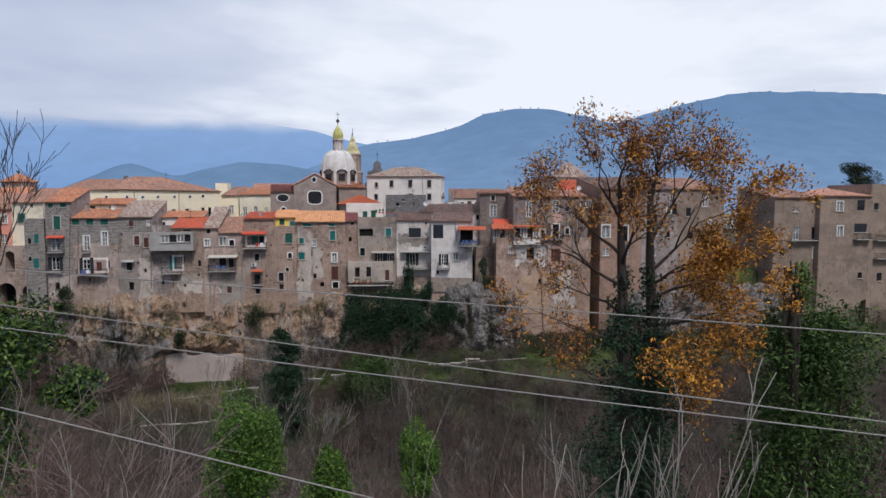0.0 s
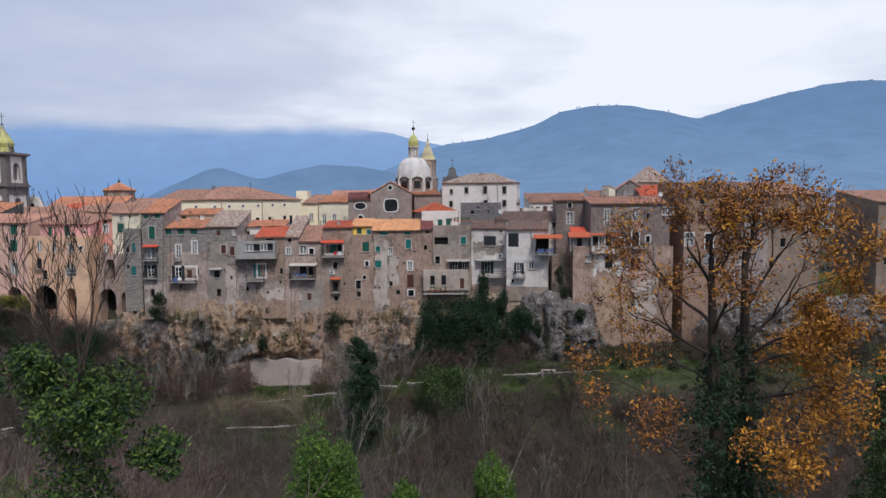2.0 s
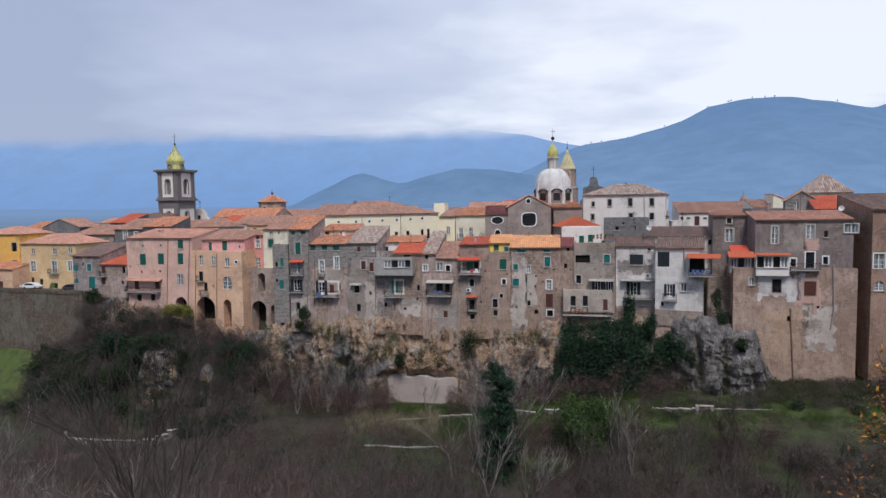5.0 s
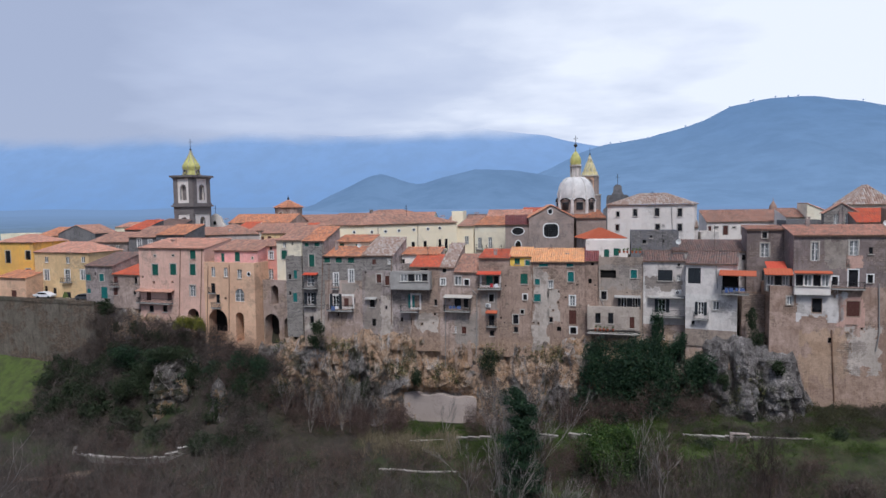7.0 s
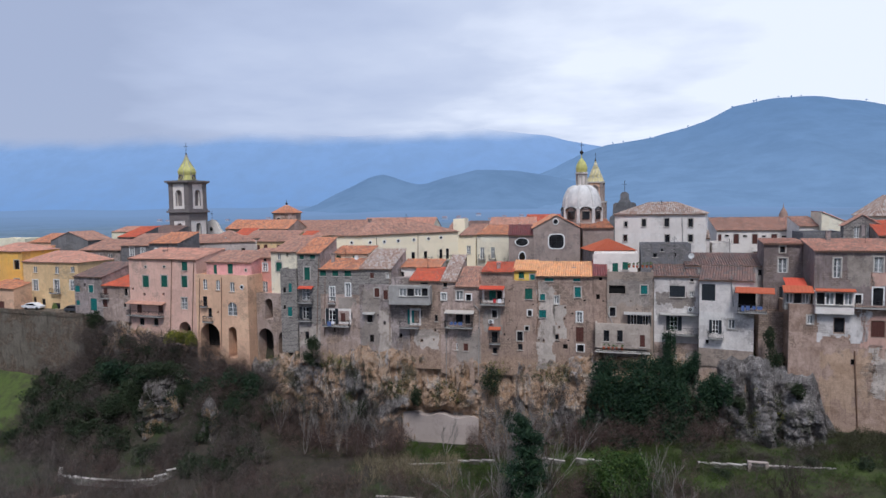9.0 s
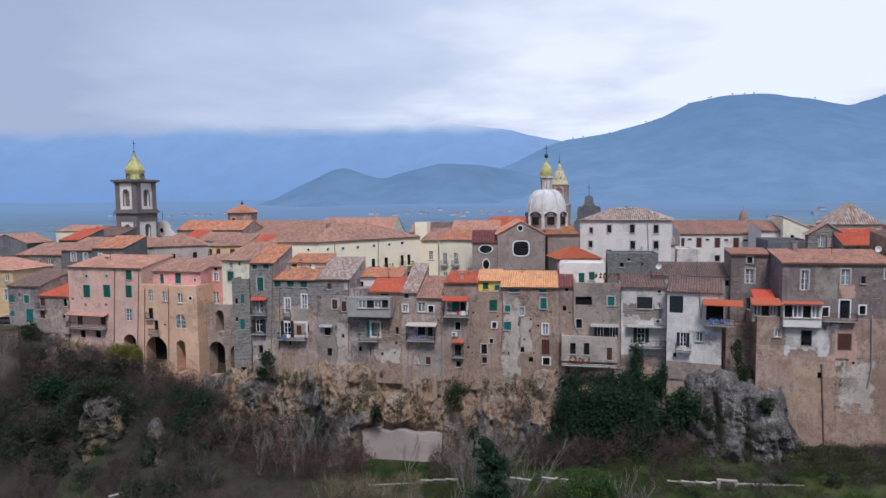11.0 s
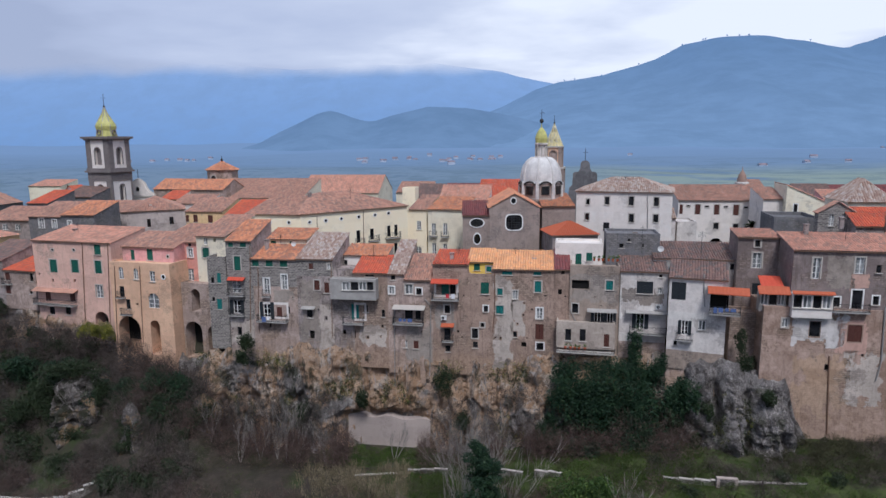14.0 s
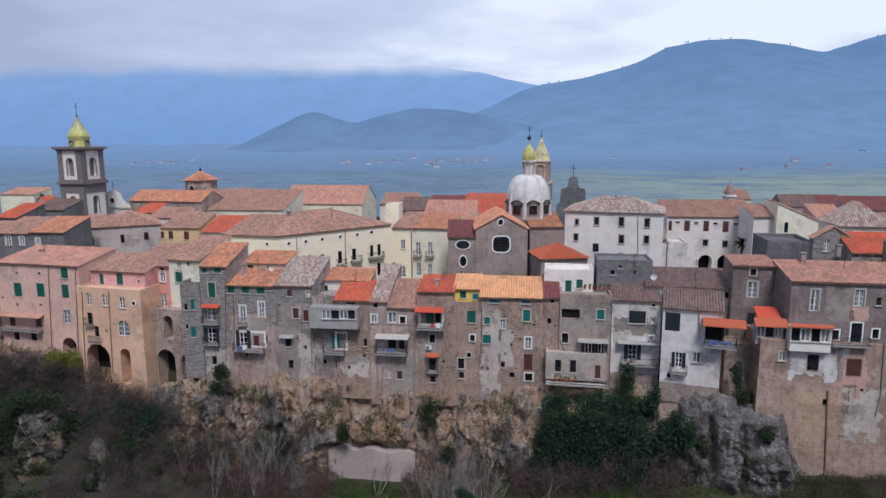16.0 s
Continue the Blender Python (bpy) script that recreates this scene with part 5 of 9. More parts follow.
house("maroon_roof_house", "brown house with a dark red tiled roof", (12.82, -0.88), (14.81, -1.1), 10.68, 25.12, 5.2, "plaster_brown", ('shed', 1.8, 'tile_maroon'),
      [("v", 0.72, 11.36, 0.5, 0.75), ("v", 1.09, 14, 0.43, 0.45), ("v", 1.44, 10.73, 0.2, 0.23), ("v", 1.86, 4.69, 0.13, 0.16)])
st8, st8_f = house("upper_terrace_house", "grey and white house with a planted roof terrace", (14.77, -1.4), (21.11, -2.46), 13.38, 25.2, 6, "plaster_stucco", ('flat', 0.6, ''),
      [("v", 1.39, 9.82, 2.27, 1.19), ("ts", 5.12, 9.88, 0.9, 1.25), ("ps", 0.77, 6.56, 0.79, 1.28), ("D", 3.71, 5.51, 0.85, 1.73), ("D", 5.34, 5.44, 0.77, 1.65), ("v", 1.04, 3.32, 0.15, 0.21), ("v", 4.15, 7.02, 0.18, 0.21), ("v", 3.31, 8.18, 0.15, 0.19)])
balcony(st8, st8_f, 4.31, 4.16, 3.25, 0.9, 0.95)
awning(st8, st8_f, 4.23, 6.64, 3.8, 1.1, 0.2, "concrete")
pipe(st8, st8_f, [(0.13, 6.38), (0.81, 4.9), (1.68, 4.33)], 0.06, "pipe_metal")
st9, st9_f = house("white_terrace_house", "low cream house with a long balcony over the cliff", (12.95, -2.51), (20.41, -3.76), 14.83, 18.21, 3.2, "plaster_aged", ('flat', 0.25, ''),
      [("p", 1.56, 1.82, 0.78, 1.58), ("p", 3.44, 1.86, 0.77, 1.65), ("b", 6.51, 1.29, 0.69, 1.72)])
balcony(st9, st9_f, 3.81, -0.25, 7.48, 1.0, 0.5, slab='frame_stone')
house("roof_room", "white roof room with green doors", (13.3, 2.81), (19.61, 1.75), 24, 27.85, 4.5, "plaster_clean", ('flat', 0.3, ''),
      [("g", 3.21, 1.78, 0.81, 1.85), ("g", 4.66, 2.29, 0.81, 1.15)])
wh1, wh1_f = house("white_house", "whitewashed house with dark shutters and stained walls", (21.15, -2.62), (26.97, -3.6), 13.52, 25.26, 6, "plaster_white", ('shed', 1.7, 'tile_dark'),
      [("d", 3.09, 9.63, 2.04, 1.61), ("p", 4.99, 11.24, 0.4, 0.36), ("cs", 4.95, 9.28, 0.47, 0.73), ("D", 2.67, 5.11, 1.03, 2.01)], base=(2.3, "plaster_tan"))
balcony(wh1, wh1_f, 3.61, 3.61, 4.67, 1.0, 0.95)
awning(wh1, wh1_f, 3.38, 6.57, 5.27, 1.0, 0.15, "concrete")
wh2, wh2_f = house("white_house", "white house with a balcony and dark shuttered windows", (26.4, -5.9), (32.75, -8.15), 13.35, 25.14, 4.6, "plaster_white", ('shed', 1.35, 'tile_dark'),
      [("d", 1.16, 10.1, 1.69, 2.24), ("D", 2.08, 5.46, 0.78, 1.84), ("cs", 4.06, 5.96, 0.88, 1.25), ("p", 1.07, 3.33, 0.4, 0.57), ("v", 5.86, 9.45, 2.07, 2.44)], base=(2.45, "plaster_stucco"))
balcony(wh2, wh2_f, 2.14, 4, 1.95, 0.8, 0.95)
balcony(wh2, wh2_f, 6.5, 7.9, 3.46, 1.5, 0.95)
awning(wh2, wh2_f, 6.77, 11.02, 4.62, 1.9, 0.5, "awning_orange")
pipe(wh2, wh2_f, [(3.94, 12.46), (4.24, 8.36)], 0.08, "pipe_metal")
house("back_roof_house", "low white house under weathered brown tiles behind others", (25.9, -0.6), (37.2, -2.4), 16, 26.55, 6, "plaster_white", ('shed', 1.35, 'tile_dark'),
      [("p", 9.9, 9.7, 0.7, 0.8)])
house("recess_wall", "old tan wall closing a recess between houses", (34.01, -6.32), (38.23, -6.83), 6.87, 20.51, 3, "plaster_tan", ('flat', 0.3, ''),
      ())
house("grey_wing", "recessed dark grey wing with tall windows", (35.55, -3.5), (40.45, -4.4), 17.64, 29.77, 5, "plaster_ash", ('shed', 0.45, 'tile_salmon'),
      [("ps", 2.3, 11.41, 0.64, 0.84), ("cs", 2.36, 9.22, 1.09, 1.99), ("d", 2.46, 5.35, 0.91, 1.87)])
gp, gp_f = house("grey_palazzo", "large weathered grey house under a long tiled roof", (39.3, -9.98), (51.52, -12.12), 22.41, 29.21, 7, "plaster_ash", ('shed', 1.15, 'tile_salmon'),
      [("cs", 2.53, 4.72, 0.81, 2.48), ("cs", 7.05, 5.18, 0.96, 1.93), ("p", 9.01, 4.86, 0.5, 0.9), ("pf", 4.96, 0.82, 0.69, 1.12), ("pf", 7.08, 1.19, 1.09, 2.22), ("pf", 9.03, 1.16, 0.62, 1.04), ("cs", 12.09, 5.61, 1.66, 1.21)])
tb, tb_f = house("tall_base", "high buttressed base wall of peeling pink and tan plaster", (36.45, -9.78), (52.01, -12.51), 4.65, 22.4, 6, "plaster_wash", ('flat', 0.05, ''),
      [("p", 5.69, 15.25, 1.17, 1.87), ("b", 9.93, 14.95, 1.49, 1.99), ("cs", 2.42, 15.84, 0.66, 1.08), ("v", 7.34, 10.62, 0.53, 0.75), ("v", 10.99, 12.34, 0.29, 0.33)])
balcony(tb, tb_f, 9.13, 17.65, 3.84, 0.8, 0.9)
pipe(tb, tb_f, [(7.45, 12.1), (8, 2.28)], 0.08, "pipe_copper")
pipe(tb, tb_f, [(12.75, 18.41), (12.94, 11.81), (12.6, 9.42)], 0.09, "pipe_metal")
vr, vr_f = house("glazed_veranda", "glazed veranda above a white parapet with an orange sheet roof", (39.1, -11.0), (43.3, -11.73), 21.4, 24.2, 1.4, "plaster_clean", ('flat', 0.05, ''),
      [("p", 0.55, 1.95, 0.92, 1.5), ("c", 1.58, 1.95, 0.92, 1.5), ("p", 2.62, 1.95, 0.92, 1.5), ("c", 3.62, 1.95, 0.85, 1.5)])
awning(vr, vr_f, 2.1, 24.62 - 21.4, 4.5, 0.5, 0.25, "awning_orange")
vl, vl_f = house("glazed_veranda", "small glazed veranda in grey frames under an orange sheet roof", (36.2, -9.0), (39.1, -9.5), 21.6, 24.0, 1.2, "concrete", ('flat', 0.05, ''),
      [("c", 0.55, 1.5, 0.85, 1.3), ("p", 1.5, 1.5, 0.85, 1.3), ("c", 2.4, 1.5, 0.75, 1.3)])
awning(vl, vl_f, 1.4, 24.75 - 21.6, 3.5, 1.0, 0.75, "awning_orange")
awning(vl, Frame((36.7, -6.6), (39.4, -7.1), 21.6), 1.4, 25.5 - 21.6, 2.5, 2.2, 0.9, "awning_red")
house("balustrade_house", "pale house with arched windows above the cliff", (53.67, -12.65), (61.16, -12.9), 6.89, 30.54, 10, "plaster_blush", ('shed', 2.2, 'tile_dark'),
      [("p", 2.96, 22.63, 0.78, 0.77), ("b", 2.88, 20.04, 1.05, 1.9), ("wf", 0.96, 16.6, 1.4, 2.08), ("pf", 4.26, 16.22, 1.31, 2.61), ("A", 1.04, 13.21, 1.23, 1.31), ("A", 4.34, 13.37, 2.02, 1.92), ("v", 4.66, 9.05, 1.06, 1.23)])
tu, tu_f = house("turret_house", "grey house with arched windows and a roof turret", (61.16, -12.9), (67.79, -13.12), 6.78, 30.47, 10, "plaster_grey", ('shed', 2.4, 'tile_dark'),
      [("ds", 2.03, 19.99, 1.23, 2.42), ("A", 2.3, 17.07, 1.75, 2.26), ("A", 2.24, 13.12, 1.23, 1.22), ("pf", 4.96, 20.13, 0.7, 0.95), ("p", 6.05, 20.38, 0.88, 1.73), ("p", 4.96, 16.14, 0.7, 1.04)])
house("brown_house", "brown plastered house on the cliff edge", (67.79, -13.12), (76.72, -13.41), 6.67, 30.56, 10, "plaster_dusk", ('shed', 2.2, 'tile_brown'),
      [("cs", 5.24, 21.73, 1.05, 1.56), ("p", 2.06, 20.03, 0.88, 1.39), ("wf", 6.54, 17.81, 1.06, 1.57), ("p", 2.64, 16.12, 0.88, 1.39)])
ch, ch_f = house("cliff_house", "tall brown house with balconies and a deep arch", (86.84, -13.74), (96.21, -14.05), 4.27, 29.2, 10, "plaster_dusk", ('shed', 2.0, 'tile_brown'),
      [("c", 4.36, 22.72, 1.17, 0.6), ("w", 4.6, 18.59, 1.41, 2.22), ("p", 8.51, 18.55, 1.31, 2.24), ("wf", 9.02, 14.97, 1.44, 2.05), ("p", 1.83, 15.29, 0.93, 1.41), ("a", 3.4, 9.27, 1.65, 6.33)])
balcony(ch, ch_f, 6.27, 17.39, 6.51, 0.9, 0.95)
tp, tp_f = house("tan_palazzo", "large tan house with white framed windows", (95.34, -15.02), (106.05, -15.37), 1.46, 29.52, 10, "plaster_dusk", ('hip', 1.4, 'tile_salmon'),
      [("wf", 4.11, 26.24, 1.32, 1.72), ("p", 8.61, 26.44, 1.59, 1.83), ("wf", 4.39, 21.8, 1.2, 1.83), ("d", 8.73, 22.35, 2.69, 1.54), ("p", 9.11, 13.69, 0.99, 1.04), ("a", 10.52, 6.56, 2.74, 5.25)])
balcony(tp, tp_f, 8.98, 20.32, 3.43, 0.8, 0.95)
eh, eh_f = house("end_house", "tan house with iron balconies", (106.08, -15.37), (118.24, -15.77), 0.93, 31.21, 10, "plaster_dusk", ('flat', 0.5, ''),
      [("p", 1.2, 26.77, 0.99, 1.23), ("p", 2.61, 13.81, 1.13, 1.47), ("w", 6.06, 26.77, 1.26, 1.66), ("w", 6.36, 22.1, 1.26, 1.67)])
balcony(eh, eh_f, 4.34, 20.6, 6.77, 0.9, 0.95)
balcony(eh, eh_f, 4.55, 17.28, 6.79, 0.9, 0.95)

# coats of plaster that have been renewed or have outlived the rest
coat(st7, st7_f, 0.0, 2.9, 1.0, 15.0, "coat_cream", 1.0)
coat(st7, st7_f, 2.4, 4.6, 6.2, 11.5, "coat_cream", 2.0)
coat(st3, st3_f, 0.3, 3.4, 2.6, 12.0, "coat_cement", 3.0)
coat(st3, st3_f, 3.0, 5.4, 0.6, 8.5, "coat_cream", 4.0)
coat(st5, st5_f, 0.0, 4.0, 4.2, 9.6, "coat_cement", 5.0)
coat(st2, st2_f, 3.2, 6.6, 8.8, 11.0, "coat_cement", 6.0)
coat(st4, st4_f, 0.6, 4.8, 3.0, 6.6, "coat_cream", 7.0)
coat(st6, st6_f, 0.2, 3.2, 6.2, 10.4, "coat_cement", 8.0)
coat(st1, st1_f, 0.0, 3.8, 2.5, 6.4, "coat_cream", 9.0)
coat(st8, st8_f, 0.0, 6.3, 7.4, 11.4, "coat_cement", 10.0)
coat(tb, tb_f, 3.2, 9.4, 13.0, 17.6, "coat_white", 11.0, 1.3)
coat(tb, tb_f, 7.8, 11.4, 12.4, 16.6, "coat_rose", 12.0)
coat(tb, tb_f, 3.6, 10.0, 4.0, 12.4, "coat_tan", 13.0, 2.0)
coat(tb, tb_f, 9.0, 13.6, 6.0, 13.0, "coat_cream", 17.0, 1.8)
coat(gp, gp_f, 3.6, 6.8, 2.4, 6.6, "coat_cement", 14.0)
coat(gp, gp_f, 6.2, 8.4, 2.2, 4.4, "coat_rose", 15.0)
coat(wh1, wh1_f, 0.2, 5.6, 7.2, 9.6, "coat_cement", 16.0, 0.9)

# the town behind the terrace
hall, hall_f = house("cream_hall", "long cream convent wing with round attic windows", (-26.23, 17.91), (-10.01, 32.35), 16, 30.5, 16, "plaster_hall", ('hip', 2.7, 'tile_brown'),
      [("rf", 1.59, 13.16, 0.49, 0.45), ("rf", 4.61, 13.16, 0.51, 0.46), ("rf", 7.64, 13.22, 0.53, 0.47), ("rf", 11.12, 13.29, 0.55, 0.48), ("rf", 14.51, 13.35, 0.58, 0.49), ("rf", 17.46, 13.46, 0.6, 0.5), ("b", 5.18, 10.05, 0.72, 1.69), ("b", 7.6, 9.85, 0.74, 1.71), ("p", 10.98, 9.81, 0.78, 2.14), ("p", 13.82, 9.96, 0.8, 1.97), ("p", 17.48, 10.13, 0.72, 2.02), ("p", 19.06, 10.16, 0.73, 2.03), ("p", 18.96, 6.68, 0.74, 2.26)])
balcony(hall, hall_f, 11.05, 8.55, 1.78, 0.7, 0.95)
balcony(hall, hall_f, 14.02, 8.78, 2.08, 0.7, 0.95)
balcony(hall, hall_f, 18.18, 8.93, 3.15, 0.7, 0.95)
pipe(hall, hall_f, [(2.92, 14.02), (2.86, 8.48)], 0.06, "pipe_copper")
pipe(hall, hall_f, [(12.04, 14.27), (11.93, 8.22)], 0.06, "pipe_copper")
house("cream_hall_end", "end front of a cream convent wing", (-36.24, 20.09), (-26.33, 17.98), 16, 30.4, 10, "plaster_hall", ('shed', 2.2, 'tile_brown'),
      [("rf", 1.34, 13.24, 0.51, 0.46), ("rf", 4.64, 13.16, 0.5, 0.46), ("rf", 8.1, 13.17, 0.49, 0.45)])
house("cream_link", "tall cream wing with balconies", (-9.91, 33.74), (-6.46, 32.93), 16, 29.63, 9, "plaster_hall", ('shed', 2.0, 'tile_brown'),
      [("w", 2, 10.73, 0.86, 1.67), ("A", 1.8, 5.69, 1.3, 2.11), ("p", 0.07, 6.14, 0.55, 2.33)])
cl2, cl2_f = house("cream_link", "cream wing with tall balcony doors and a roof terrace", (-6.19, 31.9), (0.69, 30.28), 16, 29.81, 9, "plaster_cream", ('shed', 1.6, 'tile_orange'),
      [("w", 1.11, 10.16, 0.85, 2.26), ("w", 3.32, 10.24, 0.84, 2.25), ("w", 1.17, 6.44, 0.85, 2.29), ("w", 3.28, 6.33, 0.84, 2.28)])
balcony(cl2, cl2_f, 1.1, 8.9, 1.48, 0.6, 0.95)
balcony(cl2, cl2_f, 3.31, 8.88, 1.47, 0.6, 0.95)
gpl, gpl_f = house("grey_palace", "grey stuccoed palace with a hipped tiled roof", (-74.25, 52.11), (-63.45, 57.46), 16, 27.5, 14, "plaster_palace", ('hip', 2.6, 'tile_brown'),
      [("p", 4.41, 8.76, 0.76, 1.84), ("p", 9.09, 9.06, 0.9, 1.74)])
house("grey_palace_wing", "grey stuccoed side wing of a palace", (-82.26, 53.31), (-74.33, 52.17), 16, 27.4, 8, "plaster_palace", ('shed', 1.8, 'tile_brown'),
      [("p", 1.58, 8.7, 0.95, 1.97), ("p", 6.28, 8.54, 0.81, 1.72)])
house("yellow_house", "small bright yellow house with brown shutters", (-58.89, 47.72), (-50.65, 46.97), 16, 27.94, 8, "plaster_yellow", ('shed', 2.2, 'tile_brown'),
      [("b", 0.31, 10.5, 0.74, 1.41), ("b", 2.13, 10.52, 0.98, 1.53), ("b", 5.49, 10.43, 1.09, 1.64)])
house("red_roof_house", "white house under a bright red roof", (-48.18, 41.82), (-37.83, 40.78), 16, 27.81, 8, "plaster_clean", ('shed', 2.4, 'tile_red'),
      [("p", 4.47, 10.8, 0.81, 0.89)])
house("dark_house", "dark grey stone house with white windows", (-90.64, 43.83), (-83.14, 42.89), 16, 27.46, 8, "plaster_dark", ('shed', 2.4, 'tile_brown'),
      [("wf", 2.98, 10.08, 1.14, 2.06), ("wf", 5.99, 10.01, 1, 1.83)])
house("dark_house", "dark grey house with an orange tiled roof", (-81.62, 40.7), (-74.15, 39.77), 16, 28.09, 8, "plaster_dark", ('shed', 2.2, 'tile_orange'),
      [("wf", 1.91, 9.73, 0.86, 2.46)])
house("brown_roof_house", "low house under weathered brown tiles", (-52.14, 24.43), (-45.06, 23.01), 16, 26.08, 7, "plaster_pale", ('shed', 1.3, 'tile_brown'),
      [("p", 4.82, 9.55, 0.54, 0.58)])
house("red_tile_house", "house under dark red barrel tiles", (-47.94, 26.76), (-37.37, 24.23), 16, 25.35, 6, "plaster_cream", ('shed', 1.5, 'tile_orange'),
      ())
house("town_house", "low house under a long brown roof", (-105.76, 118.0), (-81.99, 115.15), 15.5, 22.8, 9, "plaster_cream", ('shed', 2.2, 'tile_brown'),
      ())
house("town_house", "small house under a red roof", (-77.35, 74.0), (-72.29, 73.39), 15.5, 28.29, 6, "plaster_cream", ('shed', 1.8, 'tile_red'),
      ())
house("town_house", "white house with a brown tiled roof", (-70.19, 66.0), (-61.21, 64.92), 15.5, 27.96, 6, "plaster_clean", ('shed', 1.8, 'tile_brown'),
      [("p", 5.32, 11.67, 0.71, 0.66)])
house("town_house", "small white gabled house among roofs", (-60.17, 60.0), (-56.55, 59.57), 15.5, 27.95, 6, "plaster_clean", ('front', 1.6, 'tile_brown'),
      ())
house("town_house", "broad house under weathered brown tiles", (-73.92, 92.0), (-44.58, 88.48), 15.5, 27.19, 16, "plaster_cream", ('shed', 4.5, 'tile_brown'),
      ())
house("town_house", "broad house under red-brown tiles", (-50.31, 110.0), (-25.91, 107.07), 15.5, 27.06, 18, "plaster_cream", ('gable', 5, 'tile_salmon'),
      ())
house("town_house", "convent wing under brown tiles", (-73.83, 118.0), (-59.71, 116.31), 15.5, 28.32, 9, "plaster_taupe", ('hip', 2.6, 'tile_brown'),
      ())
house("town_house", "white gabled end of a convent", (-66.14, 117.0), (-59.67, 116.22), 15.5, 28.53, 4, "plaster_clean", ('flat', 0.3, ''),
      ())
house("town_house", "distant house with a tiled roof", (-165.19, 150.0), (-151.51, 148.36), 15.5, 27.06, 9, "plaster_cream", ('shed', 2.0, 'tile_salmon'),
      ())
house("town_house", "house under a bright orange roof", (-102.14, 60.0), (-96.8, 59.36), 15.5, 28.77, 9, "plaster_dark", ('shed', 2.4, 'tile_red'),
      ())
house("town_house", "dark house under old tiles", (-104.13, 75.0), (-95.24, 73.93), 15.5, 29.01, 9, "plaster_dark", ('shed', 2.2, 'tile_dark'),
      ())
house("town_house", "small red gabled house", (-115.73, 95.0), (-112.09, 94.56), 15.5, 28.54, 5, "plaster_rose", ('front', 2.0, 'tile_red'),
      ())
house("town_house", "house under brown tiles", (-19.13, 95.0), (-9.16, 93.8), 15.5, 28.13, 8, "plaster_cream", ('shed', 2.6, 'tile_brown'),
      ())
house("town_house", "cream lantern above the roofs", (-12.49, 48.0), (-9.81, 47.68), 15.5, 30.72, 4, "plaster_hall", ('flat', 2.0, 'tile_brown'),
      ())
house("town_house", "house under dark tiles", (-11.96, 70.0), (-5.45, 69.22), 15.5, 29.13, 9, "plaster_grey", ('shed', 2.4, 'tile_dark'),
      ())
house("town_house", "white house with a sloping roof", (-5.92, 80.0), (-2.6, 79.6), 15.5, 28.33, 6, "plaster_clean", ('right', 1.8, 'tile_orange'),
      ())
house("town_house", "rose house under a red metal roof", (-5.5, 88.0), (5.46, 86.68), 15.5, 28.14, 8, "plaster_rose", ('shed', 2.4, 'tile_maroon'),
      [("p", 5.01, 11.74, 0.61, 0.6)])
house("town_house", "grey gabled house among roofs", (0.97, 100.0), (12.18, 98.66), 15.5, 26.93, 8, "plaster_grey", ('front', 2.6, 'tile_brown'),
      ())
house("town_house", "white house with arched attic windows", (-5.22, 45.0), (5.22, 43.75), 15.5, 28.8, 10, "plaster_clean", ('shed', 4.0, 'tile_salmon'),
      [("A", 1.36, 12.35, 0.91, 1.02), ("A", 4.66, 12.28, 0.91, 1.02)])
house("town_house", "house under a bright red roof", (3.06, 56.0), (13.7, 54.72), 15.5, 28.59, 12, "plaster_clean", ('shed', 4.6, 'tile_red'),
      ())
house("church", "grey-brown church front with a baroque window", (4.69, 17.5), (12.77, 17.5), 16, 31.55, 13, "plaster_taupe", ('front', 2.2, 'tile_orange'),
      [("rf", 3.98, 13.18, 2.56, 2.41), ("rf", 3.86, 16.65, 0.79, 0.88)])
house("church_annex", "grey-brown church annex with oval windows", (0.37, 17.6), (4.66, 17.6), 16, 30.26, 9, "plaster_taupe", ('shed', 1.6, 'tile_maroon'),
      [("rf", 2.3, 13.1, 2.12, 1.34), ("rf", 2.34, 10.49, 1.07, 1.63), ("A", 2.34, 8.13, 1.25, 1.55)])
house("side_chapel", "grey-brown side chapel of a church", (13.68, 22.0), (19.18, 22.0), 16, 31.23, 10, "plaster_taupe", ('shed', 1.4, 'tile_orange'),
      ())
house("chapel_roof_house", "low house under a bright orange roof", (14.13, 11.59), (21.15, 12.59), 20, 27.89, 7, "plaster_grey", ('hip', 1.7, 'awning_orange'),
      ())
house("grey_block", "dark grey flat-roofed block with small windows", (20.12, 1.89), (27.06, 0.9), 20, 29.29, 5, "plaster_dark", ('flat', 0.3, ''),
      [("p", 2, 7.9, 0.58, 0.61), ("p", 2.98, 8.68, 0.36, 0.38), ("v", 4.87, 7.97, 0.21, 0.53)])
wp, wp_f = house("white_palace", "large white palace with dark windows", (19.67, 24.08), (34.37, 19.41), 16, 33.65, 11, "plaster_clean", ('hip', 2.1, 'tile_mixed'),
      [("ps", 5.11, 16.15, 0.72, 1.3), ("ps", 9, 16.19, 0.79, 1.46), ("ps", 12.96, 16.14, 0.77, 1.45), ("ps", 9.11, 13.34, 0.79, 1.38), ("ps", 12.97, 13.41, 0.77, 1.28), ("ps", 1.95, 15.91, 0.55, 0.94), ("ps", 1.87, 13.37, 0.64, 1.13), ("p", 5.11, 11.76, 0.99, 1.41), ("ps", 9.15, 10.37, 0.71, 1.3), ("p", 13.06, 10.11, 0.86, 0.55)])
pipe(wp, wp_f, [(11.54, 17.18), (11.88, 9.12)], 0.06, "pipe_metal")
house("white_palace_annex", "lower white block beside a palace", (32.9, 20.53), (35.22, 19.94), 16, 29.39, 7, "plaster_white", ('shed', 1.0, 'tile_mixed'),
      ())
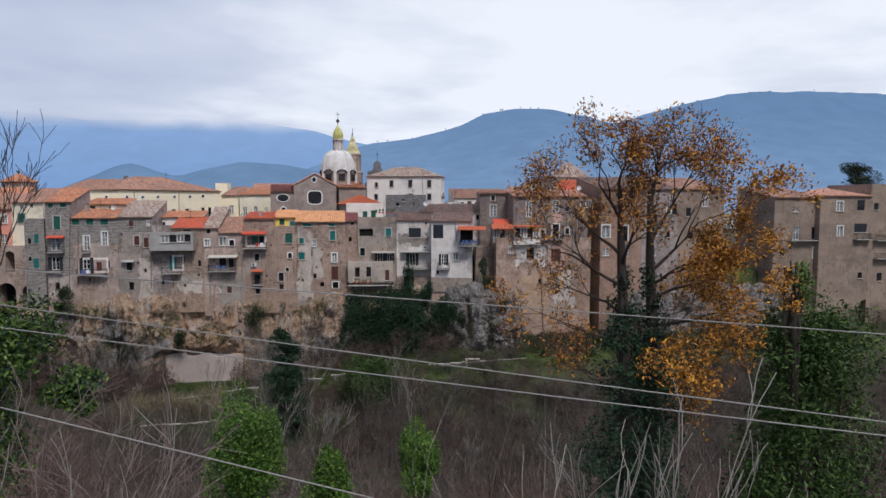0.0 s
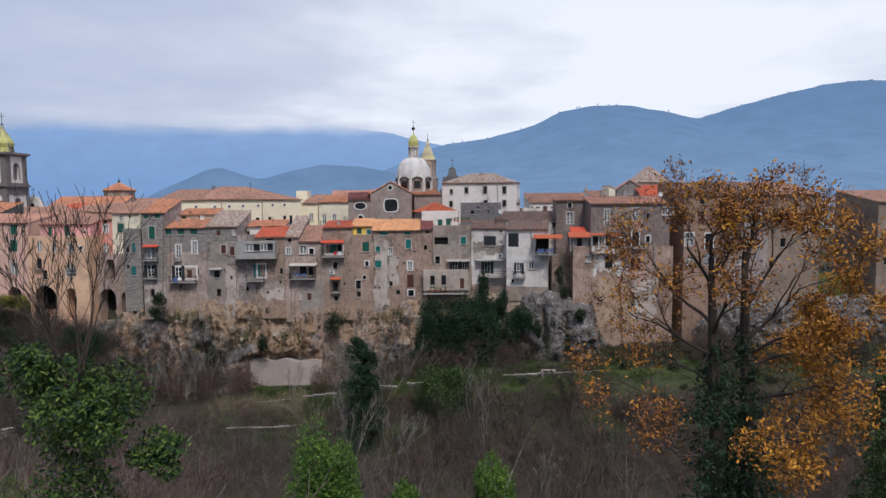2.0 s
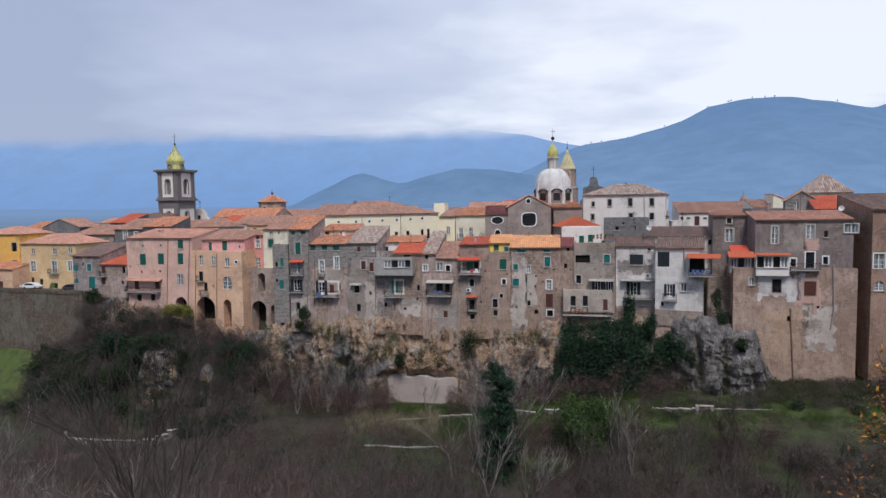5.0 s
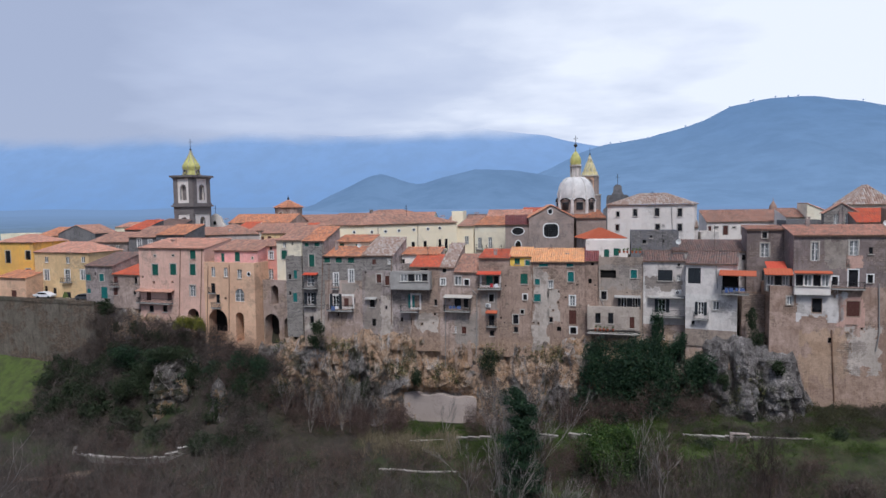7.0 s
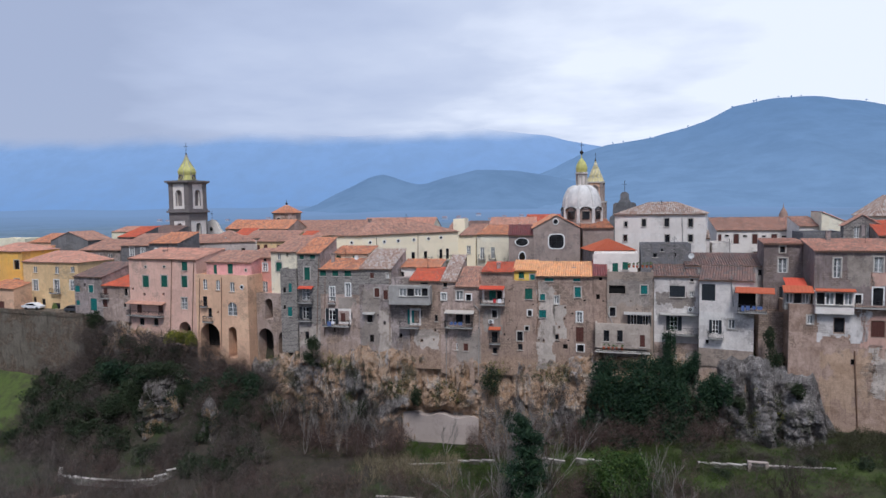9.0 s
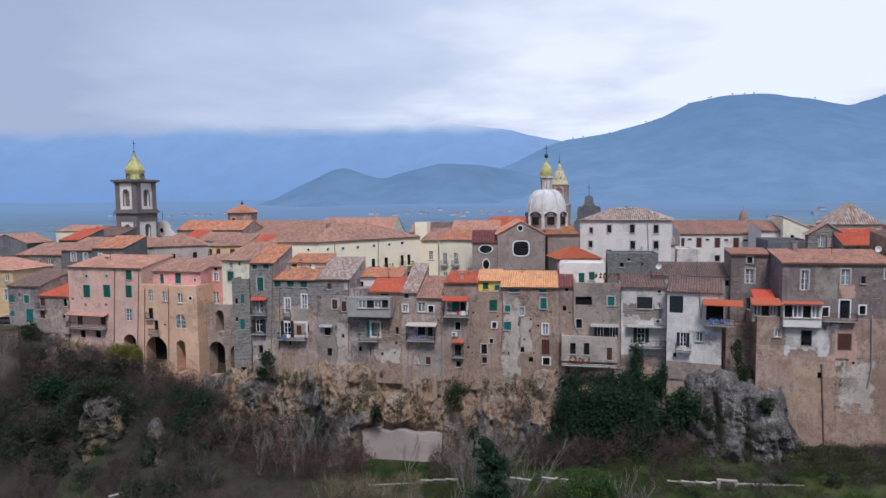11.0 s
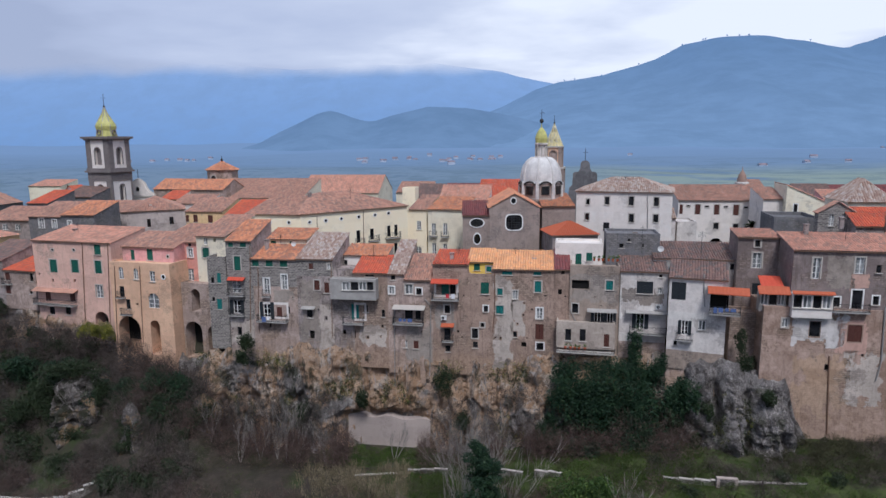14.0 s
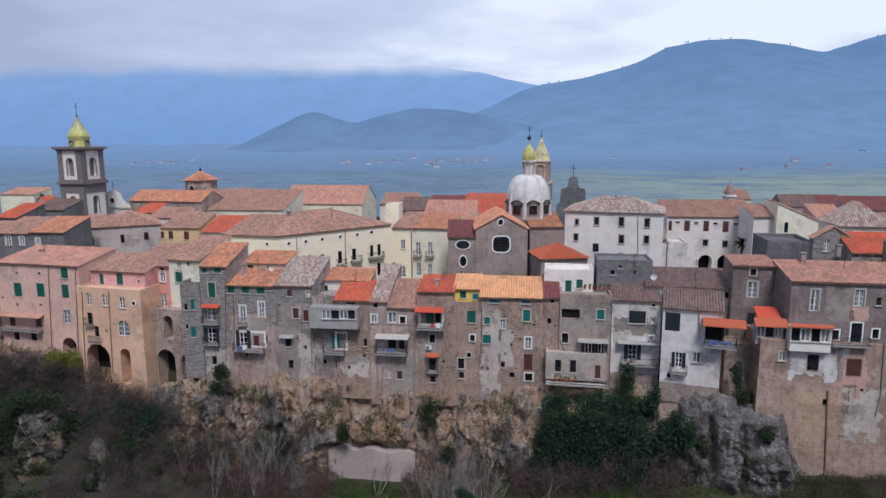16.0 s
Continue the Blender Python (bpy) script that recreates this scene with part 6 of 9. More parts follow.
house("garden_building", "white garden building with a flat roof", (36.8, 23.9), (39.92, 23.51), 16, 28.09, 6, "plaster_white", ('flat', 0.3, ''),
      ())
house("cloister_wing", "white cloister wing with a row of tall windows", (45.97, 51.85), (64.29, 49.74), 15.5, 29.41, 11, "plaster_clean", ('shed', 2.6, 'tile_brown'),
      [("b", 0.66, 12.05, 0.68, 2.02), ("bs", 4.02, 12.03, 1.02, 2.14), ("bs", 7.84, 12.01, 1.01, 2.13), ("bs", 11.72, 11.94, 1.11, 2.24), ("bs", 15.72, 11.93, 1.11, 2.35), ("p", 2.1, 12.78, 0.91, 0.36), ("p", 5.84, 12.7, 0.9, 0.35), ("p", 9.66, 12.62, 0.89, 0.35), ("p", 13.68, 12.55, 0.89, 0.35), ("ps", 7.89, 8.57, 1.02, 1.31), ("ps", 11.84, 8.38, 1.01, 1.31), ("a", 8.07, 3.64, 2.72, 4.59), ("a", 12.03, 3.72, 2.93, 4.57)])
house("cloister_end", "white end block of a cloister", (58.81, 41.12), (62.9, 40.71), 15.5, 30.53, 8, "plaster_clean", ('shed', 1.8, 'tile_brown'),
      ())
house("gabled_yellow_house", "pale yellow house with a sloping salmon roof", (61.99, 38.8), (69.35, 37.33), 15.5, 29.99, 9, "plaster_cream", ('right', 3.4, 'tile_salmon'),
      [("pf", 1.74, 13.38, 0.68, 1.92)])
house("garden_wall", "grey garden wall behind the houses", (29.8, 9.02), (40.43, 7.96), 20, 26.61, 1.2, "plaster_grey", ('flat', 0.2, ''),
      ())
house("terrace_block", "grey terrace block with a parapet", (46.75, 11.05), (52.73, 9.85), 18, 30.16, 8, "plaster_dark", ('flat', 0.5, ''),
      ())
house("bell_gable", "stone bell gable with two arched openings", (49.83, 4.93), (54.53, 4.22), 18, 31.93, 1.4, "stone_grey", ('front', 1.5, 'tile_brown'),
      [("A", 1.69, 12.92, 0.63, 1.62), ("A", 3.24, 12.95, 0.63, 1.61)])
house("lantern_house", "cream house with a pyramid tiled roof", (54.8, 6.88), (60.8, 5.98), 18, 33.35, 8, "plaster_cream", ('hip', 2.9, 'tile_mixed'),
      [("cs", 3.11, 13.97, 0.99, 1.09), ("cs", 0.75, 14.14, 0.57, 0.94), ("cs", 4.94, 14.06, 0.63, 0.93)])
house("red_lean_house", "low house under a red tiled roof", (52.63, 0.91), (58.62, 0.01), 18, 30.55, 5, "plaster_grey", ('shed', 2.0, 'tile_red'),
      ())
house("town_house", "dark house behind the cloister", (110.3, 130.0), (121.57, 128.65), 15.5, 23.66, 12, "plaster_grey", ('gable', 3.5, 'tile_dark'),
      ())
house("town_house", "rose house under salmon tiles", (82.28, 60.0), (88.61, 59.24), 15.5, 27.27, 9, "plaster_rose", ('shed', 3.0, 'tile_salmon'),
      ())
house("town_house", "house under a red roof", (126.19, 140.0), (137.02, 138.7), 15.5, 22.42, 9, "plaster_rose", ('shed', 3.5, 'tile_maroon'),
      ())
house("town_house", "long house under a red roof", (119.3, 110.0), (134.72, 108.15), 15.5, 24.42, 9, "plaster_rose", ('shed', 3.5, 'tile_maroon'),
      ())
house("town_house", "low house beyond the cloister", (101.18, 150.0), (108.87, 149.08), 15.5, 24.39, 8, "plaster_cream", ('shed', 3, 'tile_brown'),
      ())
house("town_house", "house with an orange tiled roof", (-143.42, 60.0), (-126.57, 57.98), 15.5, 23.99, 9, "plaster_orange", ('shed', 2.2, 'tile_orange'),
      ())
house("town_house", "house with an orange tiled roof", (-144.54, 80.0), (-128.19, 78.04), 15.5, 26.49, 9, "plaster_pale", ('shed', 2.4, 'tile_orange'),
      ())
house("town_house", "grey gabled house among roofs", (-129.18, 70.0), (-116.78, 68.51), 15.5, 27.52, 9, "plaster_dark", ('front', 2.4, 'tile_brown'),
      ())
house("town_house", "grey house under brown tiles", (-105.95, 50.0), (-94.07, 48.58), 15.5, 26.02, 9, "plaster_grey", ('shed', 2.2, 'tile_brown'),
      [("c", 5.95, 9.11, 1.33, 1.27), ("c", 9.1, 9.12, 1.32, 1.27)])
house("town_house", "flat-roofed cream block among roofs", (-209.26, 140.0), (-194.62, 138.24), 15.5, 24.64, 9, "plaster_cream", ('flat', 0.6, ''),
      ())

# ---- towers and domes ----
def belfry_face(ob, fr, u0, u1, z0, z1, arch_w, arch_z0, arch_z1, pier, panel, pierm):
    """One storey of a tower face: dark piers at the corners, a pale panel and an arched opening in it."""
    w = u1 - u0
    mid = (u0 + u1) / 2
    bm = bmesh.new()
    cut_wall(bm, fr, 0, z0, z1, u0, u1, [(mid - arch_w / 2, mid + arch_w / 2, arch_z0, arch_z1)], 0.9)
    part("panel", bm, panel, ob)
    bm = bmesh.new()
    arch_fill(bm, fr, mid - arch_w / 2, mid + arch_w / 2, arch_z1, 0.0, 0.5, arch_w / 2)
    part("arch", bm, panel, ob)
    bm = bmesh.new()
    for a, b in ((u0, u0 + pier), (u1 - pier, u1)):
        box(bm, fr, a, b, -0.18, 0, z0, z1)
    for a, b in ((mid - arch_w / 2 - 0.28, mid - arch_w / 2), (mid + arch_w / 2, mid + arch_w / 2 + 0.28)):
        box(bm, fr, a, b, -0.1, 0, arch_z0, arch_z1 - arch_w / 2)
    disc = [(mid + (arch_w / 2 + 0.14) * math.cos(math.pi * k / 10), arch_z1 - arch_w / 2 + (arch_w / 2 + 0.14) * math.sin(math.pi * k / 10)) for k in range(11)]
    for (a, c), (b, d) in zip(disc, disc[1:]):
        tube(bm, [fr.at(a, -0.03, c), fr.at(b, -0.03, d)], 0.14, 4)
    part("pier", bm, pierm, ob)


def slab(ob, name, centre, rot, half, z0, z1, material):
    fr = Frame((0, 0), (1, 0))
    c, s = math.cos(rot), math.sin(rot)
    fr.u, fr.v, fr.o = Vector((c, s, 0)), Vector((-s, c, 0)), Vector((centre[0], centre[1], 0))
    bm = bmesh.new()
    box(bm, fr, -half, half, -half, half, z0, z1)
    return part(name, bm, material, ob)


def square_faces(centre, rot, half):
    """The four faces of a square tower, each as a frame on its outside."""
    c, s = math.cos(rot), math.sin(rot)
    p = lambda u, v: (centre[0] + c * u - s * v, centre[1] + s * u + c * v)
    q = [p(-half, -half), p(half, -half), p(half, half), p(-half, half)]
    return [Frame(q[k], q[(k + 1) % 4]) for k in range(4)]


bell = thing("bell_tower", (-96.4, 86, 16), "dark stone bell tower with a yellow-green tiled onion cupola", "bell tower")
tc, rot = (-96.4, 86.0), radians(-14.5)
slab(bell, "core", tc, rot, 3.0, 16, 44, "stone_dark")
for fr in square_faces(tc, rot, 3.65):
    belfry_face(bell, fr, 0, 7.3, 36.0, 43.4, 1.7, 36.9, 41.4, 1.5, "plaster_clean", "stone_dark")
    belfry_face(bell, fr, 0, 7.3, 16.0, 32.6, 1.5, 27.0, 31.6, 0.45 if fr.v.x < -0.4 else 1.5, "plaster_clean", "stone_dark")
slab(bell, "frieze", tc, rot, 3.8, 32.6, 34.9, "stone_dark")
slab(bell, "cornice", tc, rot, 4.3, 34.9, 35.4, "stone_dark")
slab(bell, "cornice", tc, rot, 3.95, 35.4, 36.0, "stone_dark")
slab(bell, "cornice", tc, rot, 4.0, 43.4, 43.8, "stone_dark")
slab(bell, "cornice", tc, rot, 4.5, 43.8, 44.4, "stone_dark")
bm = bmesh.new()
turned(bm, (tc[0], tc[1], 44.4), [(2.75, 0), (2.6, 0.9), (2.45, 1.5), (2.62, 2.1), (2.72, 2.7), (2.45, 3.5), (1.8, 4.4), (1.15, 5.3), (0.65, 6.3), (0.3, 7.3), (0.12, 7.9)], 8, rot + math.pi / 8)
cupola = part("cupola", bm, "gilt_green", bell, "yellow-green glazed tile cupola")
bm = bmesh.new()
for k in range(8):
    g = rot + math.pi / 8 + math.pi / 4 * k
    tube(bm, [(tc[0] + r * math.cos(g), tc[1] + r * math.sin(g), 44.4 + h) for r, h in ((2.77, 0), (2.47, 1.5), (2.74, 2.7), (1.82, 4.4), (0.67, 6.3), (0.14, 7.9))], 0.10, 4)
part("rib", bm, "concrete", cupola)
for k in range(4):
    g = rot - math.pi / 2 + math.pi / 2 * k
    d = Vector((math.cos(g), math.sin(g), 0))
    bm = bmesh.new()
    f = Frame((tc[0] + d.x * 2.6 + d.y * 0.7, tc[1] + d.y * 2.6 - d.x * 0.7), (tc[0] + d.x * 2.6 - d.y * 0.7, tc[1] + d.y * 2.6 + d.x * 0.7))
    disc_ring(bm, f, 0.7, 45.4, -0.1, 0.4, 0.5, 0.72, 1.1, 14)
    part("dormer", bm, "stone_dark", cupola)
bm = bmesh.new()
tube(bm, [(tc[0], tc[1], 52.2), (tc[0], tc[1], 55.6)], 0.07, 5)
tube(bm, [(tc[0] - 0.6, tc[1], 54.6), (tc[0] + 0.6, tc[1], 54.6)], 0.06, 5)
turned(bm, (tc[0], tc[1], 52.1), [(0.05, 0), (0.3, 0.2), (0.3, 0.4), (0.05, 0.6)], 10)
part("cross", bm, "iron", bell)

# the church beside the bell tower
nave, nave_f = house("church_nave", "long church nave under an orange tiled roof", (-88.5, 93.5), (-66.5, 88.5), 16, 29.6, 11, "plaster_tan", ("gable", 2.6, "tile_orange"),
      [("c", 5, 10.8, 1.7, 2.4), ("c", 9.5, 10.8, 1.7, 2.4), ("c", 14, 10.8, 1.7, 2.4)], "church")
front = thing("church_gable", (-97, 94, 16), "white church front with a curved gable", "church front")
gf_ = Frame((-98.5, 95.2), (-88.2, 92.8), 16)
bm = bmesh.new()
half = gf_.w / 2
prof = [(0, 0), (gf_.w, 0), (gf_.w, 11.8)] + [(half + half * 0.98 * x, 11.8 + z) for x, z in ((0.95, 0.5), (0.72, 1.0), (0.52, 2.2), (0.40, 3.6), (0.2, 4.3), (0, 4.6), (-0.2, 4.3), (-0.40, 3.6), (-0.52, 2.2), (-0.72, 1.0), (-0.95, 0.5))] + [(0, 11.8)]
f0 = [bm.verts.new(gf_.at(u, 0, z)) for u, z in prof]
f1 = [bm.verts.new(gf_.at(u, 1.0, z)) for u, z in prof]
bm.faces.new(f0)
bm.faces.new(f1[::-1])
for k in range(len(prof)):
    bm.faces.new((f0[k], f0[(k + 1) % len(prof)], f1[(k + 1) % len(prof)], f1[k]))
part("wall", bm, "plaster_clean", front)
bm = bmesh.new()
for (a, c), (b, d) in zip(prof[2:], prof[3:]):
    tube(bm, [gf_.at(a, 0.5, c), gf_.at(b, 0.5, d)], 0.28, 5)
box(bm, gf_, -0.2, gf_.w + 0.2, -0.25, 0, 11.4, 11.8)
part("moulding", bm, "frame_stone", front)
opening(front, gf_, "r", half, 13.6, 1.1, 1.3, "plaster_clean")
bm = bmesh.new()
tube(bm, [gf_.at(half, 0.5, 16.4), gf_.at(half, 0.5, 19.2)], 0.06, 4)
tube(bm, [gf_.at(half - 0.6, 0.5, 18.4), gf_.at(half + 0.6, 0.5, 18.4)], 0.05, 4)
part("cross", bm, "iron", front)
turret = thing("church_turret", (-75, 111, 16), "octagonal church turret with a low tiled roof", "turret")
bm = bmesh.new()
turned(bm, (-75, 111, 16), [(4.6, 0), (4.6, 17.9), (4.9, 18.1), (4.9, 18.5)], 8, 0.2)
part("wall", bm, "plaster_tan", turret)
for k in range(8):
    g0, g1 = 0.2 + math.pi / 4 * k, 0.2 + math.pi / 4 * (k + 1)
    a, b = (Vector((-75 + 5.2 * math.cos(g), 111 + 5.2 * math.sin(g), 34.3)) for g in (g0, g1))
    top = Vector((-75, 111, 37.0))
    tiled("roof", a, b, top, top, "tile_orange", turret, random.Random(k))
bm = bmesh.new()
turned(bm, (-75, 111, 37.0), [(0.1, -0.2), (0.4, 0.2), (0.4, 0.5), (0.1, 0.8), (0.04, 1.6)], 8)
part("finial", bm, "iron", turret)
tf = Frame((-77.5, 106.5), (-73.8, 106.2), 16)
opening(turret, tf, "r", 1.4, 15.8, 1.5, 2.0, "plaster_tan")

# the great dome
DX, DY = 14.3, 30.3
dome = thing("church_dome", (DX, DY, 20), "white leaded church dome with a tiled lantern", "dome")
bm = bmesh.new()
turned(bm, (DX, DY, 20), [(4.2, 0), (4.2, 11.6), (4.35, 11.7), (4.35, 12.1), (3.7, 12.2)], 8, math.pi / 8)
part("base", bm, "plaster_taupe", dome)
bm = bmesh.new()
turned(bm, (DX, DY, 32.0), [(3.62, 0), (3.62, 2.7), (3.5, 2.8)], 32)
drum = part("drum", bm, "plaster_taupe", dome)
bm = bmesh.new()
rows = [(3.72, 2.75), (3.68, 3.0)]
for k in range(13):
    g = math.pi / 2 * k / 12
    rows.append((1.05 + 2.55 * math.cos(g) ** 0.9 if k < 12 else 1.05, 3.1 + 4.15 * math.sin(g)))
turned(bm, (DX, DY, 32.0), rows, 48)
shell = part("shell", bm, "lead_grey", dome, "pale lead dome shell")
for k in range(8):
    g = math.pi / 4 * k + math.pi / 8 + 0.12
    bm = bmesh.new()
    tube(bm, [(DX + (r + 0.05) * math.cos(g), DY + (r + 0.05) * math.sin(g), 32 + h) for r, h in rows[1:]], 0.13, 5)
    part("rib", bm, "lead_grey", shell)
    bm = bmesh.new()
    tube(bm, [(DX + 3.72 * math.cos(g), DY + 3.72 * math.sin(g), 32), (DX + 3.72 * math.cos(g), DY + 3.72 * math.sin(g), 34.9)], 0.34, 6)
    part("pilaster", bm, "lead_grey", drum)
    g += math.pi / 8
    d = Vector((math.cos(g), math.sin(g), 0))
    s = Vector((-d.y, d.x, 0))
    c = Vector((DX, DY, 0)) + d * 3.62
    f = Frame((c.x + s.x * -0.95, c.y + s.y * -0.95), (c.x + s.x * 0.95, c.y + s.y * 0.95))
    f = f if f.v.dot(d) < 0 else Frame((c.x + s.x * 0.95, c.y + s.y * 0.95), (c.x - s.x * 0.95, c.y - s.y * 0.95))
    bm = bmesh.new()
    box(bm, f, 0.25, 1.65, -0.12, 0.1, 32.8, 34.3)
    win = part("window", bm, "frame_dark", drum)
    bm = bmesh.new()
    box(bm, f, 0.38, 1.52, -0.15, -0.121, 32.9, 34.2)
    part("pane", bm, "glass_dark", win)
    bm = bmesh.new()
    for q in range(10):
        a0, a1 = math.pi * q / 10, math.pi * (q + 1) / 10
        tube(bm, [f.at(0.95 + 1.05 * math.cos(a0), -0.1, 34.45 + 0.6 * math.sin(a0)), f.at(0.95 + 1.05 * math.cos(a1), -0.1, 34.45 + 0.6 * math.sin(a1))], 0.15, 5)
    part("hood", bm, "frame_dark", win)
bm = bmesh.new()
turned(bm, (DX, DY, 39.2), [(1.25, -0.1), (1.25, 0.15), (0.85, 0.2), (0.85, 2.2), (1.2, 2.3), (1.2, 2.55), (0.95, 2.6)], 16)
lantern = part("lantern", bm, "plaster_white", dome)
for k in range(8):
    g = math.pi / 4 * k
    bm = bmesh.new()
    tube(bm, [(DX + 0.98 * math.cos(g), DY + 0.98 * math.sin(g), 39.3), (DX + 0.98 * math.cos(g), DY + 0.98 * math.sin(g), 41.5)], 0.13, 6)
    part("column", bm, "frame_stone", lantern)
bm = bmesh.new()
turned(bm, (DX, DY, 41.7), [(1.0, 0), (1.08, 0.4), (1.12, 0.9), (0.98, 1.5), (0.7, 2.1), (0.35, 2.55), (0.12, 2.8), (0.06, 3.6)], 16)
part("cap", bm, "gilt_green", lantern, "yellow glazed tile cap")
bm = bmesh.new()
turned(bm, (DX, DY, 45.2), [(0.05, 0), (0.32, 0.2), (0.38, 0.42), (0.3, 0.64), (0.05, 0.85)], 12)
tube(bm, [(DX, DY, 45.9), (DX, DY, 47.6)], 0.05, 5)
tube(bm, [(DX - 0.4, DY, 47.0), (DX + 0.4, DY, 47.0)], 0.04, 5)
part("cross", bm, "iron", lantern)

# the slender belfry behind it
sp = thing("belfry", (20.6, 60.5, 16), "pale belfry with a yellow tiled spire", "belfry")
sc = (20.6, 60.5)
slab(sp, "core", sc, radians(-12), 1.7, 16, 41, "plaster_tan")
for fr in square_faces(sc, radians(-12), 2.3):
    belfry_face(sp, fr, 0, 4.6, 16, 36.0, 1.2, 32.2, 34.8, 0.8, "plaster_pale", "plaster_taupe")
for fr in square_faces(sc, radians(-12), 1.85):
    belfry_face(sp, fr, 0, 3.7, 36.3, 40.7, 1.2, 36.8, 40.0, 0.7, "plaster_pale", "plaster_taupe")
slab(sp, "cornice", sc, radians(-12), 2.55, 36.0, 36.35, "frame_stone")
slab(sp, "cornice", sc, radians(-12), 2.1, 40.7, 41.0, "frame_stone")
for k in range(8):
    g0, g1 = math.pi / 4 * k, math.pi / 4 * (k + 1)
    a, b = (Vector((sc[0] + 2.0 * math.cos(g), sc[1] + 2.0 * math.sin(g), 41.0)) for g in (g0, g1))
    top = Vector((sc[0], sc[1], 46.0))
    tiled("spire", a, b, top, top, "tile_gold", sp, random.Random(k), 0.8)
bm = bmesh.new()
turned(bm, (sc[0], sc[1], 45.8), [(0.05, 0), (0.25, 0.3), (0.05, 0.6)], 8)
tube(bm, [(sc[0], sc[1], 46.2), (sc[0], sc[1], 47.8)], 0.06, 4)
part("finial", bm, "iron", sp)

# a scrolled grey gable behind the white palace
sg = thing("scrolled_gable", (26, 45, 16), "grey scrolled church gable with a cross", "church gable")
sf = Frame((21.7, 45.5), (28.0, 44.5), 17.2)
bm = bmesh.new()
hw = sf.w / 2
prof = [(0, 0), (sf.w, 0), (sf.w, 14.5)] + [(hw + hw * x, 14.5 + z) for x, z in ((0.97, 1.0), (0.78, 1.5), (0.74, 3.9), (0.6, 4.2), (0.42, 4.2), (0.3, 4.9), (0.27, 6.0), (0.16, 6.4), (0, 6.5), (-0.16, 6.4), (-0.27, 6.0), (-0.3, 4.9), (-0.42, 4.2), (-0.6, 4.2), (-0.74, 3.9), (-0.78, 1.5), (-0.97, 1.0))] + [(0, 14.5)]
f0 = [bm.verts.new(sf.at(u, 0, z)) for u, z in prof]
f1 = [bm.verts.new(sf.at(u, 0.9, z)) for u, z in prof]
bm.faces.new(f0)
bm.faces.new(f1[::-1])
for k in range(len(prof)):
    bm.faces.new((f0[k], f0[(k + 1) % len(prof)], f1[(k + 1) % len(prof)], f1[k]))
part("wall", bm, "plaster_dark", sg)
bm = bmesh.new()
tube(bm, [sf.at(hw, 0.4, 20.8), sf.at(hw, 0.4, 23.4)], 0.06, 4)
tube(bm, [sf.at(hw - 0.5, 0.4, 22.6), sf.at(hw + 0.5, 0.4, 22.6)], 0.05, 4)
part("cross", bm, "iron", sg)
small = thing("small_cupola", (74.3, 88, 16), "small yellow tiled cupola beyond the cloister", "cupola")
bm = bmesh.new()
turned(bm, (74.3, 88, 16), [(1.5, 0), (1.5, 14.4), (1.8, 14.5), (1.8, 14.9), (1.5, 15.0)], 10)
part("drum", bm, "plaster_white", small)
bm = bmesh.new()
turned(bm, (74.3, 88, 31), [(1.2, 0), (1.15, 0.8), (0.9, 1.8), (0.45, 2.6), (0.1, 3.2), (0.04, 4.2)], 12)
part("cap", bm, "tile_mixed", small)

# ---- plants ----
def leafy(name, colours, rough=0.6):
    m = Nodes(name, rough)
    geo = m.add("ShaderNodeNewGeometry")
    one = geo.outputs["Random Per Island"]
    col = m.mix(m.span(one, 0.2, 0.6), colours[0], colours[1])
    col = m.mix(m.span(m.math("FRACT", m.math("MULTIPLY", one, 5.7), 0), 0.78, 0.84), col, colours[2])
    col = m.mix(m.span(m.noise(0.6, 3), 0.4, 0.65, 0, 0.5), col, tuple(c * 0.5 for c in colours[0]))
    m.bsdf.inputs["Transmission Weight"].default_value = 0.0
    return m.done(col)


leafy("leaf_green", ((0.042, 0.078, 0.016), (0.082, 0.14, 0.024), (0.15, 0.20, 0.045)))
leafy("leaf_bush", ((0.025, 0.053, 0.012), (0.048, 0.094, 0.018), (0.10, 0.15, 0.03)))
leafy("leaf_laurel", ((0.040, 0.092, 0.014), (0.078, 0.160, 0.022), (0.17, 0.25, 0.036)))
leafy("leaf_ivy", ((0.013, 0.034, 0.019), (0.021, 0.050, 0.022), (0.038, 0.070, 0.026)))
leafy("leaf_dark", ((0.018, 0.031, 0.014), (0.030, 0.048, 0.019), (0.05, 0.055, 0.027)))
leafy("leaf_gold", ((0.42, 0.175, 0.022), (0.56, 0.27, 0.03), (0.30, 0.12, 0.025)))
leafy("leaf_rust", ((0.20, 0.075, 0.028), (0.30, 0.12, 0.03), (0.14, 0.07, 0.03)))
leafy("leaf_moss", ((0.12, 0.13, 0.02), (0.20, 0.20, 0.028), (0.27, 0.24, 0.035)))
leafy("reed", ((0.19, 0.155, 0.095), (0.25, 0.205, 0.13), (0.13, 0.105, 0.065)), 0.9)
leafy("twig_brown", ((0.080, 0.052, 0.043), (0.120, 0.080, 0.067), (0.165, 0.120, 0.102)), 0.9)
leafy("twig_red", ((0.088, 0.036, 0.024), (0.115, 0.050, 0.034), (0.075, 0.045, 0.036)), 0.9)
leafy("twig_grey", ((0.070, 0.059, 0.053), (0.10, 0.086, 0.077), (0.15, 0.13, 0.117)), 0.9)
leafy("twig_dark", ((0.050, 0.040, 0.034), (0.075, 0.060, 0.050), (0.05, 0.055, 0.030)), 0.9)
leafy("twig_dusk", ((0.072, 0.056, 0.048), (0.108, 0.085, 0.073), (0.15, 0.124, 0.11)), 0.9)
